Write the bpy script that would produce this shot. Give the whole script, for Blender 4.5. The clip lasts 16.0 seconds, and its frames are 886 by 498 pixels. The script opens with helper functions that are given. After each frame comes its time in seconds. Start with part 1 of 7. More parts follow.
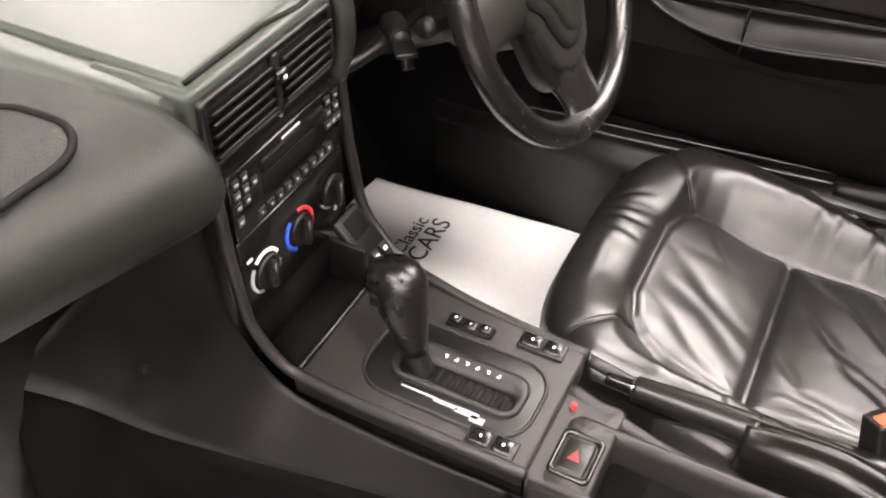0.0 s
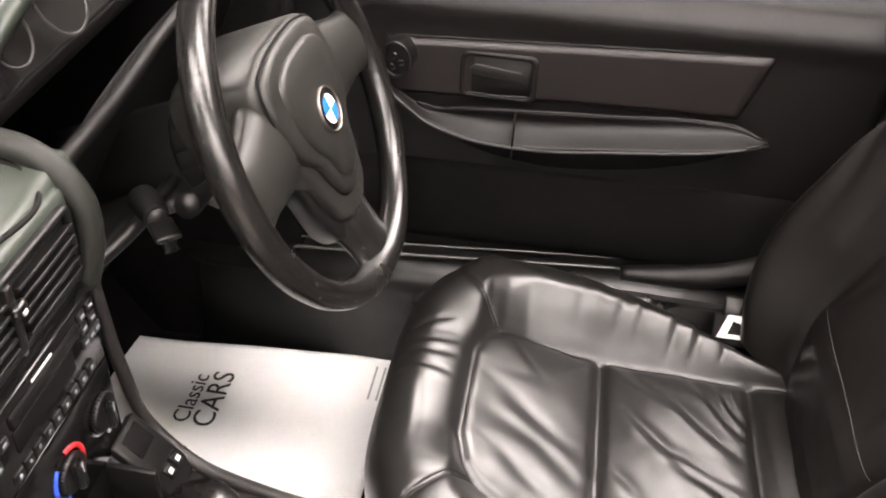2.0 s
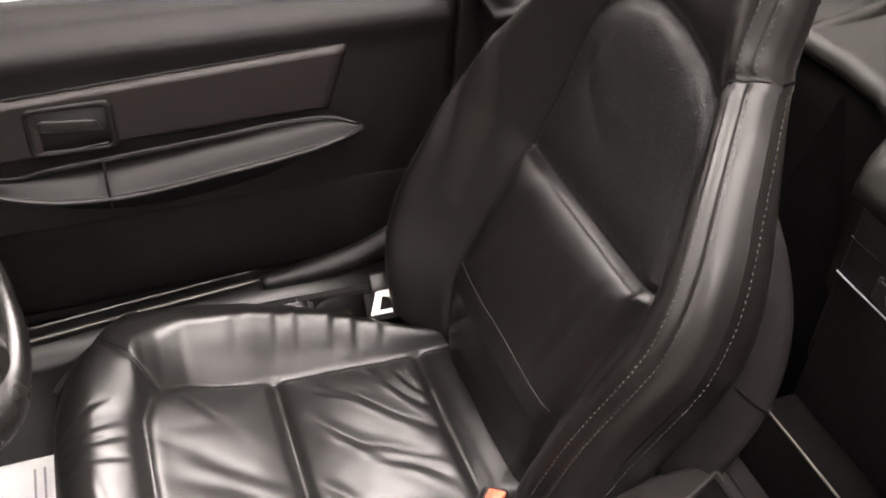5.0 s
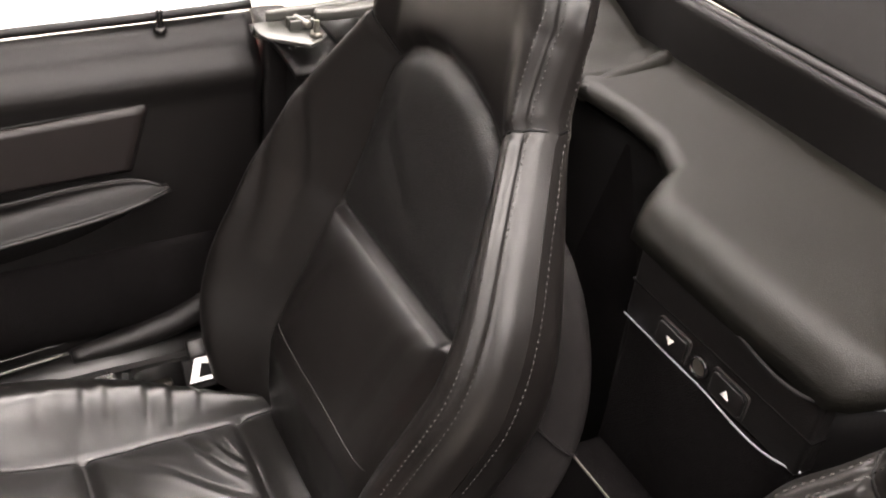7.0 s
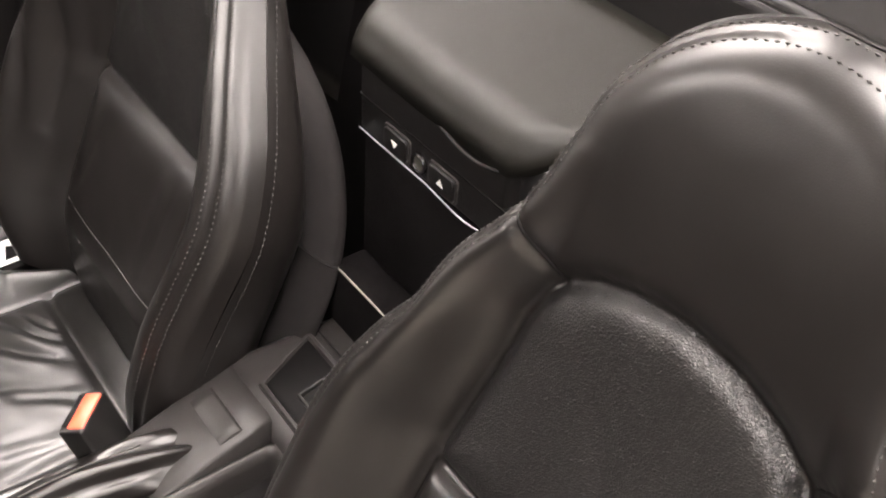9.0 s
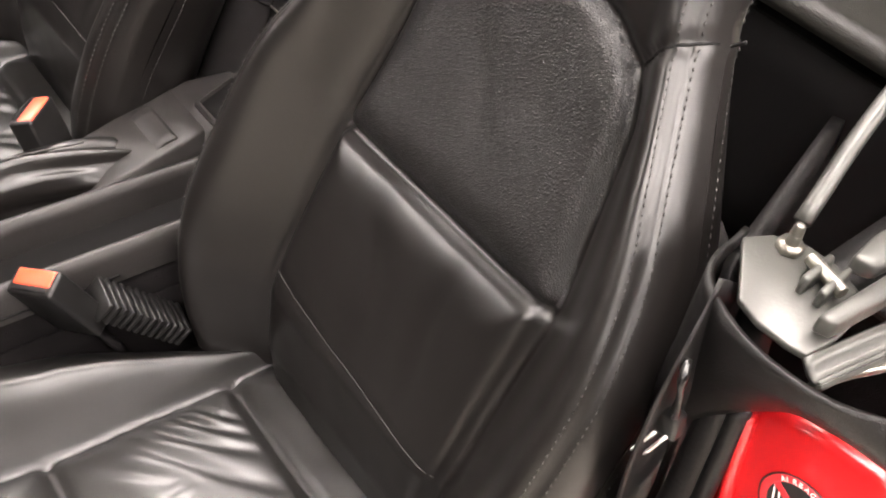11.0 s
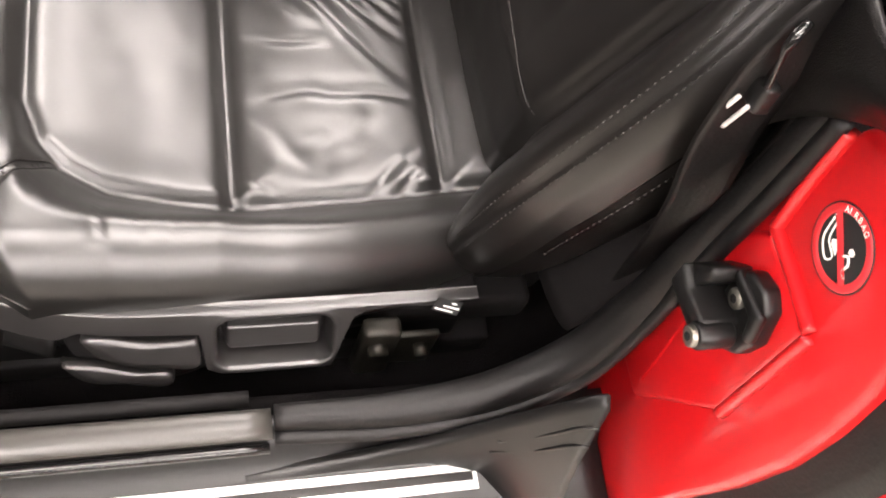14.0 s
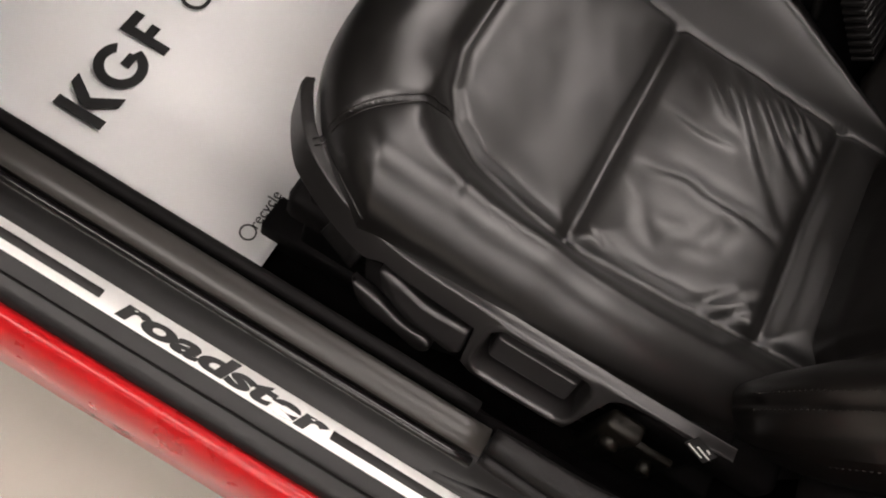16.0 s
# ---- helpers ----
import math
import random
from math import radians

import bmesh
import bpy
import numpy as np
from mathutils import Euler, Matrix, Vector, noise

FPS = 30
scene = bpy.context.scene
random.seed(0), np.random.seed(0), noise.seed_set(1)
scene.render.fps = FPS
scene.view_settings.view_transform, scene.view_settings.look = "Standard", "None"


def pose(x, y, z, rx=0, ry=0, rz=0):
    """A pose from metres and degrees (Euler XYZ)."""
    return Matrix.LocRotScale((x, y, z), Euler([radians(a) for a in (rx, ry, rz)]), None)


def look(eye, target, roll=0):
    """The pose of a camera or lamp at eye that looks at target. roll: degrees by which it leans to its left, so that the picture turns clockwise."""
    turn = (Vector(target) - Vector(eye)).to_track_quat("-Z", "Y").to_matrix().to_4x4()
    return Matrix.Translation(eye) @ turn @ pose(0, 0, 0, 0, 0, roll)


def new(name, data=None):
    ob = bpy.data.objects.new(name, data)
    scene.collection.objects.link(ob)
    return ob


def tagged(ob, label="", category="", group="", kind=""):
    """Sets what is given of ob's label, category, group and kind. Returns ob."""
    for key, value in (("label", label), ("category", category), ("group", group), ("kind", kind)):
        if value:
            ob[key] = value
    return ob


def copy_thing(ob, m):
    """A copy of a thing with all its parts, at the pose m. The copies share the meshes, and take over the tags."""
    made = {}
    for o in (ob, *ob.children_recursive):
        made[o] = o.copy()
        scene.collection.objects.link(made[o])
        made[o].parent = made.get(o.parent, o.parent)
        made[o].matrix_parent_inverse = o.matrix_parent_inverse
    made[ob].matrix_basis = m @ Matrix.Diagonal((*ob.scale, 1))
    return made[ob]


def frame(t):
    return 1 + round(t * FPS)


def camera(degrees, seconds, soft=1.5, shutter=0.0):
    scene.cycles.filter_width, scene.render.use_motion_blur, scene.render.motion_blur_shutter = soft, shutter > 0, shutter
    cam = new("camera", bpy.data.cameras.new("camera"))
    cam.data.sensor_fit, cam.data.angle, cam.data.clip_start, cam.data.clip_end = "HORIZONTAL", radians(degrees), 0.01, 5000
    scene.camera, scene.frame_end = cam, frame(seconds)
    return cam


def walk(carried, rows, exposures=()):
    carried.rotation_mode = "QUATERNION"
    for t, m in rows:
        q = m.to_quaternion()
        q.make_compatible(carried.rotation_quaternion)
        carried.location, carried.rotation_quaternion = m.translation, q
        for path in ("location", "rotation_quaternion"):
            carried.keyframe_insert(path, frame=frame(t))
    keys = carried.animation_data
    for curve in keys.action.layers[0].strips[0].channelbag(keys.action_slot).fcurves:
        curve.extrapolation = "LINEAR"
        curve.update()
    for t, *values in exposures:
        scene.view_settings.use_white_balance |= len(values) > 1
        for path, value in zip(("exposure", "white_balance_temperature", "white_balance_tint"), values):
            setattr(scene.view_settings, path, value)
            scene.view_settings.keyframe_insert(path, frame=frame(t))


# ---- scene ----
cam = camera(50.2, 16.0, soft=2.0)
PATH = [
    (0, (-0.584, 0.29, 1.288), (0.739, 0.946, -0.061), 1.0),
    (0.5, (-0.542, 0.341, 1.288), (0.872, 0.879, -0.021), 2.6),
    (1, (-0.506, 0.361, 1.292), (0.966, 0.806, 0.013), 3.0),
    (1.5, (-0.475, 0.373, 1.293), (1.047, 0.71, 0.039), 3.2),
    (2, (-0.448, 0.385, 1.293), (1.112, 0.588, 0.058), 3.2),
    (2.5, (-0.417, 0.401, 1.299), (1.147, 0.454, 0.054), 3.0),
    (3, (-0.395, 0.413, 1.309), (1.146, 0.316, 0.038), 2.4),
    (3.5, (-0.387, 0.415, 1.315), (1.123, 0.182, 0.024), 2.0),
    (4, (-0.381, 0.414, 1.322), (1.09, 0.059, 0.014), 1.4),
    (4.5, (-0.373, 0.417, 1.33), (1.073, -0.064, 0.034), 2.4),
    (7, (-0.393, 0.342, 1.327), (1.0, -0.518, 0.178), 6.7),
    (7.5, (-0.428, 0.316, 1.329), (0.928, -0.577, 0.161), 5.9),
    (8, (-0.465, 0.283, 1.331), (0.843, -0.627, 0.122), 4.6),
    (8.5, (-0.507, 0.267, 1.322), (0.74, -0.675, 0.074), 4.3),
    (9, (-0.549, 0.267, 1.321), (0.604, -0.711, 0.012), 4.9),
    (11.5, (-0.819, 0.393, 1.192), (0.196, -0.625, -0.198), 11.3),
    (12, (-0.847, 0.392, 1.168), (0.134, -0.558, -0.294), 12.7),
    (12.5, (-0.873, 0.389, 1.149), (0.068, -0.485, -0.384), 14.5),
    (13, (-0.885, 0.371, 1.145), (0.002, -0.395, -0.476), 17.0),
    (13.5, (-0.886, 0.339, 1.146), (-0.056, -0.296, -0.56), 20.8),
    (14, (-0.895, 0.321, 1.15), (-0.058, -0.194, -0.592), 25.9),
    (14.5, (-0.909, 0.311, 1.143), (-0.032, -0.058, -0.616), 29.2),
    (15, (-0.916, 0.308, 1.138), (-0.031, 0.101, -0.644), 30.2),
    (15.5, (-0.918, 0.332, 1.129), (-0.038, 0.244, -0.664), 30.5),
    (16, (-0.901, 0.379, 1.129), (-0.048, 0.366, -0.679), 32.4),
]
walk(cam, [(t, look(eye, target, roll)) for t, eye, target, roll in PATH], [(0, 0.3), (1.5, 0.4), (4.5, 0.35), (7, 0.3), (8, 0.45), (9, 0.68), (11.3, 0.6), (12.5, 0.5), (14, 0.27), (14.5, 0.02), (15, -1.0), (15.5, -1.6), (16, -1.75)])

# ---- world and light ----
world = bpy.data.worlds.new("world")
scene.world = world
world.use_nodes = True
bg = world.node_tree.nodes["Background"]
bg.inputs[0].default_value = (0.9, 0.95, 1.0, 1)
bg.inputs[1].default_value = 0.08


# ---- materials ----
def mat(name, color, rough=0.5, metal=0.0, var=0.25, scale=40.0, bump=0.1, bscale=400.0, kind="noise", coat=0.0, wear=0.0, spec=0.5, rv=0.04):
    """A surface: base colour varied by a coarse and a fine noise, roughness varied too, fine relief."""
    m = bpy.data.materials.new(name)
    m.use_nodes = True
    nt = m.node_tree
    b = nt.nodes["Principled BSDF"]
    tc = nt.nodes.new("ShaderNodeTexCoord")
    n1 = nt.nodes.new("ShaderNodeTexNoise")
    n1.inputs["Scale"].default_value = scale
    n1.inputs["Detail"].default_value = 6
    n2 = nt.nodes.new("ShaderNodeTexNoise")
    n2.inputs["Scale"].default_value = scale * 0.13
    n2.inputs["Detail"].default_value = 3
    for n in (n1, n2):
        nt.links.new(tc.outputs["Object"], n.inputs["Vector"])
    add = nt.nodes.new("ShaderNodeMath")
    add.operation = "ADD"
    nt.links.new(n1.outputs["Fac"], add.inputs[0])
    nt.links.new(n2.outputs["Fac"], add.inputs[1])
    half = nt.nodes.new("ShaderNodeMath")
    half.operation = "MULTIPLY"
    half.inputs[1].default_value = 0.5
    nt.links.new(add.outputs[0], half.inputs[0])
    ramp = nt.nodes.new("ShaderNodeValToRGB")
    lo = [c * (1 - var) for c in color]
    hi = [min(1, c * (1 + var)) for c in color]
    ramp.color_ramp.elements[0].position, ramp.color_ramp.elements[1].position = 0.3, 0.7
    ramp.color_ramp.elements[0].color = (*lo, 1)
    ramp.color_ramp.elements[1].color = (*hi, 1)
    nt.links.new(half.outputs[0], ramp.inputs[0])
    nt.links.new(ramp.outputs[0], b.inputs["Base Color"])
    mr = nt.nodes.new("ShaderNodeMapRange")
    mr.inputs[3].default_value = max(0.02, rough - rv - wear)
    mr.inputs[4].default_value = min(1, rough + rv)
    mr.inputs[1].default_value, mr.inputs[2].default_value = 0.3, 0.7
    nt.links.new(half.outputs[0], mr.inputs[0])
    nt.links.new(mr.outputs[0], b.inputs["Roughness"])
    b.inputs["Metallic"].default_value = metal
    b.inputs["Specular IOR Level"].default_value = spec
    b.inputs["Coat Weight"].default_value = coat
    b.inputs["Coat Roughness"].default_value = 0.08
    if bump:
        if kind == "grain":
            t = nt.nodes.new("ShaderNodeTexVoronoi")
            t.feature = "DISTANCE_TO_EDGE"
            t.inputs["Scale"].default_value = bscale
            out = t.outputs["Distance"]
        elif kind == "weave":
            t = nt.nodes.new("ShaderNodeTexWave")
            t.inputs["Scale"].default_value = bscale
            t.inputs["Distortion"].default_value = 1.0
            out = t.outputs["Fac"]
        else:
            t = nt.nodes.new("ShaderNodeTexNoise")
            t.inputs["Scale"].default_value = bscale
            t.inputs["Detail"].default_value = 4
            out = t.outputs["Fac"]
        nt.links.new(tc.outputs["Object"], t.inputs["Vector"])
        bp = nt.nodes.new("ShaderNodeBump")
        bp.inputs["Strength"].default_value = bump
        bp.inputs["Distance"].default_value = 0.002
        nt.links.new(out, bp.inputs["Height"])
        nt.links.new(bp.outputs[0], b.inputs["Normal"])
    return m


def glow(name, color, strength):
    m = bpy.data.materials.new(name)
    m.use_nodes = True
    b = m.node_tree.nodes["Principled BSDF"]
    b.inputs["Emission Color"].default_value = (*color, 1)
    b.inputs["Emission Strength"].default_value = strength
    return m


LEATHER = mat("black_leather", (0.0068, 0.0059, 0.0055), 0.33, var=0.25, scale=25, bump=0.05, bscale=520, kind="grain", spec=0.47, rv=0.03)
LEATHER_WORN = mat("worn_shiny_leather", (0.009, 0.0084, 0.0079), 0.37, var=0.25, scale=25, bump=0.05, bscale=520, kind="grain", spec=0.72, rv=0.03)
LEATHER_PERF = mat("black_grained_leather", (0.008, 0.0074, 0.0072), 0.34, var=0.3, scale=30, bump=0.45, bscale=430, kind="grain", spec=0.5, rv=0.02)
RIMLEATHER = mat("polished_worn_leather", (0.007, 0.0064, 0.006), 0.24, var=0.3, scale=60, bump=0.12, bscale=420, kind="grain", spec=0.6, rv=0.06)
KNOB = mat("polished_dark_knob_leather", (0.005, 0.0045, 0.0044), 0.27, var=0.3, scale=60, bump=0.1, bscale=420, kind="grain", spec=0.45, rv=0.05)
THREAD = mat("grey_thread", (0.016, 0.0148, 0.0135), 0.7, bump=0)
VELOUR = mat("black_velour", (0.0095, 0.0085, 0.0085), 0.9, var=0.4, scale=60, bump=0.4, bscale=900, spec=0.12)
CARPET = mat("black_carpet", (0.005, 0.0045, 0.0046), 0.97, var=0.5, scale=90, bump=0.9, bscale=700, spec=0.03)
# One dash vinyl in two tones: lit top first, shaded pad second.
DASH = mat("lit_grained_dash_vinyl", (0.034, 0.040, 0.033), 0.36, var=0.12, scale=30, bump=0.12, bscale=650, kind="grain", spec=0.30)
DASH_SHADED = mat("shaded_dash_vinyl", (0.015, 0.0155, 0.0138), 0.40, var=0.15, scale=30, bump=0.28, bscale=650, kind="grain", spec=0.22)
VINYL = mat("black_grained_vinyl", (0.0062, 0.0057, 0.0056), 0.32, var=0.2, scale=30, bump=0.28, bscale=650, kind="grain", spec=0.19)
INSERT = mat("brown_black_leather", (0.0095, 0.0078, 0.0076), 0.38, var=0.2, scale=30, bump=0.28, bscale=520, kind="grain", spec=0.3)
SHELF = mat("charcoal_shelf_vinyl", (0.009, 0.0086, 0.0073), 0.33, var=0.2, scale=12, bump=0.28, bscale=650, kind="grain", spec=0.15)
PLASTIC = mat("satin_black_plastic", (0.006, 0.0057, 0.0056), 0.36, var=0.15, scale=50, bump=0.12, bscale=900, spec=0.36)
GREYPL = mat("charcoal_console_plastic", (0.020, 0.0184, 0.0178), 0.36, var=0.12, scale=40, bump=0.3, bscale=800, spec=0.30)
SEATTRIM = mat("satin_moulded_plastic", (0.016, 0.015, 0.0147), 0.30, var=0.12, scale=50, bump=0.1, bscale=900, spec=0.75)
SILLPL = mat("satin_black_sill_plastic", (0.006, 0.0056, 0.0055), 0.38, var=0.15, scale=50, bump=0.12, bscale=900, spec=0.42)
# Near-black for plain dark parts; in recesses it also stands for their shade.
DARK = mat("dark_plastic_and_cavity_shade", (0.004, 0.0036, 0.0036), 0.7, var=0.2, bump=0.1, spec=0.15)
GLOSSB = mat("polished_black_plastic", (0.006, 0.0056, 0.0056), 0.18, var=0.15, bump=0.02)
RUBBER = mat("black_rubber_seal", (0.006, 0.0055, 0.0055), 0.5, var=0.3, scale=60, bump=0.2, bscale=300, spec=0.25)
RED = mat("red_car_paint", (0.48, 0.007, 0.010), 0.30, var=0.05, scale=20, bump=0.02, bscale=900, coat=0.25, spec=0.35)
CHROME = mat("bright_chrome", (0.75, 0.74, 0.72), 0.14, metal=1.0, var=0.05, bump=0.02)
STEEL = mat("dull_steel", (0.24, 0.23, 0.20), 0.36, metal=0.9, var=0.3, bump=0.1)
SILVER = mat("satin_silver_strip", (0.78, 0.78, 0.76), 0.40, metal=0.3, var=0.08, scale=80, bump=0.05)
HUB = mat("soft_grained_hub_vinyl", (0.015, 0.0145, 0.013), 0.36, var=0.15, scale=40, bump=0.2, bscale=700, kind="grain", spec=0.36)
BRACKET = mat("dull_zinc_bracket", (0.022, 0.020, 0.016), 0.40, metal=0.6, var=0.35, bump=0.15)
GREYMET = mat("grey_painted_metal", (0.055, 0.055, 0.050), 0.36, metal=0.35, var=0.2, bump=0.1)
STRIP = mat("satin_grey_rubber_strip", (0.03, 0.028, 0.025), 0.36, var=0.15, scale=60, bump=0.08, bscale=300)
PAPER = mat("white_floor_paper", (0.86, 0.86, 0.86), 0.65, var=0.03, scale=12, bump=0.05, bscale=200)
INK = mat("black_ink", (0.012, 0.012, 0.012), 0.5, var=0.1, bump=0)
PALEINK = mat("grey_print", (0.35, 0.36, 0.38), 0.6, var=0.1, bump=0)
WHITE = mat("white_marking", (0.85, 0.84, 0.80), 0.5, var=0.05, bump=0)
ORANGE = mat("orange_red_release_button", (0.75, 0.07, 0.03), 0.35, var=0.1, bump=0.02)
REDPL = mat("red_plastic", (0.55, 0.03, 0.03), 0.4, var=0.1, bump=0.02)
HAZARD = mat("faded_red_marking", (0.16, 0.012, 0.012), 0.6, var=0.2, bump=0)
REDLINE = mat("red_marking", (0.70, 0.03, 0.04), 0.5, var=0.05, bump=0)
BLUELINE = mat("blue_marking", (0.03, 0.09, 0.55), 0.5, var=0.05, bump=0)
BLUE = mat("badge_blue_enamel", (0.02, 0.16, 0.55), 0.2, var=0.05, bump=0)
FABRIC = mat("black_soft_top_cloth", (0.008, 0.0075, 0.0072), 0.85, var=0.25, scale=60, bump=0.5, bscale=300, kind="weave", spec=0.12)
FLOORM = mat("pale_resin_floor", (0.50, 0.47, 0.41), 0.22, var=0.08, scale=6, bump=0.03, bscale=60)
WALLM = mat("white_wall_paint", (0.74, 0.73, 0.71), 0.8, var=0.04, scale=5, bump=0.1, bscale=120)
CEILM = mat("dark_unseen_ceiling", (0.05, 0.048, 0.046), 0.85, var=0.06, scale=5, bump=0.1, bscale=120)
LAMPM = glow("lit_light_panel", (1.0, 0.90, 0.855), 33.0)
WALLD = mat("dark_unseen_wall", (0.10, 0.095, 0.09), 0.85, var=0.06, scale=5, bump=0.1, bscale=120)
LAMPFRAME = mat("white_lamp_frame", (0.8, 0.8, 0.8), 0.4, var=0.03, bump=0)


# ---- mesh helpers ----
def smooth(me):
    me.polygons.foreach_set("use_smooth", [True] * len(me.polygons))
    return me


def keep(ob, parent):
    if parent is not None:
        ob.parent = parent
        if parent.parent is None:
            ob.matrix_parent_inverse = Matrix.Translation(-parent.location)
    return ob


def part(name, bm, material, parent=None, label="", soft=True):
    me = bpy.data.meshes.new(name)
    bm.to_mesh(me)
    bm.free()
    return mesh_part(name, me, material, parent, label, soft)


def mesh_part(name, me, material, parent=None, label="", soft=True):
    if soft:
        smooth(me)
    me.materials.append(material)
    ob = new(name, me)
    keep(ob, parent)
    if label:
        tagged(ob, label)
    return ob


def thing(name, at, label, category, group="", kind=""):
    e = new(name)
    e.location = at
    e.empty_display_size = 0.05
    return tagged(e, label, category, group, kind)


def raw(name, verts, faces):
    me = bpy.data.meshes.new(name)
    me.from_pydata([tuple(map(float, v)) for v in verts], [], faces)
    me.update()
    return me


def box(x0, x1, y0, y1, z0, z1, bev=0.004, seg=2, m=None):
    bm = bmesh.new()
    bmesh.ops.create_cube(bm, size=1)
    for v in bm.verts:
        v.co = Vector(((x0 + x1) / 2 + v.co.x * (x1 - x0), (y0 + y1) / 2 + v.co.y * (y1 - y0), (z0 + z1) / 2 + v.co.z * (z1 - z0)))
    if bev:
        bmesh.ops.bevel(bm, geom=bm.edges[:], offset=bev, segments=seg, affect="EDGES", profile=0.5)
    if m is not None:
        bm.transform(m)
    return bm


def prism(poly, z0, z1, bev=0.003, m=None, seg=2):
    """An upright prism on a polygon of (x, y)."""
    bm = bmesh.new()
    f = bm.faces.new([bm.verts.new((x, y, z0)) for x, y in poly])
    up = bmesh.ops.extrude_face_region(bm, geom=[f])
    for v in up["geom"]:
        if isinstance(v, bmesh.types.BMVert):
            v.co.z = z1
    bmesh.ops.recalc_face_normals(bm, faces=bm.faces[:])
    if bev:
        bmesh.ops.bevel(bm, geom=bm.edges[:], offset=bev, segments=seg, affect="EDGES", profile=0.5)
    if m is not None:
        bm.transform(m)
    return bm


def rrect(x0, x1, y0, y1, r, n=5):
    pts = []
    for cx, cy, a0 in ((x1 - r, y1 - r, 0), (x0 + r, y1 - r, 90), (x0 + r, y0 + r, 180), (x1 - r, y0 + r, 270)):
        for k in range(n + 1):
            a = radians(a0 + 90 * k / n)
            pts.append((cx + r * math.cos(a), cy + r * math.sin(a)))
    return pts


def ring(outer, inner, z0, z1, m=None):
    """A frame between two outlines with as many points each, with a chamfered top."""
    n = len(outer)
    vs, fs = [], []

    def mid(a, b, k):
        return [(p[0] + (q[0] - p[0]) * k, p[1] + (q[1] - p[1]) * k) for p, q in zip(a, b)]

    loops = [(outer, z0), (outer, z1 - (z1 - z0) * 0.35), (mid(outer, inner, 0.25), z1), (mid(outer, inner, 0.75), z1), (inner, z1 - (z1 - z0) * 0.35), (inner, z0)]
    for lp, z in loops:
        vs += [(x, y, z) for x, y in lp]
    for k in range(len(loops) - 1):
        for i in range(n):
            j = (i + 1) % n
            fs.append((k * n + i, k * n + j, (k + 1) * n + j, (k + 1) * n + i))
    if m is not None:
        vs = [m @ Vector(v) for v in vs]
    return raw("ring", vs, fs)


def cyl(p, q, r, r2=None, n=20, bev=0.0):
    p, q = Vector(p), Vector(q)
    bm = bmesh.new()
    bmesh.ops.create_cone(bm, cap_ends=True, segments=n, radius1=r, radius2=r if r2 is None else r2, depth=(q - p).length)
    if bev:
        es = [e for e in bm.edges if len(e.link_faces) == 2 and any(len(f.verts) > 4 for f in e.link_faces)]
        bmesh.ops.bevel(bm, geom=es, offset=bev, segments=2, affect="EDGES", profile=0.5)
    bm.transform(Matrix.Translation((p + q) / 2) @ (q - p).to_track_quat("Z", "Y").to_matrix().to_4x4())
    return bm


def spline(pts, n):
    """n points on a smooth curve through pts."""
    P = np.array(pts, float)
    d = np.r_[0, np.cumsum(np.linalg.norm(np.diff(P, axis=0), axis=1))]
    t = np.linspace(0, d[-1], n)
    if len(P) < 3:
        return np.stack([np.interp(t, d, P[:, k]) for k in range(P.shape[1])], 1)
    m = np.gradient(P, d, axis=0)
    i = np.clip(np.searchsorted(d, t, side="right") - 1, 0, len(P) - 2)
    h = (d[i + 1] - d[i])[:, None]
    u = ((t - d[i])[:, None]) / h
    return (2 * u**3 - 3 * u**2 + 1) * P[i] + (u**3 - 2 * u**2 + u) * h * m[i] + (-2 * u**3 + 3 * u**2) * P[i + 1] + (u**3 - u**2) * h * m[i + 1]


def tube(pts, r, n=40, k=12, closed=False, flat=1.0, up=(0, 0, 1), radii=None):
    """A round or flattened rod along a smooth curve."""
    c = np.array(pts, float) if closed else spline(pts, n)
    n = len(c)
    vs, fs = [], []
    upv = Vector(up)
    for i in range(n):
        a = Vector(c[(i + 1) % n] if closed or i + 1 < n else c[i])
        b = Vector(c[i - 1] if closed or i > 0 else c[i])
        t = (a - b).normalized()
        s = t.cross(upv)
        s = s.normalized() if s.length > 1e-6 else Vector((1, 0, 0))
        w = s.cross(t).normalized()
        rr = r if radii is None else float(np.interp(i / max(1, n - 1), np.linspace(0, 1, len(radii)), radii))
        for j in range(k):
            g = 2 * math.pi * j / k
            vs.append(Vector(c[i]) + s * rr * math.cos(g) + w * rr * flat * math.sin(g))
    for i in range(n if closed else n - 1):
        i2 = (i + 1) % n
        for j in range(k):
            j2 = (j + 1) % k
            fs.append((i * k + j, i * k + j2, i2 * k + j2, i2 * k + j))
    if not closed:
        fs += [tuple(range(k))[::-1], tuple((n - 1) * k + j for j in range(k))]
    me = raw("tube", vs, fs)
    return me


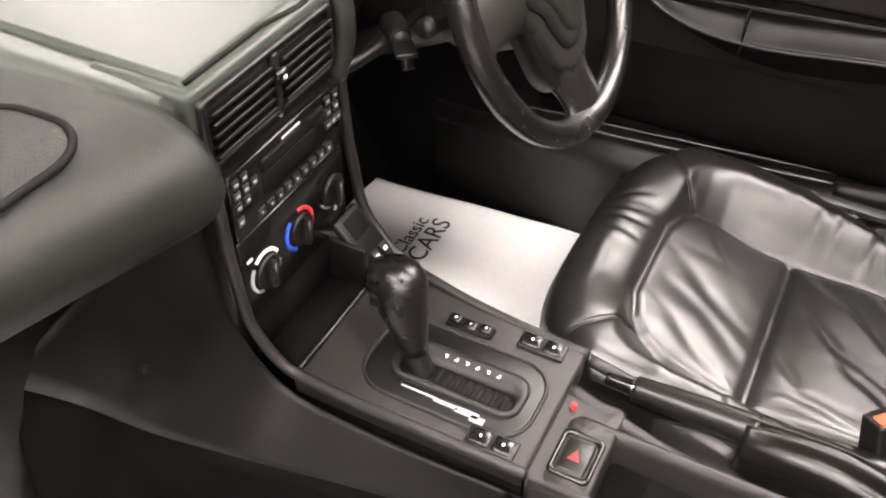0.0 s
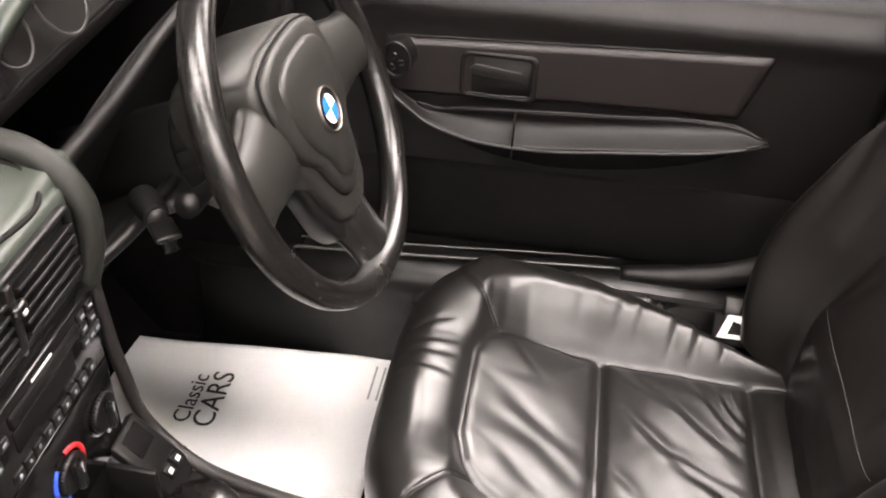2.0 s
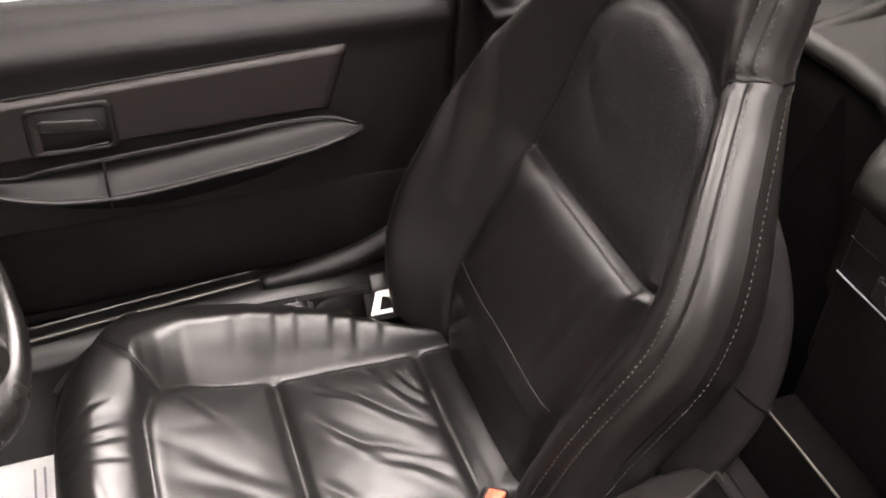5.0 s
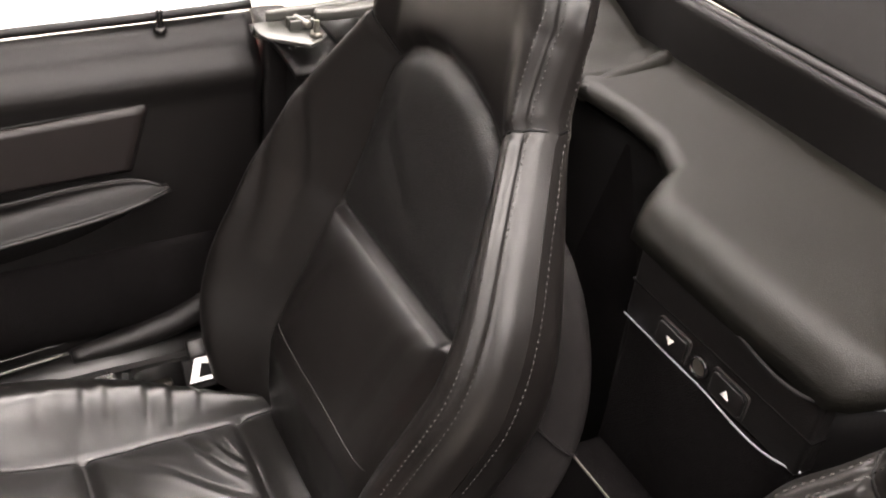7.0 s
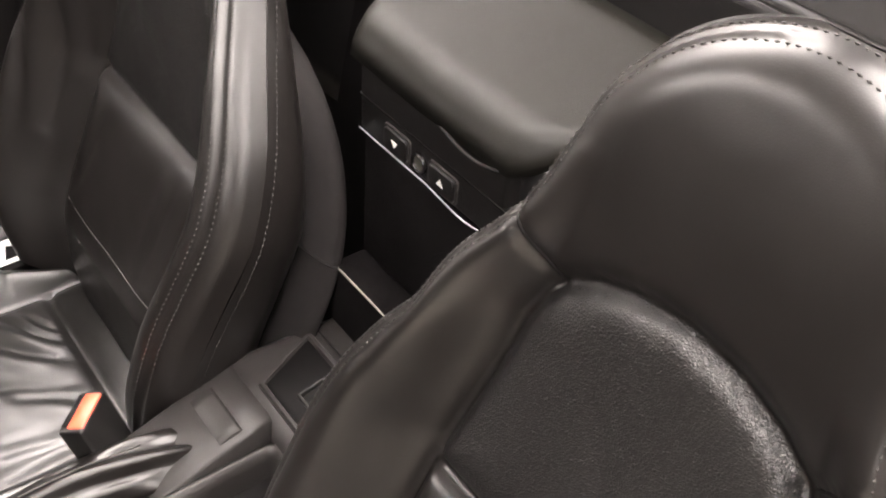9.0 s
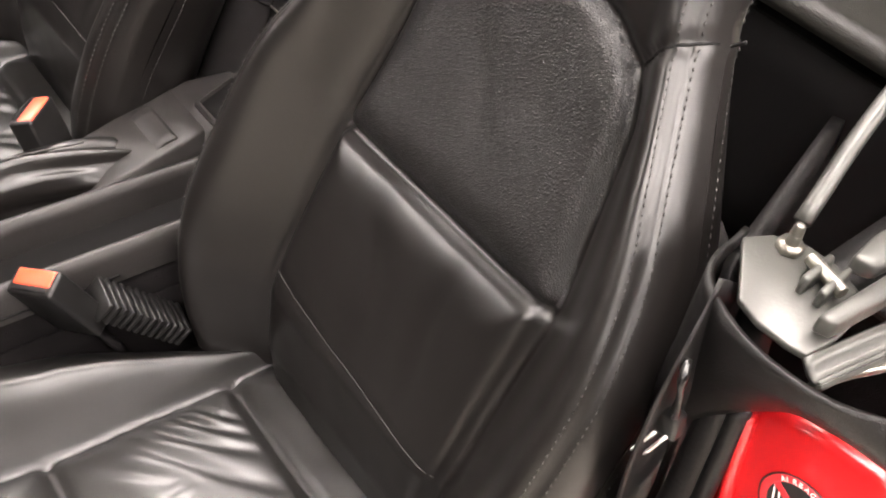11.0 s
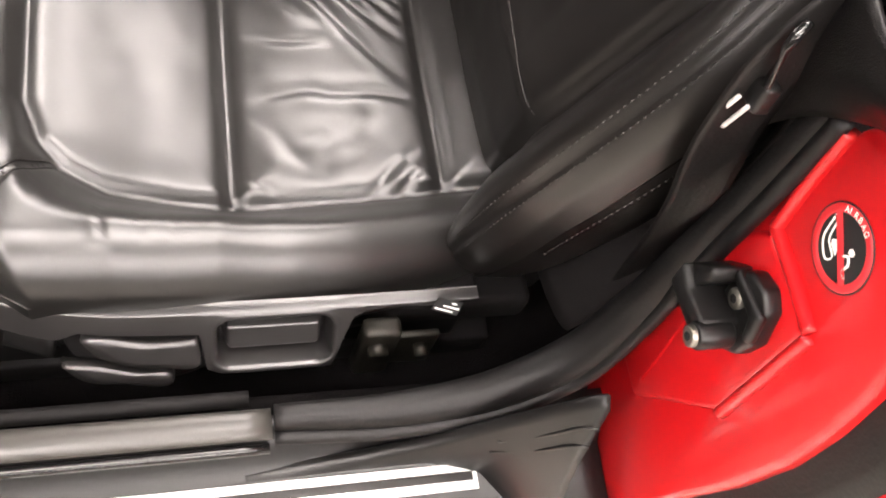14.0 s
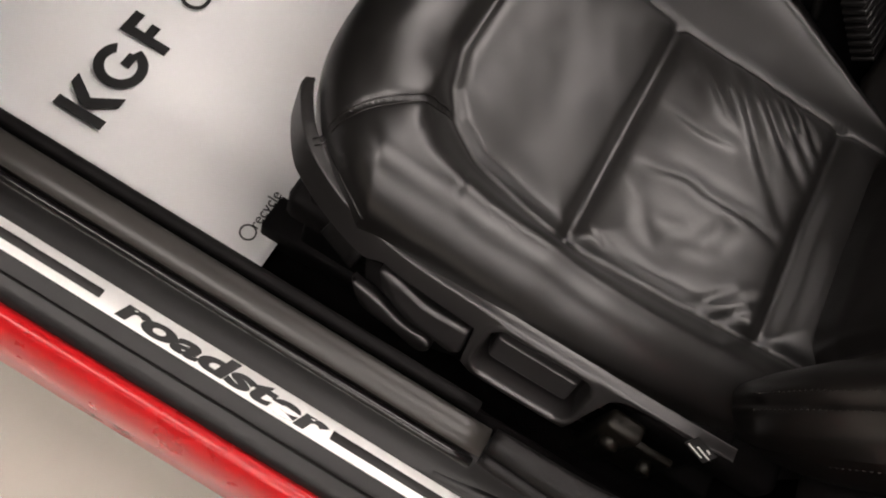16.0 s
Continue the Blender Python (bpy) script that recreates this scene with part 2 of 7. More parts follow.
def sheet(fn, us, vs, thick=0.0):
    """A surface from fn(u, v) -> point on a grid, with an optional thickness along its normals."""
    pts = np.array([[fn(u, v) for v in vs] for u in us], float)
    nu, nv = pts.shape[:2]
    idx = lambda i, j: i * nv + j
    verts = pts.reshape(-1, 3).tolist()
    faces = [(idx(i, j), idx(i + 1, j), idx(i + 1, j + 1), idx(i, j + 1)) for i in range(nu - 1) for j in range(nv - 1)]
    if thick:
        du = np.gradient(pts, axis=0)
        dv = np.gradient(pts, axis=1)
        nn = np.cross(du, dv)
        nn /= np.linalg.norm(nn, axis=2, keepdims=True) + 1e-9
        off = nu * nv
        verts += (pts - nn * thick).reshape(-1, 3).tolist()
        faces += [(off + idx(i, j + 1), off + idx(i + 1, j + 1), off + idx(i + 1, j), off + idx(i, j)) for i in range(nu - 1) for j in range(nv - 1)]
        rim = [idx(i, 0) for i in range(nu)] + [idx(nu - 1, j) for j in range(1, nv)] + [idx(i, nv - 1) for i in range(nu - 2, -1, -1)] + [idx(0, j) for j in range(nv - 2, 0, -1)]
        for a, b in zip(rim, rim[1:] + rim[:1]):
            faces.append((b, a, off + a, off + b))
    me = raw("sheet", verts, faces)
    return me


def loft(sections, caps=True):
    """A closed body through sections, each a closed loop of as many points."""
    n = len(sections[0])
    vs = [p for s in sections for p in s]
    fs = []
    for k in range(len(sections) - 1):
        for i in range(n):
            j = (i + 1) % n
            fs.append((k * n + i, (k + 1) * n + i, (k + 1) * n + j, k * n + j))
    if caps:
        fs += [tuple(range(n)), tuple((len(sections) - 1) * n + i for i in range(n))[::-1]]
    me = raw("loft", vs, fs)
    bm = bmesh.new()
    bm.from_mesh(me)
    bmesh.ops.recalc_face_normals(bm, faces=bm.faces[:])
    bm.to_mesh(me)
    bm.free()
    return me


def joined(meshes):
    """Several meshes or bmeshes of one part in one mesh."""
    bm = bmesh.new()
    for m in meshes:
        if isinstance(m, bmesh.types.BMesh):
            tmp = bpy.data.meshes.new("tmp")
            m.to_mesh(tmp)
            m.free()
            m = tmp
        bm.from_mesh(m)
    return bm


def writing(text, size, m, material, parent, name="lettering", depth=0.0003, wide=0.0, fat=0.0):
    cu = bpy.data.curves.new(name, "FONT")
    cu.body, cu.size, cu.extrude, cu.align_x = text, size, depth, "LEFT"
    cu.offset = fat
    tmp = new("tmp_text", cu)
    me = bpy.data.meshes.new_from_object(tmp.evaluated_get(bpy.context.evaluated_depsgraph_get()))
    bpy.data.objects.remove(tmp)
    if wide:
        xs = [v.co.x for v in me.vertices]
        k = wide / (max(xs) - min(xs))
        me.transform(Matrix.Diagonal((k, k, 1, 1)) @ Matrix.Translation((-min(xs), 0, 0)))
    me.transform(m)
    return mesh_part(name, me, material, parent, soft=False)


def smoothstep(x):
    x = np.clip(x, 0, 1)
    return x * x * (3 - 2 * x)


def ip(x, xs, ys):
    return float(np.interp(x, xs, ys))


def ips(x, xs, ys):
    """Smooth interpolation through a small table."""
    i = int(np.clip(np.searchsorted(xs, x) - 1, 0, len(xs) - 2))
    m = np.gradient(np.array(ys, float), np.array(xs, float))
    h = xs[i + 1] - xs[i]
    u = min(1, max(0, (x - xs[i]) / h))
    return float((2 * u**3 - 3 * u**2 + 1) * ys[i] + (u**3 - 2 * u**2 + u) * h * m[i] + (-2 * u**3 + 3 * u**2) * ys[i + 1] + (u**3 - u**2) * h * m[i + 1])


def seg_dist(px, py, x0, y0, x1, y1):
    dx, dy = x1 - x0, y1 - y0
    k = max(0.0, min(1.0, ((px - x0) * dx + (py - y0) * dy) / (dx * dx + dy * dy)))
    return math.hypot(px - x0 - k * dx, py - y0 - k * dy), k


# ---- the hall round the car: unseen walls, ceiling and lights are added ----
def room():
    g = part("ground", box(-9, 9, -9, 9, -0.2, 0, 0), FLOORM, soft=False)
    tagged(g, "pale polished resin hall floor", "floor", kind="structure")
    for name, b in (("wall_north", (-9, 9, 9, 9.2, 0, 4.0)), ("wall_south", (-9, 9, -9.2, -9, 0, 4.0)), ("wall_east", (9, 9.2, -9, 9, 0, 4.0)), ("wall_west", (-9.2, -9, -9, 9, 0, 4.0))):
        # only the east wall is pale; the unseen others are dark to cut fill light
        pale = name == "wall_east"
        tagged(part(name, box(*b, 0), WALLM if pale else WALLD, soft=False), "plain white painted hall wall" if pale else "unseen dark wall, added to keep reflections low", "wall", kind="structure")
    # unseen ceiling, dark so that only the panels reflect brightly
    tagged(part("ceiling", box(-9.2, 9.2, -9.2, 9.2, 4.0, 4.2, 0), CEILM, soft=False), "unseen dark ceiling, added to keep reflections low", "ceiling", kind="structure")
    # unseen light panels, added where the highlights and floor mats need light
    lamp = thing("added_light_panel", (0, 0, 4.0), "unseen long white light panel, added to light the car", "lamp", "hall ceiling lights")
    part("frame", joined([box(-0.53, -0.50, -1.3, 1.3, 3.93, 3.999, 0.004), box(0.50, 0.53, -1.3, 1.3, 3.93, 3.999, 0.004), box(-0.53, 0.53, -1.33, -1.3, 3.93, 3.999, 0.004), box(-0.53, 0.53, 1.3, 1.33, 3.93, 3.999, 0.004)]), LAMPFRAME, lamp)
    part("diffuser", box(-0.50, 0.50, -1.3, 1.3, 3.94, 3.98, 0.003), LAMPM, lamp)
    # (-0.35, -0.9) brightens the paper mats, (6.2, 0.0) the east wall
    spots = [(-2.0, 1.8), (3.5, -0.6), (-4.0, -3.6), (-4.0, -0.6), (-5.0, 5.6), (-6.8, -2.4), (-6.8, 0.6), (-0.35, -0.9), (2.45, -1.45), (3.3, 4.9), (4.5, 4.9), (6.2, 0.0)]
    lamp.location = (*spots[0], 4.0)
    for x, y in spots[1:]:
        copy_thing(lamp, Matrix.Translation((x, y, 4.0)))


room()


# ---- seats ----
SEAT_B, SEAT_D, SEAT_N = Vector((0, 0.06, 0.45)), Vector((0, -0.395, 0.919)), Vector((0, 0.919, 0.395))
ZC_Y, ZC_Z = [-0.04, 0.06, 0.10, 0.19, 0.28, 0.36, 0.42, 0.46, 0.50, 0.56], [0.405, 0.396, 0.392, 0.388, 0.388, 0.408, 0.434, 0.456, 0.468, 0.462]
HALF = 0.252


def crease(px, py, x0, y0, x1, y1, q, k, dep, w):
    """Depth of a leather crease: a narrow valley, a soft roll along one side of it, fading to its ends."""
    side = (px - x0) * (y1 - y0) - (py - y0) * (x1 - x0)
    s = q if side > 0 else -q
    s += 0.35 * w * math.sin(4.5 * k + 60 * x0)
    end = math.sin(math.pi * min(1, max(0, 0.06 + 0.88 * k))) ** 0.8
    return dep * end * (math.exp(-((s / (0.75 * w)) ** 2)) - 0.55 * math.exp(-(((s - 1.5 * w) / (1.25 * w)) ** 2)))


def cush_panel(y):
    return ip(y, [0.0, 0.10, 0.28, 0.39, 0.42, 0.44, 0.452], [0.132, 0.136, 0.146, 0.142, 0.130, 0.108, 0.07])


def cush_seam(u, y):
    """Distance to the nearest seam of the cushion, and whether inside the centre panel."""
    au = abs(u)
    p = cush_panel(y)
    inside = au < p and 0.02 < y < 0.452
    d = abs(au - p) if y < 0.43 else 9
    if y > 0.38:
        pts = [(0.1425, 0.38), (0.142, 0.39), (0.130, 0.42), (0.108, 0.44), (0.07, 0.452), (0.0, 0.454)]
        d = min(seg_dist(au, y, *a, *b)[0] for a, b in zip(pts, pts[1:]))
    dm = 9.0
    if inside:
        dm = min(abs(y - 0.283), abs(y - 0.086))
    ds = seg_dist(au, y, 0.128, 0.428, 0.215, 0.512)[0]
    return d, dm, ds, inside


def cush_half(y, side=-1):
    """Half width of the cushion; the right-hand bolster tapers to the rear."""
    if side > 0:
        return ips(y, [-0.05, 0.05, 0.09, 0.13, 0.18, 0.24, 0.30, 0.60], [0.150, 0.158, 0.176, 0.200, 0.224, 0.243, HALF, HALF])
    return ips(y, [-0.05, 0.05, 0.12, 0.20, 0.30, 0.60], [0.195, 0.206, 0.226, 0.245, HALF, HALF])


def cushion_z(u, y, folds):
    au = abs(u)
    p = cush_panel(y)
    z = ips(y, ZC_Y, ZC_Z)
    bol = ip(y, [-0.04, 0.03, 0.08, 0.12, 0.18, 0.24, 0.30, 0.38, 0.44, 0.50, 0.56], [0.0, 0.004, 0.018, 0.030, 0.047, 0.060, 0.067, 0.054, 0.030, 0.009, 0.0])
    t = (au - p) / max(0.02, cush_half(y, u) - p)
    z += bol * float(smoothstep(t / 0.55))
    d, dm, ds, inside = cush_seam(u, y)
    z -= 0.007 * math.exp(-((d / 0.008) ** 2)) + 0.007 * math.exp(-((dm / 0.008) ** 2)) + 0.0028 * math.exp(-((ds / 0.003) ** 2))
    if inside:
        z += 0.008 * (1 - math.exp(-((min(d, dm) / 0.030) ** 1.5))) - 0.004 * (1 - au / p if p else 0)
    else:
        z += 0.005 * (1 - math.exp(-min(d, ds * 1.2) / 0.02))
    yf = 0.556 - 0.112 * (au / HALF) ** 4.2
    half = cush_half(y, u)
    e = min(half - au, (yf - y) * 0.92)
    r = min(0.05, max(0.012, (half - p) * 0.62))
    if e < r:
        z -= r - math.sqrt(max(0.0, r * r - (r - max(0.0, e)) ** 2))
    for u0, y0, u1, y1, dep, w in folds:
        q, k = seg_dist(u, y, u0, y0, u1, y1)
        if q < 5 * w:
            z -= crease(u, y, u0, y0, u1, y1, q, k, dep, w)
    z += 0.0026 * noise.noise(Vector((u * 11 + 3, y * 11, 0.3))) + 0.0004 * noise.noise(Vector((u * 40, y * 40, 1.7)))
    return z


BW_S, BW_W = [-0.06, 0.0, 0.1, 0.2, 0.3, 0.36, 0.40, 0.44, 0.48, 0.51, 0.56], [0.225, 0.248, 0.266, 0.268, 0.257, 0.236, 0.214, 0.190, 0.166, 0.152, 0.141]
TOP = 0.69


def back_half(s):
    if s <= 0.56:
        return ips(s, BW_S, BW_W)
    return 0.140 * math.sqrt(max(0.0004, 1 - ((s - 0.56) / (TOP - 0.558)) ** 2.4))


def back_panel(s):
    return ip(s, [-0.06, 0.0, 0.1, 0.28, 0.36, 0.42, 0.445, 0.464, 0.480, 0.492, 0.498], [0.125, 0.136, 0.146, 0.144, 0.130, 0.122, 0.113, 0.100, 0.076, 0.042, 0.0])


SEAM = [0.28, 0.098]
BEND = [0.20, 0.11]
SEAM_TILT = [0.0]
INNER = [0.0]
BROAD = [0.085]


def back_h(u, s, folds):
    au, w = abs(u), back_half(s)
    p = back_panel(s) if s < 0.42 else ips(s, [0.36, 0.42, 0.50, 0.56, 0.70], [0.130, 0.122, 0.100, 0.094, 0.094])
    pin = back_panel(s)
    h = ips(s, [-0.06, 0.1, 0.28, 0.40, 0.46, 0.52, 0.60, 0.69], [0.0, 0.006, 0.0, 0.0, 0.006, 0.020, 0.030, 0.024])
    bol = ips(s, [-0.06, 0.0, 0.08, 0.2, 0.34, 0.44, 0.50, 0.56, 0.62], [0.03, 0.055, 0.074, 0.080, 0.072, 0.048, 0.026, 0.010, 0.0])
    t = (au - p) / max(0.03, w - p)
    h += bol * float(smoothstep(t / 0.72))
    h -= ip(s, [-0.06, 0.0, 0.07], [0.050, 0.022, 0.0]) * (1 - float(smoothstep(t)))
    pts = [(0.1277, 0.38), (0.122, 0.42), (0.113, 0.445), (0.100, 0.464), (0.076, 0.480), (0.042, 0.492), (0.0, 0.498)]
    d = abs(au - pin) if s < 0.39 else min(seg_dist(au, s, *a, *b)[0] for a, b in zip(pts, pts[1:]))
    inside = au < pin and s < 0.498
    dm = abs(s - SEAM[0]) if inside else 9.0
    dl = abs(s - SEAM[1] - SEAM_TILT[0] * u) if inside else 9.0
    dn = seg_dist(au, s, 0.104, 0.459, 0.20, 0.545)[0]
    dc = abs(au - 0.915 * w) if s < 0.58 else abs(math.hypot(u / 0.140, (s - 0.56) / (TOP - 0.558)) - 0.915) * 0.14
    h -= 0.010 * math.exp(-((d / 0.008) ** 2)) + 0.007 * math.exp(-((dm / 0.005) ** 2)) + 0.0014 * math.exp(-((dl / 0.003) ** 2)) + 0.005 * math.exp(-((dn / 0.005) ** 2)) + 0.0034 * math.exp(-((dc / 0.003) ** 2))
    if inside:
        low = s < SEAM[0]
        h += 0.009 * (1 - math.exp(-((min(d, dm) / 0.020) ** 1.4)))
        if low:
            h += 0.002 * float(smoothstep((s - 0.17) / 0.10))
    if s > 0.56:
        e = (1 - math.hypot(u / 0.140, (s - 0.56) / (TOP - 0.558))) * 0.13
        e = min(e, w - au)
    else:
        e = w - au
    r = ip(s, [0.40, 0.60], [0.052, 0.046])
    if e < r:
        h -= r - math.sqrt(max(0.0, r * r - (r - max(0.0, e)) ** 2))
    for u0, s0, u1, s1, dep, wd in folds:
        q, k = seg_dist(u, s, u0, s0, u1, s1)
        if q < 5 * wd:
            h -= crease(u, s, u0, s0, u1, s1, q, k, dep, wd)
    return h + 0.0020 * noise.noise(Vector((u * 10, s * 10, 4.3))) + 0.0003 * noise.noise(Vector((u * 38, s * 38, 9.1)))


def split_grid(pts, groups, closing=None):
    """Meshes of a grid's faces, one for each group name; pts[i][j], groups(i, j) -> name."""
    nu, nv = len(pts), len(pts[0])
    P = np.array(pts, float)
    nn = np.cross(np.gradient(P, axis=0), np.gradient(P, axis=1))
    nn /= np.linalg.norm(nn, axis=2, keepdims=True) + 1e-12
    out = {}
    for i in range(nu - 1):
        for j in range(nv - 1):
            out.setdefault(groups(i, j), []).append((i, j))
    made = {}
    for name, cells in out.items():
        index, verts, faces, norms = {}, [], [], []
        for i, j in cells:
            f = []
            for a, b in ((i, j), (i + 1, j), (i + 1, j + 1), (i, j + 1)):
                if (a, b) not in index:
                    index[(a, b)] = len(verts)
                    verts.append(pts[a][b])
                    norms.append(tuple(nn[a, b]))
                f.append(index[(a, b)])
            faces.append(tuple(f))
        made[name] = smooth(raw(name, verts, faces))
        made[name].normals_split_custom_set_from_vertices(norms)
    return made


def stitches(curve, step, ln, r):
    """Short thread stitches along a list of (point, normal)."""
    vs, fs = [], []
    pts = [Vector(p) for p, _ in curve]
    nrm = [Vector(n) for _, n in curve]
    run, need = 0.0, 0.0
    for a, b, n in zip(pts, pts[1:], nrm):
        seg = (b - a).length
        if seg < 1e-6:
            continue
        t = (b - a) / seg
        s = t.cross(n).normalized()
        while need <= run + seg:
            c = a + t * (need - run) + n * 0.0006
            k = len(vs)
            vs += [c - t * ln / 2, c - s * r + n * r * 0.3, c + n * r, c + s * r + n * r * 0.3, c + t * ln / 2]
            fs += [(k, k + 1, k + 2), (k, k + 2, k + 3), (k + 4, k + 2, k + 1), (k + 4, k + 3, k + 2)]
            need += step
        run += seg
    return raw("stitching", vs, fs)


def seat(name, cx, out, label, folds_c, folds_b):
    """A sports seat about x = cx; out: which side of it faces the door."""
    st = thing(name, (cx, 0.25, 0.18), label, "car seat", "the two seats")
    n = 151
    aa = np.linspace(-1, 1, n)
    aa = 0.55 * aa + 0.45 * np.sin(aa * math.pi / 2)
    vv = np.linspace(0, 1, 141)
    vv = 1 - (1 - vv) ** 1.35
    top = []
    uy = []
    for a in aa:
        yf = 0.556 - 0.112 * abs(a) ** 4.2
        col, cuy = [], []
        for v in vv:
            y = -0.03 + (yf + 0.03) * v
            u = a * cush_half(y, a)
            col.append((cx + u, y, cushion_z(u, y, folds_c)))
            cuy.append((u, y))
        for k, (dz, inn) in enumerate(((0.02, 0.0), (0.05, 0.003), (0.10, 0.012))):
            col.append((cx + u * (1 - inn * 2), yf - inn, col[140][2] - dz))
            cuy.append((u, yf))
        top.append(col)
        uy.append(cuy)
    for side in (0, -1):
        base = top[side]
        for k, (dz, inn) in enumerate(((0.02, 0.0), (0.05, 0.003), (0.10, 0.010))):
            col = [(p[0] - (1 if side else -1) * inn, p[1], base[min(j, 140)][2] - dz) for j, p in enumerate(base)]
            if side:
                top.append(col)
                uy.append(uy[n - 1 + 3] if len(uy) > n + 2 else uy[n - 1])
            else:
                top.insert(0, col)
                uy.insert(0, uy[0])

    def which(i, j):
        if i < 3 or i >= n + 2 or j >= 140:
            return "bolster"
        u, y = uy[i + 0][j]
        p = cush_panel(y)
        if abs(u) < p and 0.02 < y < 0.452:
            return "front_panel" if y > 0.283 else ("rear_panel" if y > 0.086 else "back_tab")
        return "bolster"

    for k, me in split_grid(top, which).items():
        nm = {"bolster": "cushion_bolster", "front_panel": "cushion_front_panel", "rear_panel": "cushion_rear_panel", "back_tab": "cushion_rear_edge"}[k]
        mesh_part(nm, me, LEATHER_WORN, st, {"rear_panel": "creased worn leather seat panel"}.get(k, ""))
    # backrest
    m = 111
    ab = np.linspace(-1, 1, m)
    ab = 0.6 * ab + 0.4 * np.sin(ab * math.pi / 2)
    ss = np.linspace(-0.05, TOP - 0.002, 145)

    def place(u, s, h, bend=True):
        """A point of the backrest: its upper part leans forward a little."""
        up = max(0.0, s - 0.28) if bend else 0.0
        if bend:
            if u < 0:
                u *= 1 + BROAD[0] * float(smoothstep((s - 0.14) / 0.2)) * (1 - 0.6 * float(smoothstep((s - 0.56) / 0.1)))
            u -= INNER[0] * float(smoothstep((u - 0.12) / 0.10)) * (1 - float(smoothstep((s - 0.38) / 0.08)))
        v = SEAT_B + SEAT_D * (s + BEND[1] * up * up / (up + 0.03)) + SEAT_N * (h + BEND[0] * up * up / (up + 0.03))
        return (cx + u, v.y, v.z)

    grid, us = [], []
    for a in ab:
        col, cu = [], []
        for s in ss:
            u = a * back_half(s)
            col.append(place(u, s, back_h(u, s, folds_b)))
            cu.append((u, s))
        grid.append(col)
        us.append(cu)
    pn = grid[:]

    def which_b(i, j):
        u, s = us[i][j]
        u, s = (us[i][j][0] + us[i + 1][j][0]) / 2, (us[i][j][1] + us[i][j + 1][1]) / 2
        if abs(u) < back_panel(s) and s < 0.498:
            return "upper" if s > SEAM[0] else "lower"
        arch = 0.459 + 0.896 * max(0, abs(u) - 0.104) if abs(u) > 0.104 else 0.45
        if s > arch:
            return "head"
        return "bolster_a" if u < 0 else "bolster_b"

    for k, me in split_grid(grid, which_b).items():
        nm = {"upper": "backrest_upper_panel", "lower": "backrest_lower_panel", "head": "headrest"}.get(k, "backrest_bolster")
        mesh_part(nm, me, LEATHER_PERF if k == "upper" else LEATHER, st, {"upper": "coarse-grained leather panel"}.get(k, ""))
    # rear shell of the backrest, from one edge round to the other
    shell = []
    for s in ss:
        w = back_half(s)
        e0 = back_h(w, s, ())
        deep = ip(s, [-0.05, 0.1, 0.3, 0.5, 0.62, TOP], [-0.085, -0.09, -0.075, -0.046, -0.036, -0.02])
        row = []
        for k in range(25):
            a = math.pi * k / 24
            c, q = math.cos(a), math.sin(a)
            sq = lambda x: math.copysign(abs(x) ** 0.55, x)
            row.append(place(w * sq(c), s, e0 + (deep - e0) * sq(q)))
        shell.append(row)
    mesh_part("seat_back_shell", raw("shell", [p for r in shell for p in r], [(i * 25 + j, i * 25 + j + 1, (i + 1) * 25 + j + 1, (i + 1) * 25 + j) for i in range(len(shell) - 1) for j in range(24)]), LEATHER, st)
    # rounded carpeted rear board, wider than the shell low down
    board = []
    for s in np.linspace(-0.03, 0.425, 30):
        w = 0.284 * math.sqrt(max(0.02, 1 - (max(0, s - 0.2) / 0.225) ** 2.4))
        row = []
        for k in range(28):
            a = 2 * math.pi * k / 28
            row.append(place(w * math.copysign(abs(math.cos(a)) ** 0.5, math.cos(a)), s, -0.088 + 0.030 * math.sin(a), False))
        board.append(row)
    bd = mesh_part("rear_board", loft(board), VELOUR, st, "black velour seat rear board")
    mesh_part("board_seam", tube([place(0.280 * math.copysign(abs(math.cos(q)) ** 0.5, math.cos(q)), 0.256, -0.088 + 0.0312 * math.sin(q), False) for q in np.linspace(0, 2 * math.pi, 41)[:-1]], 0.0018, k=6, closed=True), DARK, bd)
    # stitching on both sides of the crest seam
    lines = []
    for sg in (-1, 1):
        for off in (-0.0055, 0.0055):
            c = []
            for s in np.linspace(0.0, 0.585, 160):
                u = sg * (0.915 * back_half(s) + off)
                c.append((place(u, s, back_h(u, s, folds_b)), (0.35 * sg, SEAT_N.y * 0.94, SEAT_N.z * 0.94)))
            lines.append(stitches(c, 0.0064, 0.0044, 0.0010))
    for sg in (-1, 1):
        c = []
        for s in np.linspace(0.06, 0.60, 150):
            w = back_half(s)
            p = Vector(place(sg * (w + 0.0006), s, back_h(w, s, ()) - 0.010))
            c.append((p, (sg, 0, 0)))
        lines.append(stitches(c, 0.0064, 0.0044, 0.0010))
    for off in (-0.006, 0.006):
        c = []
        for k in range(60):
            a = math.pi * (0.03 + 0.94 * k / 59)
            rr = 0.915 + off / 0.14
            u, s = 0.140 * rr * math.cos(a), 0.56 + (TOP - 0.558) * rr * math.sin(a)
            if s > 0.585:
                c.append((place(u, s, back_h(u, s, ())), tuple(SEAT_N)))
        lines.append(stitches(c, 0.0064, 0.0044, 0.0010))
    tagged(part("stitching", joined(lines), THREAD, st, "pale grey double seam stitching", soft=False), kind="stuff")
    mesh_part("seam_thread", tube([place(u, SEAM[1] + SEAM_TILT[0] * u, back_h(u, SEAM[1] + SEAM_TILT[0] * u, ()) + 0.0004) for u in np.linspace(-0.135, 0.140, 24)], 0.0008, 60, 6), THREAD, st, "fine pale seam thread")
    for sg in (-1, 1):
        run = []
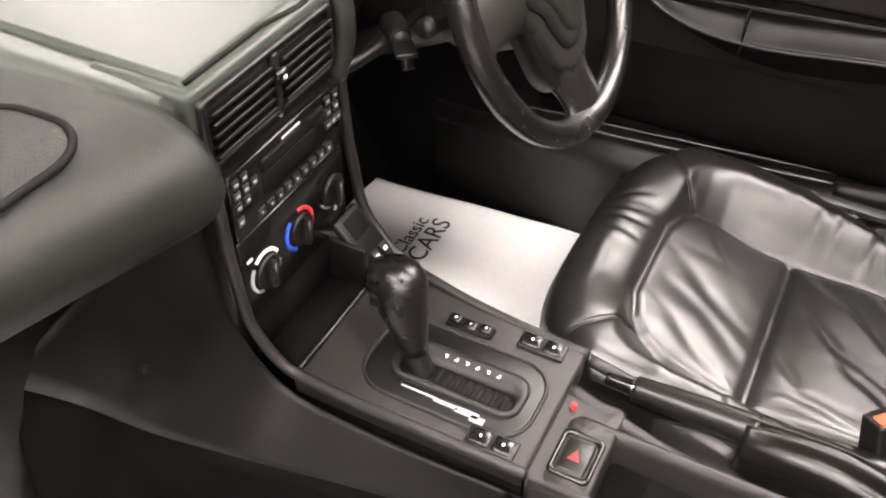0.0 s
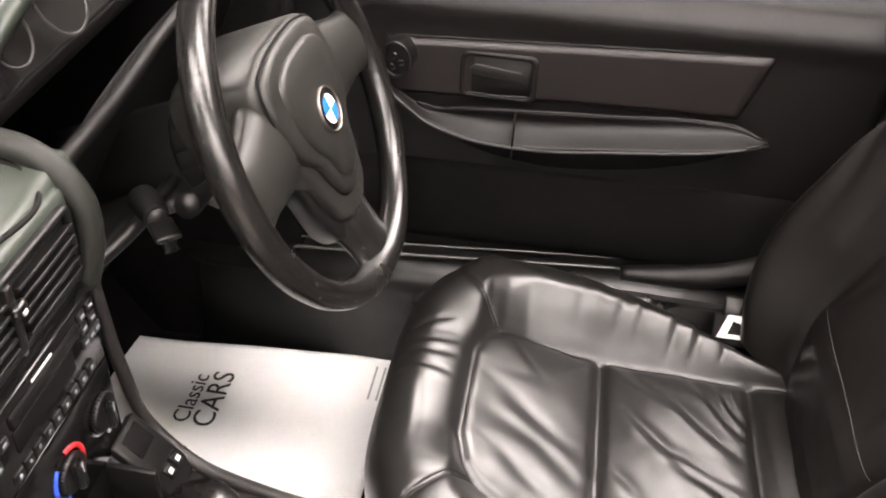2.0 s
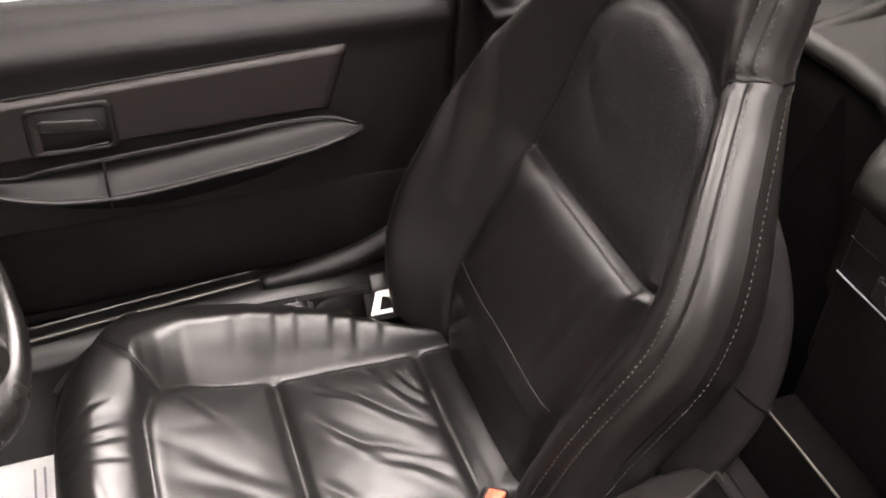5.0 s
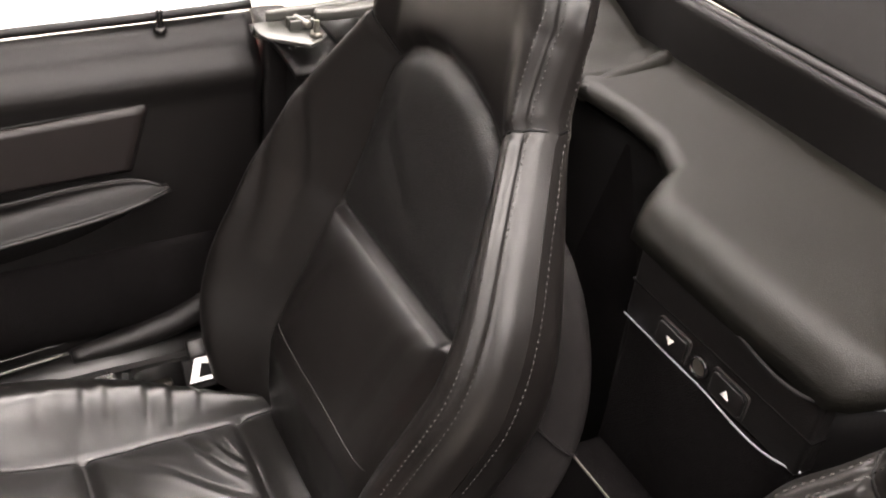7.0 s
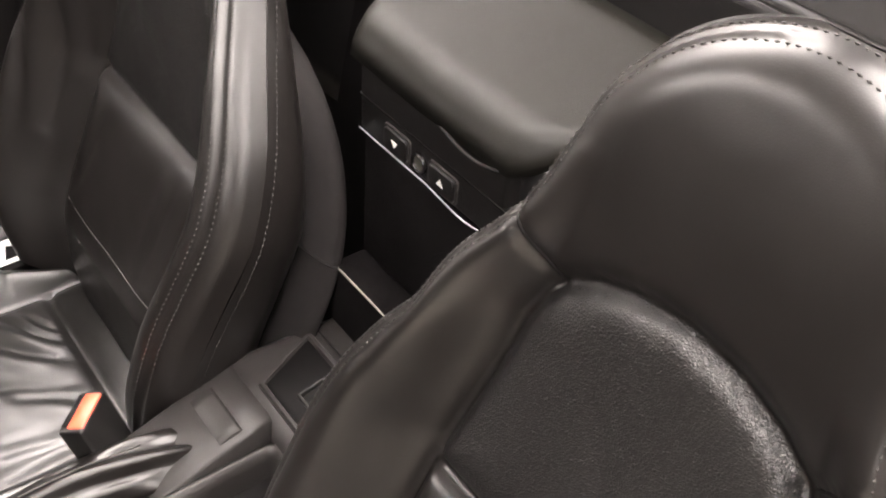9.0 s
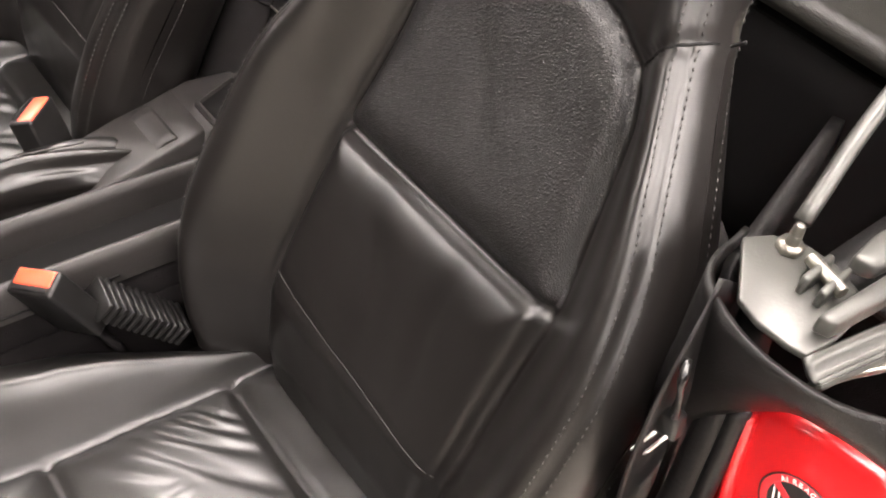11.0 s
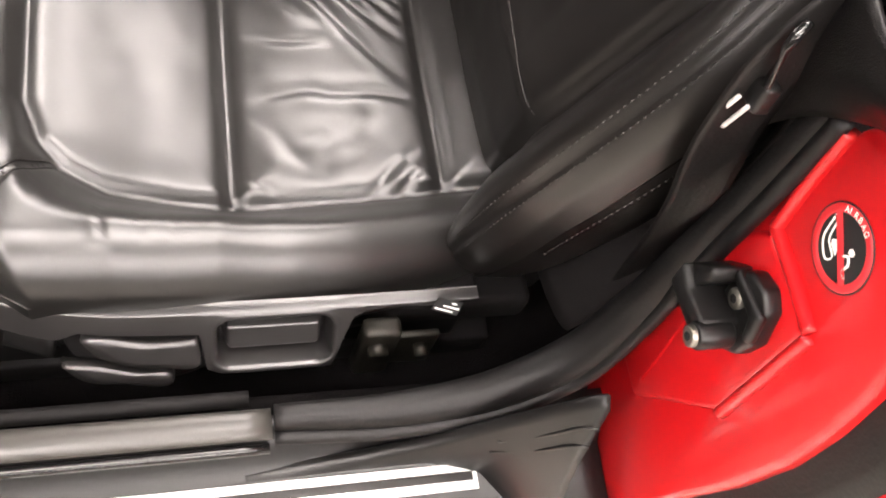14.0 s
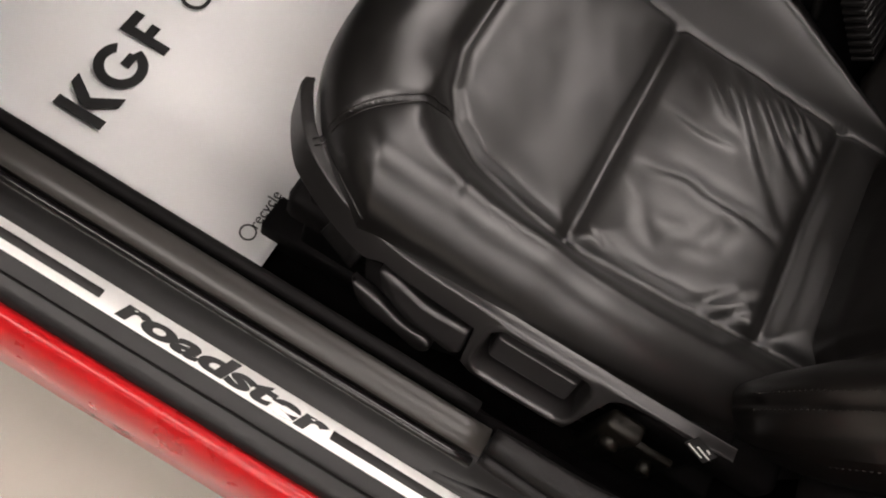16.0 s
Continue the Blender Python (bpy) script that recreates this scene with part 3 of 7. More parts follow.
        for k in np.linspace(0, 1, 16):
            u = sg * (0.108 + k * 0.054)
            sv = 0.459 + 0.896 * (abs(u) - 0.104)
            run.append(place(u, sv, back_h(u, sv, ()) + 0.0006))
        mesh_part("head_seam", tube(run, 0.0014, 30, 6), DARK, st)
    for sg in (-1, 1):
        for off in (-0.0035, 0.0035):
            c = []
            for k in np.linspace(0, 1, 30):
                u, y = 0.128 + 0.087 * k, 0.428 + 0.084 * k
                u, y = u + off * 0.7, y - off * 0.7
                c.append(((cx + sg * u, y, cushion_z(sg * u, y, ())), (0, 0, 1)))
            mesh_part("cushion_piping", tube([p for p, _ in c], 0.0009, 24, 6), LEATHER, st)
    for dz in (0.030, 0.036):
        mesh_part("edge_piping", tube([(top[n + 2][j][0] + 0.001 * out, top[n + 2][j][1], top[n + 2][j][2] - dz) for j in range(7, 141, 7)] if out > 0 else [(top[3][j][0] - 0.001, top[3][j][1], top[3][j][2] - dz) for j in range(7, 141, 7)], 0.0022, 60, 6), LEATHER, st)
    # plastic side trim with a pocket and an adjuster lever
    s_ = out

    curve = spline([(0.257, 0.08), (0.259, 0.20), (0.259, 0.32), (0.254, 0.41), (0.240, 0.470), (0.212, 0.520), (0.165, 0.552), (0.10, 0.566)], 241)
    ylen = np.r_[0, np.cumsum(np.linalg.norm(np.diff(curve, axis=0), axis=1))] + 0.08

    def skin(q, v, h):
        """A point of the sloped side trim: q along it from the rear, v down from its top edge, h outwards."""
        x, y = np.interp(q, ylen, curve[:, 0]), np.interp(q, ylen, curve[:, 1])
        x2, y2 = np.interp(q + 0.004, ylen, curve[:, 0]), np.interp(q + 0.004, ylen, curve[:, 1])
        tx, ty = x2 - x, y2 - y
        k = math.hypot(tx, ty) + 1e-9
        nx, ny = ty / k, -tx / k
        lean = ip(q, [0.0, 0.42, 0.50, 0.7], [0.45, 0.45, 0.30, 0.15])
        o = lean * v + 0.893 * h
        return (cx + s_ * (x + nx * o), y + ny * o, 0.424 + ip(q, [0.44, 0.54, 0.66], [0.0, 0.006, 0.010]) - 0.893 * v + lean * h)

    def pocket(q, v, q0, q1, v0, v1, r):
        dx, dy = max(q0 + r - q, q - q1 + r, 0), max(v0 + r - v, v - v1 + r, 0)
        return r - math.hypot(dx, dy)

    def depth(q, v):
        h = 0.0
        e = pocket(q, v, 0.206, 0.304, 0.012, 0.066, 0.014)
        if e > 0:
            low = float(smoothstep((v - 0.027) / 0.006)) * float(smoothstep((e - 0.0055) / 0.005))
            h -= (0.036 - 0.022 * low) * float(smoothstep(e / 0.004))
        h += 0.0015 * math.exp(-(((e + 0.003) / 0.003) ** 2))
        return h - 0.010 * float(smoothstep((0.006 - v) / 0.006))

    def edge_v(q):
        return ip(q, [0.08, 0.125, 0.150, 0.180, 0.190, 0.197, 0.206, 0.30, 0.311, 0.316, 0.41, 0.425, 0.46, 0.52, 0.56, 0.585], [0.006, 0.010, 0.008, 0.010, 0.018, 0.040, 0.071, 0.071, 0.066, 0.027, 0.024, 0.034, 0.034, 0.040, 0.030, 0.004])

    qs = np.r_[np.linspace(0.08, 0.19, 30), np.linspace(0.1925, 0.32, 80), np.linspace(0.325, 0.585, 60)]
    rows_ = []
    for q in qs:
        ev = edge_v(q)
        row = [skin(q, v * ev, depth(q, v * ev)) for v in np.linspace(0, 1, 48)]
        row += [skin(q, ev + 0.001, -0.003), skin(q, ev, -0.012)]
        rows_.append(row)
    nr = len(rows_[0])
    trim = mesh_part("side_trim", raw("side_trim", [p for r in rows_ for p in r], [(i * nr + j, i * nr + j + 1, (i + 1) * nr + j + 1, (i + 1) * nr + j) for i in range(len(rows_) - 1) for j in range(nr - 1)]), SEATTRIM, st, "satin black moulded plastic seat trim with pocket")

    def blade(outline, h0, h1, bev):
        """A rounded plate lying on the trim, from its outline in (q, v)."""
        m0 = [skin(q, v, h0) for q, v in outline]
        cq, cv = sum(p[0] for p in outline) / len(outline), sum(p[1] for p in outline) / len(outline)
        m1 = [skin(q, v, h1 - bev) for q, v in outline]
        m2 = [skin(cq + (q - cq) * 0.94, cv + (v - cv) * 0.90, h1) for q, v in outline]
        m3 = [skin(cq + (q - cq) * 0.5, cv + (v - cv) * 0.5, h1 + 0.0005) for q, v in outline]
        return loft([m0, m1, m2, m3])

    def oval(pts, n=40):
        return [tuple(p) for p in spline(pts + pts[:1], n + 1)[:-1]]

    mesh_part("adjuster_lever", blade(oval([(0.318, 0.034), (0.36, 0.036), (0.40, 0.030), (0.409, 0.032), (0.402, 0.044), (0.375, 0.060), (0.345, 0.064), (0.317, 0.065)]), -0.014, 0.000, 0.004), SEATTRIM, st, "satin black plastic seat adjuster lever")
    mesh_part("lever_flange", blade(oval([(0.425, 0.064), (0.40, 0.063), (0.37, 0.070), (0.338, 0.076), (0.338, 0.082), (0.375, 0.082), (0.41, 0.078)]), -0.014, -0.002, 0.004), SEATTRIM, trim)
    # near-black plate behind the lever, shade put into its colour
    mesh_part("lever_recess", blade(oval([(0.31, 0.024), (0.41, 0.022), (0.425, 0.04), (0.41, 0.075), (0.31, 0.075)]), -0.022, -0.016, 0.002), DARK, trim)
    mesh_part("height_knob", blade([(0.428, 0.034), (0.466, 0.034), (0.468, 0.060), (0.43, 0.060)], -0.016, -0.004, 0.003), PLASTIC, st, "black plastic knob")
    # rails and bracket under the cushion
    for sg in (-1, 1):
        x = cx + sg * 0.215
        part("seat_rail", box(x - 0.02, x + 0.02, 0.02, 0.54, 0.212, 0.25, 0.004), DARK, st)
        part("seat_support", box(x - 0.012, x + 0.012, 0.06, 0.50, 0.245, 0.36, 0.004), DARK, st)
    part("hinge_bracket", joined([box(cx + s_ * 0.262 - 0.010, cx + s_ * 0.262 + 0.010, 0.140, 0.175, 0.27, 0.372, 0.005), cyl((cx + s_ * 0.268, 0.160, 0.345), (cx + s_ * 0.281, 0.160, 0.345), 0.010, n=6), cyl((cx + s_ * 0.268, 0.118, 0.335), (cx + s_ * 0.280, 0.118, 0.335), 0.007, n=6), box(cx + s_ * 0.262 - 0.004, cx + s_ * 0.262 + 0.004, 0.10, 0.15, 0.28, 0.35, 0.003)]), BRACKET, st, "dull grey steel seat hinge bracket with bolts")
    part("seat_pan", box(cx - 0.235, cx + 0.235, 0.0, 0.52, 0.30, 0.345, 0.01), DARK, st)
    return st


FOLD_C_D = [(0.117, 0.232, 0.008, 0.105, 0.0045, 0.009), (0.069, 0.248, -0.018, 0.188, 0.0035, 0.008), (-0.018, 0.188, -0.083, 0.112, 0.004, 0.009), (-0.03, 0.262, -0.085, 0.235, 0.0035, 0.009), (0.125, 0.165, 0.042, 0.105, 0.005, 0.007), (0.128, 0.135, 0.063, 0.102, 0.005, 0.006), (0.014, 0.221, -0.043, 0.11, 0.003, 0.010), (-0.10, 0.26, -0.11, 0.14, 0.003, 0.010), (0.128, 0.255, 0.09, 0.20, 0.002, 0.009),
            (0.028, 0.420, -0.030, 0.295, 0.0045, 0.014), (-0.011, 0.425, -0.078, 0.295, 0.0050, 0.014), (0.063, 0.425, 0.063, 0.346, 0.0018, 0.010), (-0.07, 0.41, -0.115, 0.31, 0.0040, 0.012), (0.12, 0.412, 0.075, 0.36, 0.0014, 0.005),
            (0.225, 0.259, 0.165, 0.268, 0.0025, 0.007), (0.220, 0.234, 0.158, 0.240, 0.0030, 0.006), (0.212, 0.187, 0.155, 0.194, 0.0045, 0.006), (0.205, 0.158, 0.152, 0.163, 0.0045, 0.006), (0.195, 0.124, 0.150, 0.127, 0.0040, 0.006), (0.225, 0.319, 0.170, 0.318, 0.0018, 0.008),
            (0.068, 0.544, 0.098, 0.480, 0.0024, 0.005), (0.027, 0.540, 0.042, 0.465, 0.0026, 0.005), (0.001, 0.540, 0.009, 0.465, 0.0022, 0.005), (0.045, 0.545, 0.062, 0.470, 0.0018, 0.004), (-0.02, 0.503, -0.114, 0.496, 0.0013, 0.004), (-0.228, 0.30, -0.18, 0.31, 0.002, 0.006)]
FOLD_B_D = [(0.178, 0.17, 0.195, 0.38, 0.008, 0.009), (0.205, 0.13, 0.222, 0.32, 0.005, 0.011), (0.16, 0.26, 0.165, 0.40, 0.003, 0.008), (0.12, 0.11, 0.07, 0.25, 0.0025, 0.013), (-0.085, 0.13, -0.105, 0.26, 0.0025, 0.010), (0.10, 0.43, 0.0, 0.34, 0.0015, 0.016), (0.06, 0.45, 0.11, 0.33, 0.0015, 0.010)]
FOLD_C_P = [(0.043, 0.254, 0.041, 0.178, 0.0035, 0.007), (-0.025, 0.253, -0.021, 0.185, 0.0035, 0.007), (-0.021, 0.195, -0.031, 0.105, 0.0045, 0.007), (0.128, 0.195, 0.041, 0.103, 0.0050, 0.007), (0.134, 0.168, 0.064, 0.102, 0.0050, 0.006), (0.132, 0.140, 0.086, 0.102, 0.0045, 0.005), (0.129, 0.222, -0.010, 0.103, 0.0042, 0.008), (0.118, 0.262, 0.055, 0.175, 0.0030, 0.008),
            (-0.140, 0.167, -0.093, 0.106, 0.0045, 0.006), (-0.118, 0.266, -0.140, 0.238, 0.0035, 0.005), (-0.072, 0.244, -0.112, 0.202, 0.0026, 0.010), (-0.114, 0.2, -0.081, 0.168, 0.0026, 0.010), (-0.081, 0.168, -0.038, 0.162, 0.0026, 0.010), (-0.089, 0.218, -0.064, 0.194, 0.0026, 0.010), (-0.137, 0.135, -0.115, 0.104, 0.004, 0.005), (0.09, 0.40, -0.08, 0.35, 0.0014, 0.022),
            (-0.180, 0.362, -0.215, 0.358, 0.0010, 0.003), (-0.175, 0.392, -0.220, 0.385, 0.0012, 0.003), (-0.182, 0.332, -0.222, 0.336, 0.0010, 0.003)]
FOLD_B_P = [(0.0, 0.11, 0.05, 0.24, 0.002, 0.016), (-0.07, 0.11, -0.06, 0.24, 0.002, 0.013), (0.06, 0.44, -0.03, 0.33, 0.0012, 0.018), (0.19, 0.14, 0.205, 0.34, 0.0025, 0.014)]
# gentler folds on the cushion centre panels than along the bolsters
FOLD_C_D = [(a, b, c, d, e * (0.5 if abs(a) < 0.13 and b > 0.285 and b < 0.44 else (0.95 if a > 0.19 else 0.75)), w * (1.25 if abs(a) < 0.13 else 1.0)) for a, b, c, d, e, w in FOLD_C_D]
FOLD_C_P = [(a, b, c, d, e * (0.6 if abs(a) < 0.145 else 1.0), w * (1.2 if abs(a) < 0.145 else 1.0)) for a, b, c, d, e, w in FOLD_C_P]
CXD, CXP = 0.356, -0.333
seat("driver_seat", CXD, 1, "black leather sports seat with creased cushion, behind the steering wheel", FOLD_C_D, FOLD_B_D)
SEAM[:] = [0.262, 0.083]
SEAM_TILT[:] = [0.085]
INNER[:] = [0.022]
BROAD[:] = [0.0]
BEND[:] = [0.05, 0.0]
seat("passenger_seat", CXP, -1, "black leather sports seat with wrinkled cushion, beside the open doorway", FOLD_C_P, FOLD_B_P)


# ---- floor of the cabin ----
def cabin_floor():
    f = mesh_part("floor", sheet(lambda u, v: (u, v, 0.20 + 0.30 * max(0.0, (v - 0.98) / 0.17) ** 1.2 + 0.004 * noise.noise(Vector((u * 9, v * 9, 0)))), np.linspace(-0.66, 0.66, 40), np.linspace(-0.30, 1.16, 50), 0.012), CARPET)
    tagged(f, "black carpeted cabin floor", "car floor", kind="structure")
    w = part("wall_front", box(-0.74, 0.74, 1.14, 1.18, 0.2, 0.86, 0.0), CARPET, soft=False)
    tagged(w, "black carpeted front bulkhead of the cabin", "bulkhead", kind="structure")
    for name, x0, x1 in (("wall_kick_left", -0.75, -0.66), ("wall_kick_right", 0.615, 0.70)):
        k = part(name, prism([(x0, 0.74), (x1, 0.74), (x1, 1.15), (x0, 1.15)], 0.19, 0.86, 0.012), CARPET)
        tagged(k, "black carpeted kick panel of the footwell", "kick panel", kind="structure")


cabin_floor()


# ---- centre console ----
def console():
    c = thing("centre_console", (0, 0.3, 0.2), "charcoal plastic centre console with gear plate and trays", "console")
    secs = []
    for y, wt, zt in ((-0.16, 0.095, 0.562), (-0.122, 0.095, 0.566), (-0.10, 0.095, 0.568), (-0.06, 0.095, 0.570), (-0.02, 0.095, 0.572), (0.002, 0.095, 0.566), (0.008, 0.095, 0.485), (0.14, 0.09, 0.485), (0.30, 0.088, 0.485), (0.46, 0.084, 0.50), (0.60, 0.084, 0.505), (0.72, 0.088, 0.505), (0.76, 0.094, 0.505), (0.95, 0.10, 0.52)):
        wb = wt + (0.055 if y > 0.46 else 0.022)
        secs.append([(-wb, y, 0.19), (-wb + 0.01, y, 0.30), (-wt - 0.008, y, zt - 0.03), (-wt, y, zt - 0.006), (-wt + 0.008, y, zt), (wt - 0.008, y, zt), (wt, y, zt - 0.006), (wt + 0.008, y, zt - 0.03), (wb - 0.01, y, 0.30), (wb, y, 0.19)])
    mesh_part("rear_deck", loft(secs[:7]), GREYPL, c, "charcoal grained plastic rear deck")
    mesh_part("tunnel", loft(secs[6:]), CARPET, c, "black carpeted tunnel")
    mesh_part("tunnel_carpet", sheet(lambda u, v: (-0.108 - 0.052 * v, 0.50 + 0.58 * u, (0.455 - 0.17 * u) * (1 - v) + 0.20 * v), np.linspace(0, 1, 20), np.linspace(0, 1, 10), 0.004), CARPET, c, "black carpet on the tunnel flank")
    for sg in (-1, 1):
        mesh_part("tunnel_carpet", sheet(lambda u, v: (sg * (0.1035 + 0.016 * v), -0.15 + 0.66 * u, 0.462 * (1 - v) + 0.20 * v), np.linspace(0, 1, 16), np.linspace(0, 1, 8), -sg * 0.004), CARPET, c, "black carpet on the tunnel flank")
    # flank panel that sweeps from the console forward under the dash
    A_ = spline([(-0.096, 0.46, 0.505), (-0.098, 0.62, 0.507), (-0.100, 0.705, 0.525), (-0.107, 0.752, 0.60), (-0.116, 0.758, 0.70), (-0.125, 0.760, 0.79)], 40)
    B_ = spline([(-0.112, 0.46, 0.455), (-0.130, 0.593, 0.457), (-0.160, 0.735, 0.462), (-0.195, 0.785, 0.505), (-0.285, 0.790, 0.665), (-0.319, 0.800, 0.715)], 40)
    mesh_part("flank_panel", sheet(lambda u, v: tuple(A_[int(round(u * 39))] * (1 - v) + B_[int(round(u * 39))] * v), np.linspace(0, 1, 40), np.linspace(0, 1, 12), 0.003), VINYL, c, "charcoal grained flank panel")
    mesh_part("flank_carpet", sheet(lambda u, v: tuple(B_[int(round(u * 39))] * (1 - v) + np.array((B_[int(round(u * 39))][0] - 0.03, B_[int(round(u * 39))][1] + 0.02, 0.20)) * v), np.linspace(0, 1, 40), np.linspace(0, 1, 10), 0.003), CARPET, c, "black carpet below the flank panel")
    part("flank_screw", cyl((-0.2155, 0.772, 0.6412), (-0.2148, 0.7605, 0.6444), 0.0055, n=12, bev=0.001), DARK, c)
    # gear panel and its raised borders
    part("gear_panel", prism([(-0.083, 0.447), (0.080, 0.447), (0.098, 0.60), (0.112, 0.71), (-0.084, 0.71), (-0.084, 0.60)], 0.50, 0.535, 0.005, seg=3), GREYPL, c)
    mesh_part("border_rail", tube([(0.081, 0.446, 0.531), (0.086, 0.53, 0.532), (0.096, 0.62, 0.536), (0.109, 0.69, 0.546), (0.119, 0.735, 0.580), (0.113, 0.748, 0.66), (0.100, 0.749, 0.78)], 0.0065, 50, 10), GREYPL, c)
    mesh_part("border_rail", tube([(-0.087, 0.446, 0.532), (-0.087, 0.55, 0.533), (-0.086, 0.66, 0.532), (-0.086, 0.715, 0.54), (-0.090, 0.742, 0.58), (-0.098, 0.749, 0.66), (-0.104, 0.749, 0.76)], 0.006, 50, 10), GREYPL, c)
    mesh_part("plate_line", ring(rrect(-0.068, 0.042, 0.462, 0.652, 0.040, 8), rrect(-0.064, 0.038, 0.466, 0.648, 0.036, 8), 0.534, 0.5385), GREYPL, c)
    pl = part("selector_plate", prism(rrect(-0.064, 0.038, 0.466, 0.648, 0.036, 8), 0.534, 0.5368, 0.001), PLASTIC, c)
    mesh_part("slot_rim", ring(rrect(-0.043, 0.015, 0.478, 0.624, 0.020, 8), rrect(-0.036, -0.011, 0.487, 0.612, 0.010, 8), 0.535, 0.5435), GREYPL, pl)
    part("slot", prism(rrect(-0.037, -0.010, 0.486, 0.613, 0.010, 8), 0.5362, 0.5375, 0), DARK, pl)
    for y in np.arange(0.494, 0.60, 0.0105):
        part("slot_rib", box(-0.034, -0.013, y, y + 0.006, 0.537, 0.5395, 0.0012), DARK, pl)
    for k, y in enumerate((0.600, 0.574, 0.562, 0.550, 0.538, 0.526, 0.514)):
        part("position_mark", box(-0.0010, 0.0034, y - 0.0018, y + 0.0002, 0.5434, 0.5440, 0), WHITE, pl, soft=False)
        part("position_mark", box(-0.0012 + 0.003 * (k % 2), 0.0005 + 0.003 * (k % 2), y - 0.0003, y + 0.0018, 0.5434, 0.5440, 0), WHITE, pl, soft=False)
    for x0, x1, y0, y1 in ((-0.0500, -0.0478, 0.560, 0.600), (-0.0525, -0.0485, 0.535, 0.562), (-0.0545, -0.0475, 0.512, 0.538), (-0.0580, -0.0500, 0.505, 0.520)):
        part("model_mark", box(x0, x1, y0, y1, 0.5366, 0.5372, 0), PALEINK, pl, soft=False)
    # window and program switches
    for x, y, n in ((0.066, 0.492, 2), (-0.072, 0.488, 2)):
        sp = part("switch_plate", box(x - 0.012, x + 0.012, y - 0.026, y + 0.026, 0.534, 0.539, 0.002), PLASTIC, c)
        for dy in (-0.012, 0.012):
            part("switch_button", box(x - 0.009, x + 0.009, y + dy - 0.010, y + dy + 0.010, 0.538, 0.5415, 0.002), GLOSSB, sp)
            part("switch_mark", box(x - 0.0016, x + 0.0016, y + dy - 0.0012, y + dy + 0.0009, 0.5416, 0.5420, 0), WHITE, sp, soft=False)
    sw = part("program_switch", box(0.048, 0.066, 0.545, 0.60, 0.532, 0.5385, 0.003), DARK, c)
    for y in (0.555, 0.573, 0.591):
        part("rocker", box(0.051, 0.063, y - 0.007, y + 0.007, 0.537, 0.5425 if y != 0.573 else 0.540, 0.002), GLOSSB, sw)
        part("rocker_mark", box(0.0555, 0.0582, y - 0.0018, y + 0.0002, 0.5426 if y != 0.573 else 0.5401, 0.5430 if y != 0.573 else 0.5405, 0), WHITE, sw, soft=False)
    # rear deck: tray frame, hazard switch, alarm light
    mesh_part("tray_frame", ring(rrect(-0.090, 0.004, -0.002, 0.445, 0.012, 6), rrect(-0.080, -0.006, 0.008, 0.385, 0.010, 6), 0.486, 0.534), GREYPL, c)
    part("deck_bridge", prism(rrect(-0.089, 0.030, 0.384, 0.449, 0.006, 4), 0.49, 0.5325, 0.004), GREYPL, c)
    part("tray_floor", box(-0.082, -0.004, 0.004, 0.39, 0.484, 0.489, 0.001), DARK, c)
    hz = mesh_part("hazard_bezel", ring(rrect(-0.075, -0.018, 0.389, 0.432, 0.007), rrect(-0.069, -0.024, 0.394, 0.427, 0.005), 0.531, 0.5365), GLOSSB, c)
    part("hazard_button", box(-0.067, -0.026, 0.396, 0.425, 0.529, 0.5355, 0.003), PLASTIC, hz)
    part("hazard_mark", prism([(-0.054, 0.405), (-0.054, 0.418), (-0.040, 0.4115)], 0.5356, 0.5360, 0), HAZARD, hz, soft=False)
    part("alarm_light", cyl((0.008, 0.434, 0.530), (0.008, 0.434, 0.539), 0.0035, 0.003, 12, 0.001), REDPL, c, "small red warning light")
    # handbrake well and rear tray
    mesh_part("well_side", tube([(0.030, 0.447, 0.53), (0.020, 0.40, 0.525), (0.012, 0.34, 0.515), (0.006, 0.16, 0.505)], 0.008, 30, 10), GREYPL, c)
    part("well_floor", box(0.0, 0.084, 0.13, 0.448, 0.482, 0.4885, 0.002), GREYPL, c)
    mesh_part("well_edge", tube([(0.086, 0.445, 0.520), (0.089, 0.36, 0.500), (0.091, 0.24, 0.498), (0.092, 0.13, 0.512)], 0.007, 30, 10), GREYPL, c)
    mesh_part("deck_plate", loft([[(0.004, y, 0.486), (0.004, y, zt - 0.004), (0.008, y, zt), (0.090, y, zt), (0.094, y, zt - 0.004), (0.094, y, 0.486)] for y, zt in ((0.0, 0.566), (0.03, 0.556), (0.07, 0.546), (0.12, 0.530), (0.15, 0.505))]), GREYPL, c)
    mesh_part("deck_step", sheet(lambda u, v: (0.014 + 0.066 * u, 0.030 + 0.028 * v, 0.5575 + 0.004 * math.sin(math.pi * v) - 0.010 * v), np.linspace(0, 1, 6), np.linspace(0, 1, 8), 0.004), GREYPL, c)
    rim_o = [(0.044, -0.006), (-0.054, -0.006), (-0.054, -0.088), (0.080, -0.088)]
    rim_i = [(0.040, -0.012), (-0.048, -0.012), (-0.048, -0.080), (0.071, -0.080)]
    rt = mesh_part("rear_tray_rim", ring(rim_o, rim_i, 0.566, 0.576), GREYPL, c, soft=False)
    part("rear_tray_floor", prism([(0.041, -0.011), (-0.050, -0.011), (-0.050, -0.081), (0.073, -0.081)], 0.5705, 0.5722, 0.0), DARK, rt)
    mesh_part("rear_tray_divider", ring([(0.010, -0.030), (-0.040, -0.030), (-0.040, -0.066), (0.016, -0.066)], [(0.006, -0.034), (-0.036, -0.034), (-0.036, -0.062), (0.011, -0.062)], 0.5705, 0.5752), PLASTIC, rt, soft=False)
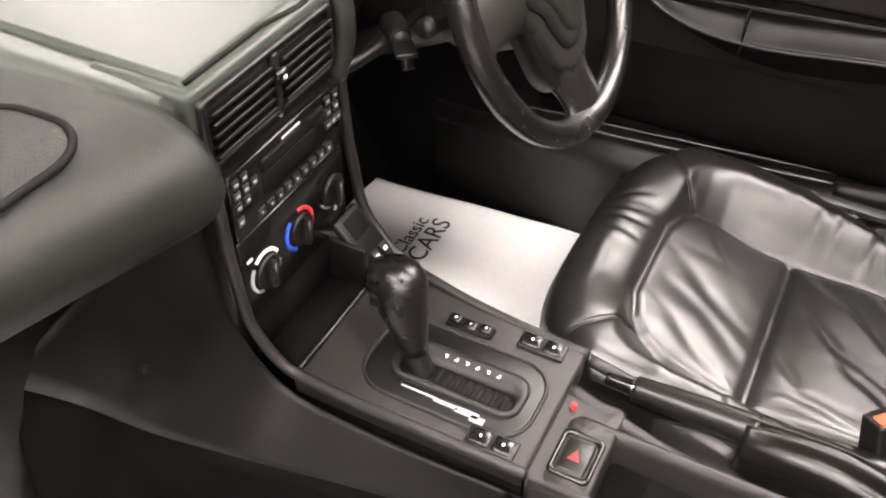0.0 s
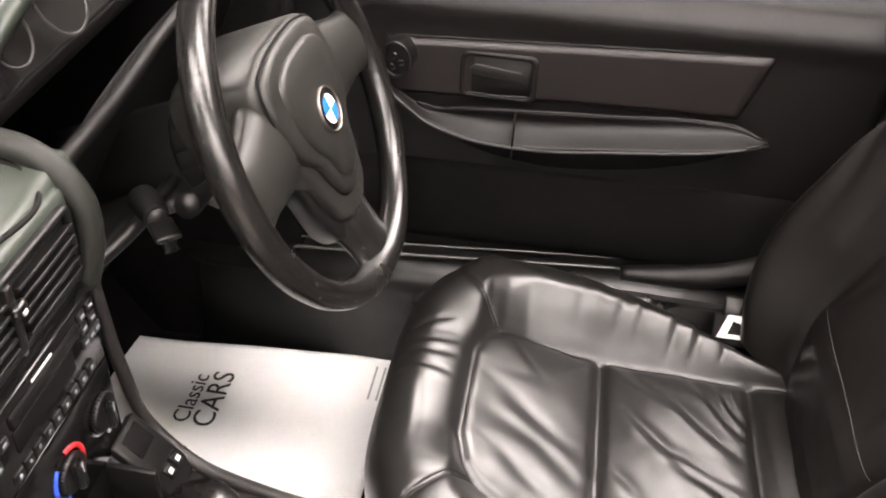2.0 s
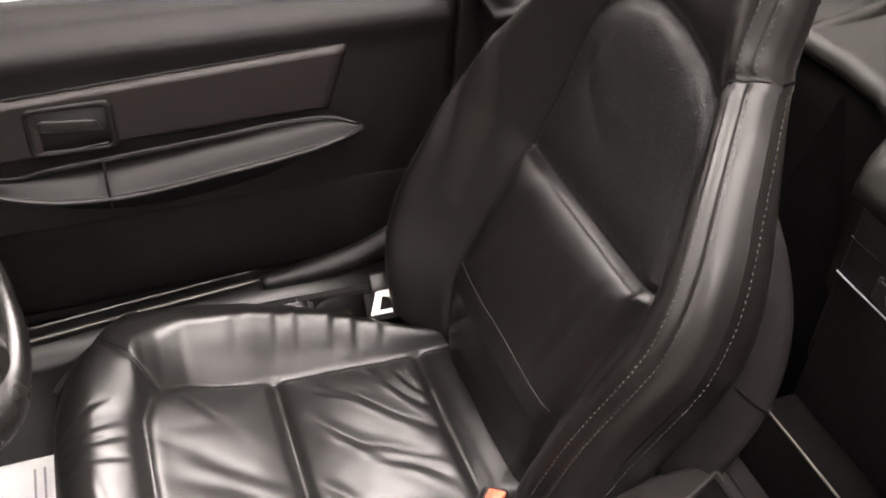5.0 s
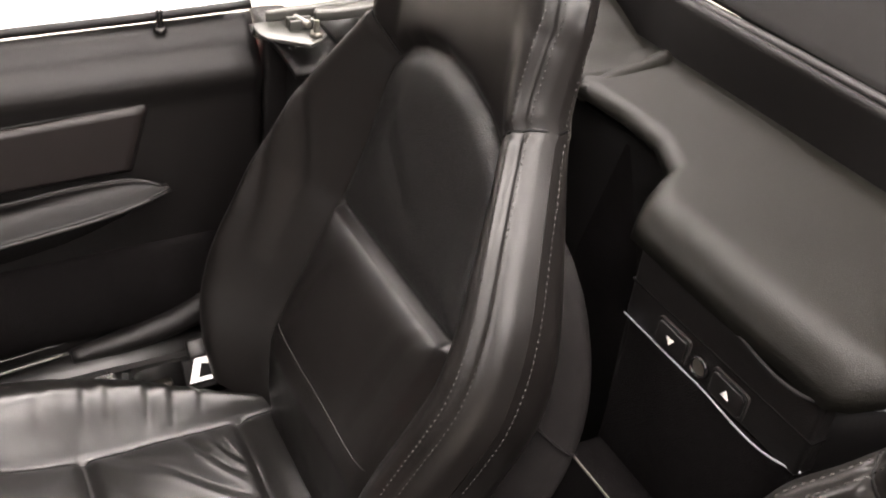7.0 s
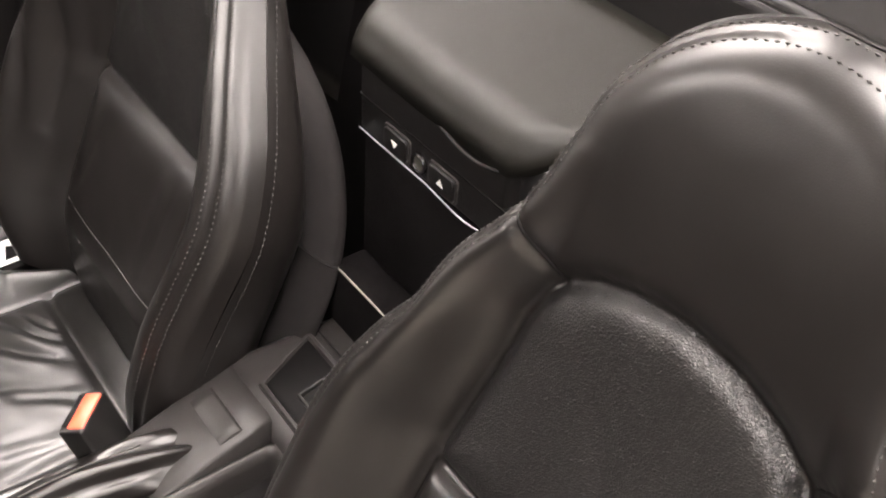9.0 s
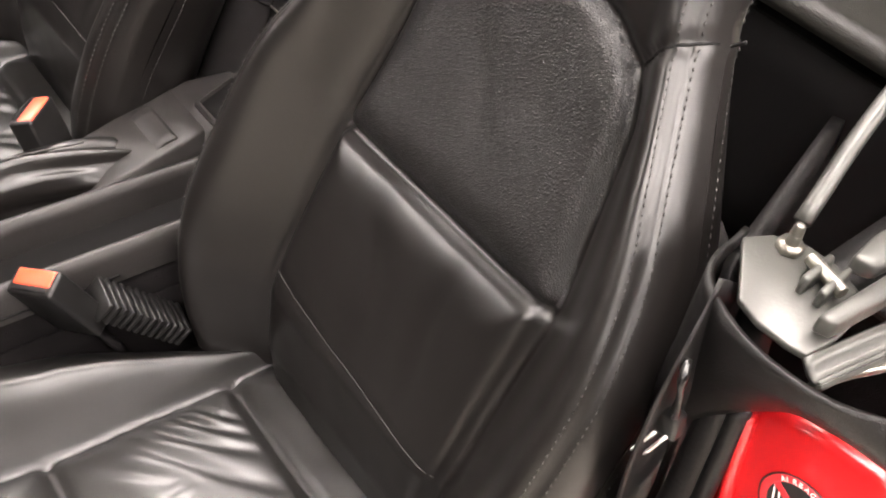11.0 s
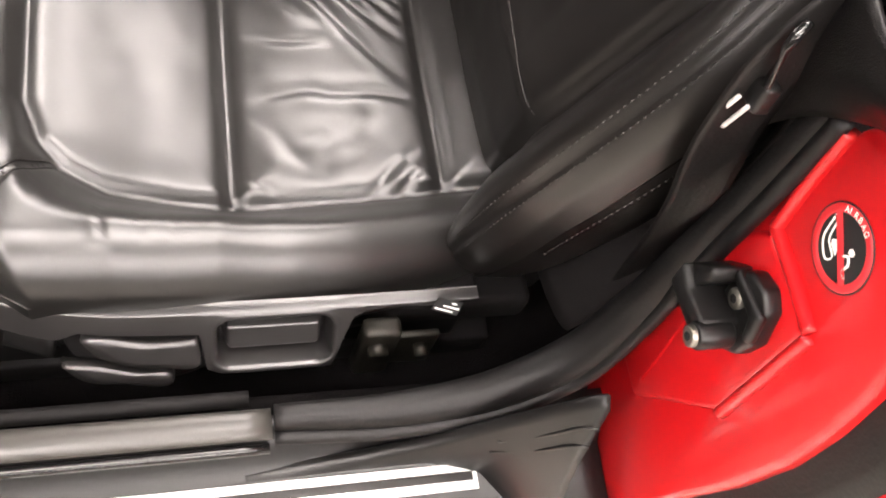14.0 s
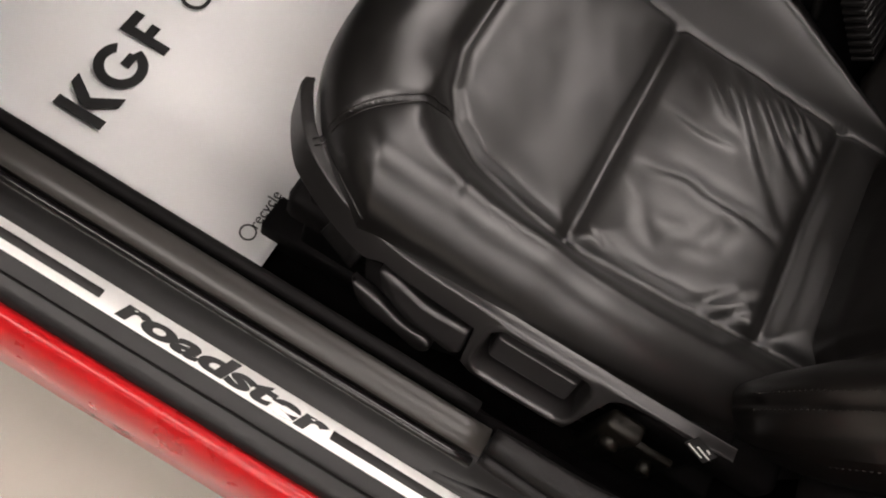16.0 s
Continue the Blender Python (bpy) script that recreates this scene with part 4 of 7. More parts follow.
    mesh_part("deck_ridge", tube([(0.088, -0.098, 0.5685), (0.0, -0.098, 0.5690), (-0.088, -0.098, 0.5685)], 0.0016, 16, 6), PLASTIC, c)
    part("rear_upright", box(-0.100, 0.092, -0.166, -0.1225, 0.50, 0.6485, 0.004), CARPET, c, "black carpeted upright")
    part("side_seam", box(-0.0915, -0.0895, 0.15, 0.70, 0.494, 0.497, 0.0005), DARK, c)


console()


def gear_lever():
    g = thing("gear_lever", (-0.004, 0.61, 0.535), "black leather gear selector on the console", "gear lever")
    mesh_part("shaft", tube([(-0.024, 0.588, 0.532), (-0.019, 0.600, 0.556), (-0.013, 0.614, 0.590)], 0.012, 16, 14, radii=[0.014, 0.0125, 0.014]), PLASTIC, g)
    secs = []
    for s, rx, ry in ((0, 0.0135, 0.0135), (0.015, 0.0165, 0.017), (0.035, 0.0205, 0.022), (0.055, 0.0255, 0.027), (0.072, 0.0285, 0.031), (0.086, 0.0280, 0.032), (0.097, 0.0240, 0.028), (0.104, 0.0165, 0.020), (0.1065, 0.006, 0.008)):
        k = s / 0.1065
        cx, cy, cz = -0.019 + 0.024 * k, 0.600 + 0.040 * k, 0.556 + 0.094 * k
        secs.append([(cx + rx * math.cos(2 * math.pi * i / 24), cy + ry * math.sin(2 * math.pi * i / 24), cz - 0.25 * rx * math.cos(2 * math.pi * i / 24) - 0.30 * ry * math.sin(2 * math.pi * i / 24)) for i in range(24)])
    mesh_part("knob", loft(secs), KNOB, g, "polished black leather knob")
    part("detent_button", box(-0.030, -0.022, 0.624, 0.646, 0.612, 0.628, 0.003), PLASTIC, g)


gear_lever()


def handbrake():
    h = thing("handbrake", (0.06, 0.25, 0.488), "black leather handbrake lever with gathered gaiter, lowered", "handbrake")
    mesh_part("grip", tube([(0.070, 0.388, 0.521), (0.068, 0.36, 0.524), (0.063, 0.30, 0.532), (0.060, 0.262, 0.536)], 0.016, 30, 14, radii=[0.014, 0.0165, 0.0165, 0.018]), LEATHER, h)
    part("collar", cyl((0.0705, 0.391, 0.5205), (0.0702, 0.384, 0.5212), 0.0125, n=16, bev=0.001), CHROME, h)
    mesh_part("ribbed_button", tube([(0.0735, 0.420, 0.517), (0.0705, 0.388, 0.521)], 0.008, 8, 12, radii=[0.007, 0.0085]), GLOSSB, h)
    secs = []
    for k, y in enumerate(np.linspace(0.275, 0.055, 34)):
        t = k / 33
        wx = 0.021 + 0.012 * t
        zt = 0.552 + 0.022 * math.sin(math.pi * min(1, t * 1.2)) * 0.5 - 0.006 * t
        loop = []
        for i in range(64):
            a = 2 * math.pi * i / 64
            close = math.sqrt(max(0.02, 1 - (max(0.0, t - 0.80) / 0.20) ** 2))
            wr = 1 + 0.13 * math.sin(7 * a + 2.2 * t + 1.5 * math.sin(5 * t)) * min(1, 0.25 + t) + 0.07 * math.sin(12 * a - 3 * t) * t + 0.08 * noise.noise(Vector((3 * math.cos(a), 3 * math.sin(a), y * 20)))
            x = 0.058 - 0.012 * t + wx * math.copysign(abs(math.cos(a)) ** 0.8, math.cos(a)) * wr * (0.4 + 0.6 * close)
            z = 0.512 + (zt - 0.512) * math.sin(a) * wr * close
            loop.append((x, y, max(0.488, z)))
        secs.append(loop)
    mesh_part("gaiter", loft(secs), LEATHER, h, "creased black leather gaiter")
    mesh_part("gaiter_seam", tube([(0.060, 0.272, 0.553), (0.056, 0.20, 0.562), (0.052, 0.12, 0.558)], 0.0012, 24, 6), THREAD, h)
    secs = []
    for y in np.linspace(0.37, 0.25, 12):
        t = (0.37 - y) / 0.12
        r = 0.02 + 0.012 * math.sin(math.pi * t)
        secs.append([(0.045 + r * math.cos(2 * math.pi * i / 14), y, 0.490 + 0.010 * math.sin(math.pi * t) * math.sin(2 * math.pi * i / 14)) for i in range(14)])
    mesh_part("gaiter_skirt", loft(secs), LEATHER, h)


handbrake()


def buckle(name, base, tip, label, turn=0.0):
    """A seat belt buckle on its stalk, from the base up to the tip."""
    b = thing(name, base, label, "seat belt buckle", "seat belt buckles")
    p, q = Vector(base), Vector(tip)
    ax = (q - p).normalized()
    m = Matrix.Translation(q) @ ax.to_track_quat("Z", "X").to_matrix().to_4x4() @ Matrix.Rotation(turn, 4, "Z")
    part("buckle_body", box(-0.014, 0.014, -0.027, 0.027, -0.085, 0.0, 0.004, 3, m), PLASTIC, b)
    part("release_button", box(-0.005, 0.0128, -0.0225, 0.0225, -0.012, 0.0010, 0.002, 2, m), ORANGE, b, "orange-red release button")
    part("slot", box(-0.011, -0.0075, -0.020, 0.020, -0.004, 0.0012, 0.0, 2, m), DARK, b)
    mesh_part("stalk", tube([tuple(p), tuple(p + (q - p) * 0.5)], 0.010, 8, 10, flat=0.5), DARK, b)
    return b


buckle("seat_belt_buckle", (0.080, 0.128, 0.46), (0.106, 0.154, 0.578), "black seat belt buckle with orange button beside the driver seat")
buckle("seat_belt_buckle", (-0.118, 0.17, 0.42), (-0.112, 0.238, 0.552), "black seat belt buckle with orange button beside the passenger seat", radians(40))


def sleeve():
    s = thing("corrugated_sleeve", (-0.125, 0.15, 0.45), "black corrugated cable sleeve beside the passenger seat cushion", "cable sleeve")
    a, b = Vector((-0.122, 0.185, 0.508)), Vector((-0.132, 0.112, 0.438))
    d = b - a
    m = d.to_track_quat("Z", "X").to_matrix().to_4x4()
    for k in range(12):
        c = a + d * (k / 11)
        part("rib", box(-0.012, 0.012, -0.022, 0.022, -0.0026, 0.0026, 0.0015, 2, Matrix.Translation(c) @ m), PLASTIC, s)
    part("core", box(-0.009, 0.009, -0.018, 0.018, 0.0, d.length, 0.002, 2, Matrix.Translation(a) @ m), DARK, s)


sleeve()


# ---- dashboard ----
def dash_profile(x):
    """The padded top on the passenger side, as a loop of (y, z)."""
    k = float(smoothstep((-0.115 - x) / 0.075))
    nose = [(0.86, 0.79), (0.77, 0.798), (0.705, 0.812), (0.668, 0.84), (0.660, 0.868), (0.672, 0.893), (0.71, 0.910), (0.78, 0.912), (0.90, 0.902), (1.02, 0.895), (1.14, 0.89)]
    flat = [(0.86, 0.78), (0.80, 0.80), (0.775, 0.815), (0.762, 0.84), (0.758, 0.852), (0.762, 0.860), (0.775, 0.864), (0.80, 0.866), (0.90, 0.868), (1.02, 0.870), (1.14, 0.872)]
    return [(f[0] + (n[0] - f[0]) * k, f[1] + (n[1] - f[1]) * k) for n, f in zip(nose, flat)]


def dashboard():
    d = thing("dashboard", (0, 0.9, 0.5), "grey-black grained dashboard with airbag cover, vents and radio", "dashboard")
    xs = np.r_[np.linspace(-0.74, -0.22, 20), np.linspace(-0.205, -0.09, 26)]
    rows = []
    for x in xs:
        pr = spline(dash_profile(x), 44)
        rows.append([(x, y + 0.26 * max(0.0, -0.2 - x) * (1 - float(smoothstep((y - 0.72) / 0.14))), z + (0.010 * math.cos((x + 0.47) / 0.30 * math.pi / 2) if abs(x + 0.47) < 0.30 else 0) * (1 if y > 0.66 else 0)) for y, z in pr])
    nv = 44
    flat = [p for r in rows for p in r]
    cells = [(i * nv + j, i * nv + j + 1, (i + 1) * nv + j + 1, (i + 1) * nv + j) for i in range(len(rows) - 1) for j in range(nv - 1)]
    # shoulder faces take the lit tone, the rest of the pad the shaded one
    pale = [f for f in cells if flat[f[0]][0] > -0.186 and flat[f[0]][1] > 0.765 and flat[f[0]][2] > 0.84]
    mesh_part("passenger_pad", raw("pad", flat, [f for f in cells if f not in set(pale)]), DASH_SHADED, d, "soft grained airbag pad")
    mesh_part("lit_pad_shoulder", raw("shoulder", flat, pale), DASH, d)

    def top_z(x, y):
        pr = spline(dash_profile(x), 80)
        up = [p for p in pr if p[1] > 0.86]
        return float(np.interp(y, [p[0] for p in up], [p[1] for p in up])) + (0.010 * math.cos((x + 0.47) / 0.30 * math.pi / 2) if abs(x + 0.47) < 0.30 else 0)

    line = rrect(-0.66, -0.226, 0.722, 0.835, 0.045, 10)
    pts = []
    for i in range(len(line)):
        a, b = line[i], line[(i + 1) % len(line)]
        for k in range(4):
            x, y = a[0] + (b[0] - a[0]) * k / 4, a[1] + (b[1] - a[1]) * k / 4
            pts.append((x, y, top_z(x, y)))
    mesh_part("airbag_lid_joint", tube(pts, 0.0032, closed=True, k=8), DARK, d)
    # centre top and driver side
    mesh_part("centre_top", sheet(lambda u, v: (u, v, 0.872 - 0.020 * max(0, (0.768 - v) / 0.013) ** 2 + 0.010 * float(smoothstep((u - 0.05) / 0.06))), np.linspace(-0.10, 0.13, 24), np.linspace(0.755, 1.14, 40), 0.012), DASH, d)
    mesh_part("pad_roll", tube([(0.098, 0.752, 0.775), (0.106, 0.744, 0.815), (0.110, 0.748, 0.855), (0.112, 0.775, 0.884), (0.116, 0.86, 0.892), (0.12, 1.0, 0.895), (0.12, 1.13, 0.892)], 0.0115, 60, 14), DASH_SHADED, d)
    mesh_part("panel_gap", tube([(-0.098, 0.7655, 0.8715), (0.0, 0.7655, 0.8715), (0.086, 0.766, 0.8730), (0.094, 0.775, 0.8765), (0.097, 0.90, 0.8810), (0.098, 1.10, 0.8815)], 0.0026, 60, 6), DARK, d)
    # passenger lower dash and knee wall
    mesh_part("lower_panel", sheet(lambda u, v: (-0.74 + 0.62 * u, 0.80 + 0.10 * v * v + 0.10 * float(smoothstep((v - 0.8) / 0.2)), 0.80 - 0.42 * v), np.linspace(0, 1, 12), np.linspace(0, 1, 24), 0.01), VINYL, d)
    part("fixing_screw", cyl((-0.200, 0.806, 0.647), (-0.200, 0.798, 0.650), 0.006, n=12, bev=0.001), DARK, d)
    # driver side
    mesh_part("driver_panel", sheet(lambda u, v: (0.10 + 0.62 * u, 0.770 + 0.09 * v + 0.03 * math.sin(u * 3), 0.868 - 0.20 * v), np.linspace(0, 1, 20), np.linspace(0, 1, 16), 0.012), PLASTIC, d)
    mesh_part("lip", tube([(0.112, 0.772, 0.866), (0.20, 0.768, 0.872), (0.36, 0.775, 0.880), (0.52, 0.78, 0.876), (0.70, 0.79, 0.866)], 0.008, 40, 12), VINYL, d)
    mesh_part("lower_lip", tube([(0.108, 0.790, 0.748), (0.16, 0.768, 0.752), (0.30, 0.752, 0.757), (0.55, 0.77, 0.757), (0.70, 0.79, 0.752)], 0.007, 40, 10), PLASTIC, d)
    mesh_part("knee_panel", sheet(lambda u, v: (0.11 + 0.60 * u, 0.775 + 0.20 * v, 0.745 - 0.10 * v), np.linspace(0, 1, 10), np.linspace(0, 1, 10), 0.01), DARK, d)
    mesh_part("binnacle_hood", sheet(lambda u, v: (0.155 + 0.42 * u, 0.845 + 0.26 * v, 0.885 + (0.085 - 0.05 * v) * math.sin(math.pi * (0.06 + 0.88 * u)) ** 0.6), np.linspace(0, 1, 40), np.linspace(0, 1, 18), 0.014), DASH, d)
    gp = mesh_part("gauge_panel", sheet(lambda u, v: (0.165 + 0.40 * u, 0.885 - 0.04 * v, 0.955 - 0.085 * v), np.linspace(0, 1, 8), np.linspace(0, 1, 6), 0.006), GLOSSB, d)
    face = Matrix.Translation((0, 0.868, 0.915)) @ Matrix.Rotation(radians(65), 4, "X")
    for x, r in ((0.235, 0.030), (0.325, 0.040), (0.43, 0.040), (0.515, 0.026)):
        o = [(x + r * math.cos(2 * math.pi * i / 28), r * math.sin(2 * math.pi * i / 28)) for i in range(28)]
        q = [(x + 0.88 * r * math.cos(2 * math.pi * i / 28), 0.88 * r * math.sin(2 * math.pi * i / 28)) for i in range(28)]
        mesh_part("gauge_ring", ring(o, q, 0.004, 0.009, face), GREYPL, gp)
    mesh_part("top_right", sheet(lambda u, v: (0.12 + 0.62 * u, 0.87 + 0.28 * v, 0.884 + 0.004 * math.sin(3 * u)), np.linspace(0, 1, 10), np.linspace(0, 1, 8), 0.01), DASH, d)
    # centre stack
    part("stack_body", box(-0.10, 0.103, 0.754, 0.90, 0.50, 0.80, 0.003), PLASTIC, d)
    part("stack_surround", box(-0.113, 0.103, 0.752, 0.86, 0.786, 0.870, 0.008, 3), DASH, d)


dashboard()


def centre_vent():
    v = thing("air_vent", (0, 0.75, 0.83), "black twin air vent with horizontal slats in the dashboard", "air vent")
    up = Matrix.Translation((0, 0.752, 0)) @ Matrix.Rotation(radians(90), 4, "X")
    mesh_part("vent_frame", ring(rrect(-0.106, 0.092, 0.792, 0.862, 0.008), rrect(-0.098, 0.084, 0.798, 0.856, 0.005), 0.0, 0.007, up), PLASTIC, v)
    # flat near-black sheet stands for the shaded depth behind the slats
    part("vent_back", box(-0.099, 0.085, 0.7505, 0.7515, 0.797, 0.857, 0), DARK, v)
    for x0, x1 in ((-0.097, -0.013), (0.003, 0.083)):
        for z in (0.803, 0.8135, 0.824, 0.8345, 0.845):
            part("slat", box(x0, x1, -0.008, 0.004, -0.0016, 0.0016, 0.0008, 2, Matrix.Translation((0, 0.748, z)) @ Matrix.Rotation(radians(-22), 4, "X")), PLASTIC, v)
    kn = part("vent_divider", box(-0.009, -0.001, 0.742, 0.751, 0.797, 0.857, 0.002), PLASTIC, v)
    part("vent_knob", box(-0.013, 0.003, 0.735, 0.744, 0.829, 0.843, 0.004, 3), GLOSSB, kn)
    part("knob_mark", box(-0.008, -0.003, 0.7340, 0.7352, 0.834, 0.838, 0.0004), SILVER, kn)
    part("locking_dot", cyl((0.0, 0.7535, 0.789), (0.0, 0.7480, 0.789), 0.003, n=10), SILVER, v)


centre_vent()


def radio():
    r = thing("car_radio", (0, 0.75, 0.73), "black cassette radio with small lit-grey keys in the dashboard", "car radio")
    part("fascia", box(-0.090, 0.090, 0.745, 0.790, 0.700, 0.776, 0.002), GLOSSB, r)
    part("display", box(-0.045, 0.045, 0.7435, 0.7455, 0.728, 0.750, 0.001), DARK, r)
    part("cassette_flap", box(-0.045, 0.060, 0.7425, 0.7460, 0.752, 0.766, 0.002), PLASTIC, r)
    part("flap_mark", box(-0.012, 0.018, 0.7420, 0.7426, 0.770, 0.7725, 0), SILVER, r, soft=False)
    for x, z in ((-0.083, 0.765), (-0.070, 0.765), (-0.083, 0.752), (-0.070, 0.752), (-0.083, 0.739), (-0.070, 0.739), (-0.057, 0.752), (-0.083, 0.722), (0.068, 0.765), (0.082, 0.765), (0.068, 0.752), (0.082, 0.752), (0.066, 0.738), (0.076, 0.738), (0.085, 0.738)):
        k = part("key", box(x - 0.0052, x + 0.0052, 0.7432, 0.7455, z - 0.0048, z + 0.0048, 0.0008), PLASTIC, r)
        part("key_mark", box(x - 0.0024, x + 0.0024, 0.7426, 0.7433, z - 0.0010, z + 0.0012, 0.0), PALEINK, k, soft=False)
    for i in range(9):
        x = -0.052 + 0.0145 * i
        k = part("preset_key", box(x - 0.006, x + 0.006, 0.7432, 0.7455, 0.706, 0.7165, 0.0008), PLASTIC, r)
        part("key_mark", box(x - 0.0014, x + 0.0014, 0.7426, 0.7433, 0.710, 0.713, 0.0), PALEINK, k, soft=False)


radio()


def climate():
    c = thing("heater_control_panel", (0, 0.75, 0.645), "black heater panel with three ringed rotary dials", "heater controls")
    part("panel", box(-0.091, 0.092, 0.746, 0.79, 0.596, 0.698, 0.003), GLOSSB, c)
    up = Matrix.Translation((0, 0.746, 0)) @ Matrix.Rotation(radians(90), 4, "X")

    def arc(cx, cz, r0, r1, a0, a1, material, parent):
        n = 24
        vs, fs = [], []
        for i in range(n + 1):
            a = radians(a0 + (a1 - a0) * i / n)
            for r, h in ((r0, 0.0), (r0, 0.0016), (r1, 0.0016), (r1, 0.0)):
                vs.append(up @ Vector((cx + r * math.cos(a), cz + r * math.sin(a), h)))
        for i in range(n):
            for k in range(3):
                fs.append((i * 4 + k, i * 4 + k + 1, (i + 1) * 4 + k + 1, (i + 1) * 4 + k))
        return mesh_part("scale_arc", raw("arc", vs, fs), material, parent)

    for x, z, kind in ((-0.058, 0.640, 0), (0.003, 0.648, 1), (0.064, 0.656, 2)):
        o = [(x + 0.0185 * math.cos(2 * math.pi * i / 32), z + 0.0185 * math.sin(2 * math.pi * i / 32)) for i in range(32)]
        dial = part("dial", prism(o, 0.0, 0.006, 0.002, up), PLASTIC, c)
        part("dial_grip", prism(rrect(x - 0.0052, x + 0.0052, z - 0.0172, z + 0.0172, 0.005), 0.005, 0.0135, 0.003, up), PLASTIC, dial)
        part("dial_mark", prism(rrect(x - 0.0008, x + 0.0008, z + 0.004, z + 0.015, 0.0006), 0.0136, 0.0140, 0, up), PALEINK, dial, soft=False)
        if kind == 0:
            arc(x, z, 0.0205, 0.0245, 25, 125, WHITE, dial)
            arc(x, z, 0.0205, 0.0245, -85, -5, WHITE, dial)
            arc(x, z, 0.0205, 0.0240, 140, 250, PALEINK, dial)
        elif kind == 1:
            arc(x, z, 0.0205, 0.0250, -30, 92, REDLINE, dial)
            arc(x, z, 0.0205, 0.0250, 128, 250, BLUELINE, dial)
        else:
            arc(x, z, 0.0205, 0.0222, 200, 330, PALEINK, dial)
            part("dial_dot", cyl((x + 0.004, 0.7455, z - 0.028), (x + 0.004, 0.744, z - 0.028), 0.003, n=10), SILVER, dial)
    part("slider_mark", box(-0.083, -0.075, 0.7448, 0.7458, 0.668, 0.671, 0), SILVER, c, soft=False)
    # open cubby and small switch bank below the dials
    q = thing("storage_cubby", (0, 0.74, 0.56), "open dark storage cubby below the heater panel", "cubby")
    part("cubby_back", box(-0.085, 0.058, 0.7495, 0.7535, 0.507, 0.594, 0), CARPET, q)
    part("cubby_floor", box(-0.082, 0.058, 0.700, 0.7495, 0.5352, 0.5375, 0.0), CARPET, q)
    mesh_part("cubby_edge", tube([(-0.080, 0.702, 0.5385), (0.0, 0.702, 0.5385), (0.058, 0.702, 0.5385)], 0.003, 12, 8), GLOSSB, q)
    part("cubby_side", box(0.056, 0.062, 0.702, 0.752, 0.536, 0.590, 0.002), PLASTIC, q)
    b = thing("switch_bank", (0.09, 0.73, 0.57), "small black switch bank with blank opening beside the cubby", "switch")
    tilt = Matrix.Translation((0.092, 0.722, 0.582)) @ Matrix.Rotation(radians(48), 4, "X")
    part("bank_plate", box(-0.028, 0.018, -0.050, 0.034, -0.012, 0.0, 0.003, 2, tilt), PLASTIC, b)
    # thin near-black plate drawn as a shaded opening
    part("blank_opening", box(-0.018, 0.010, 0.002, 0.028, -0.001, 0.0012, 0.001, 2, tilt), DARK, b)
    for x in (-0.010, 0.006):
        part("bank_key", box(x - 0.006, x + 0.006, -0.034, -0.020, -0.001, 0.003, 0.001, 2, tilt), PLASTIC, b)
        part("key_mark", box(x - 0.003, x + 0.003, -0.030, -0.025, 0.003, 0.0035, 0.0, 2, tilt), SILVER, b, soft=False)


climate()


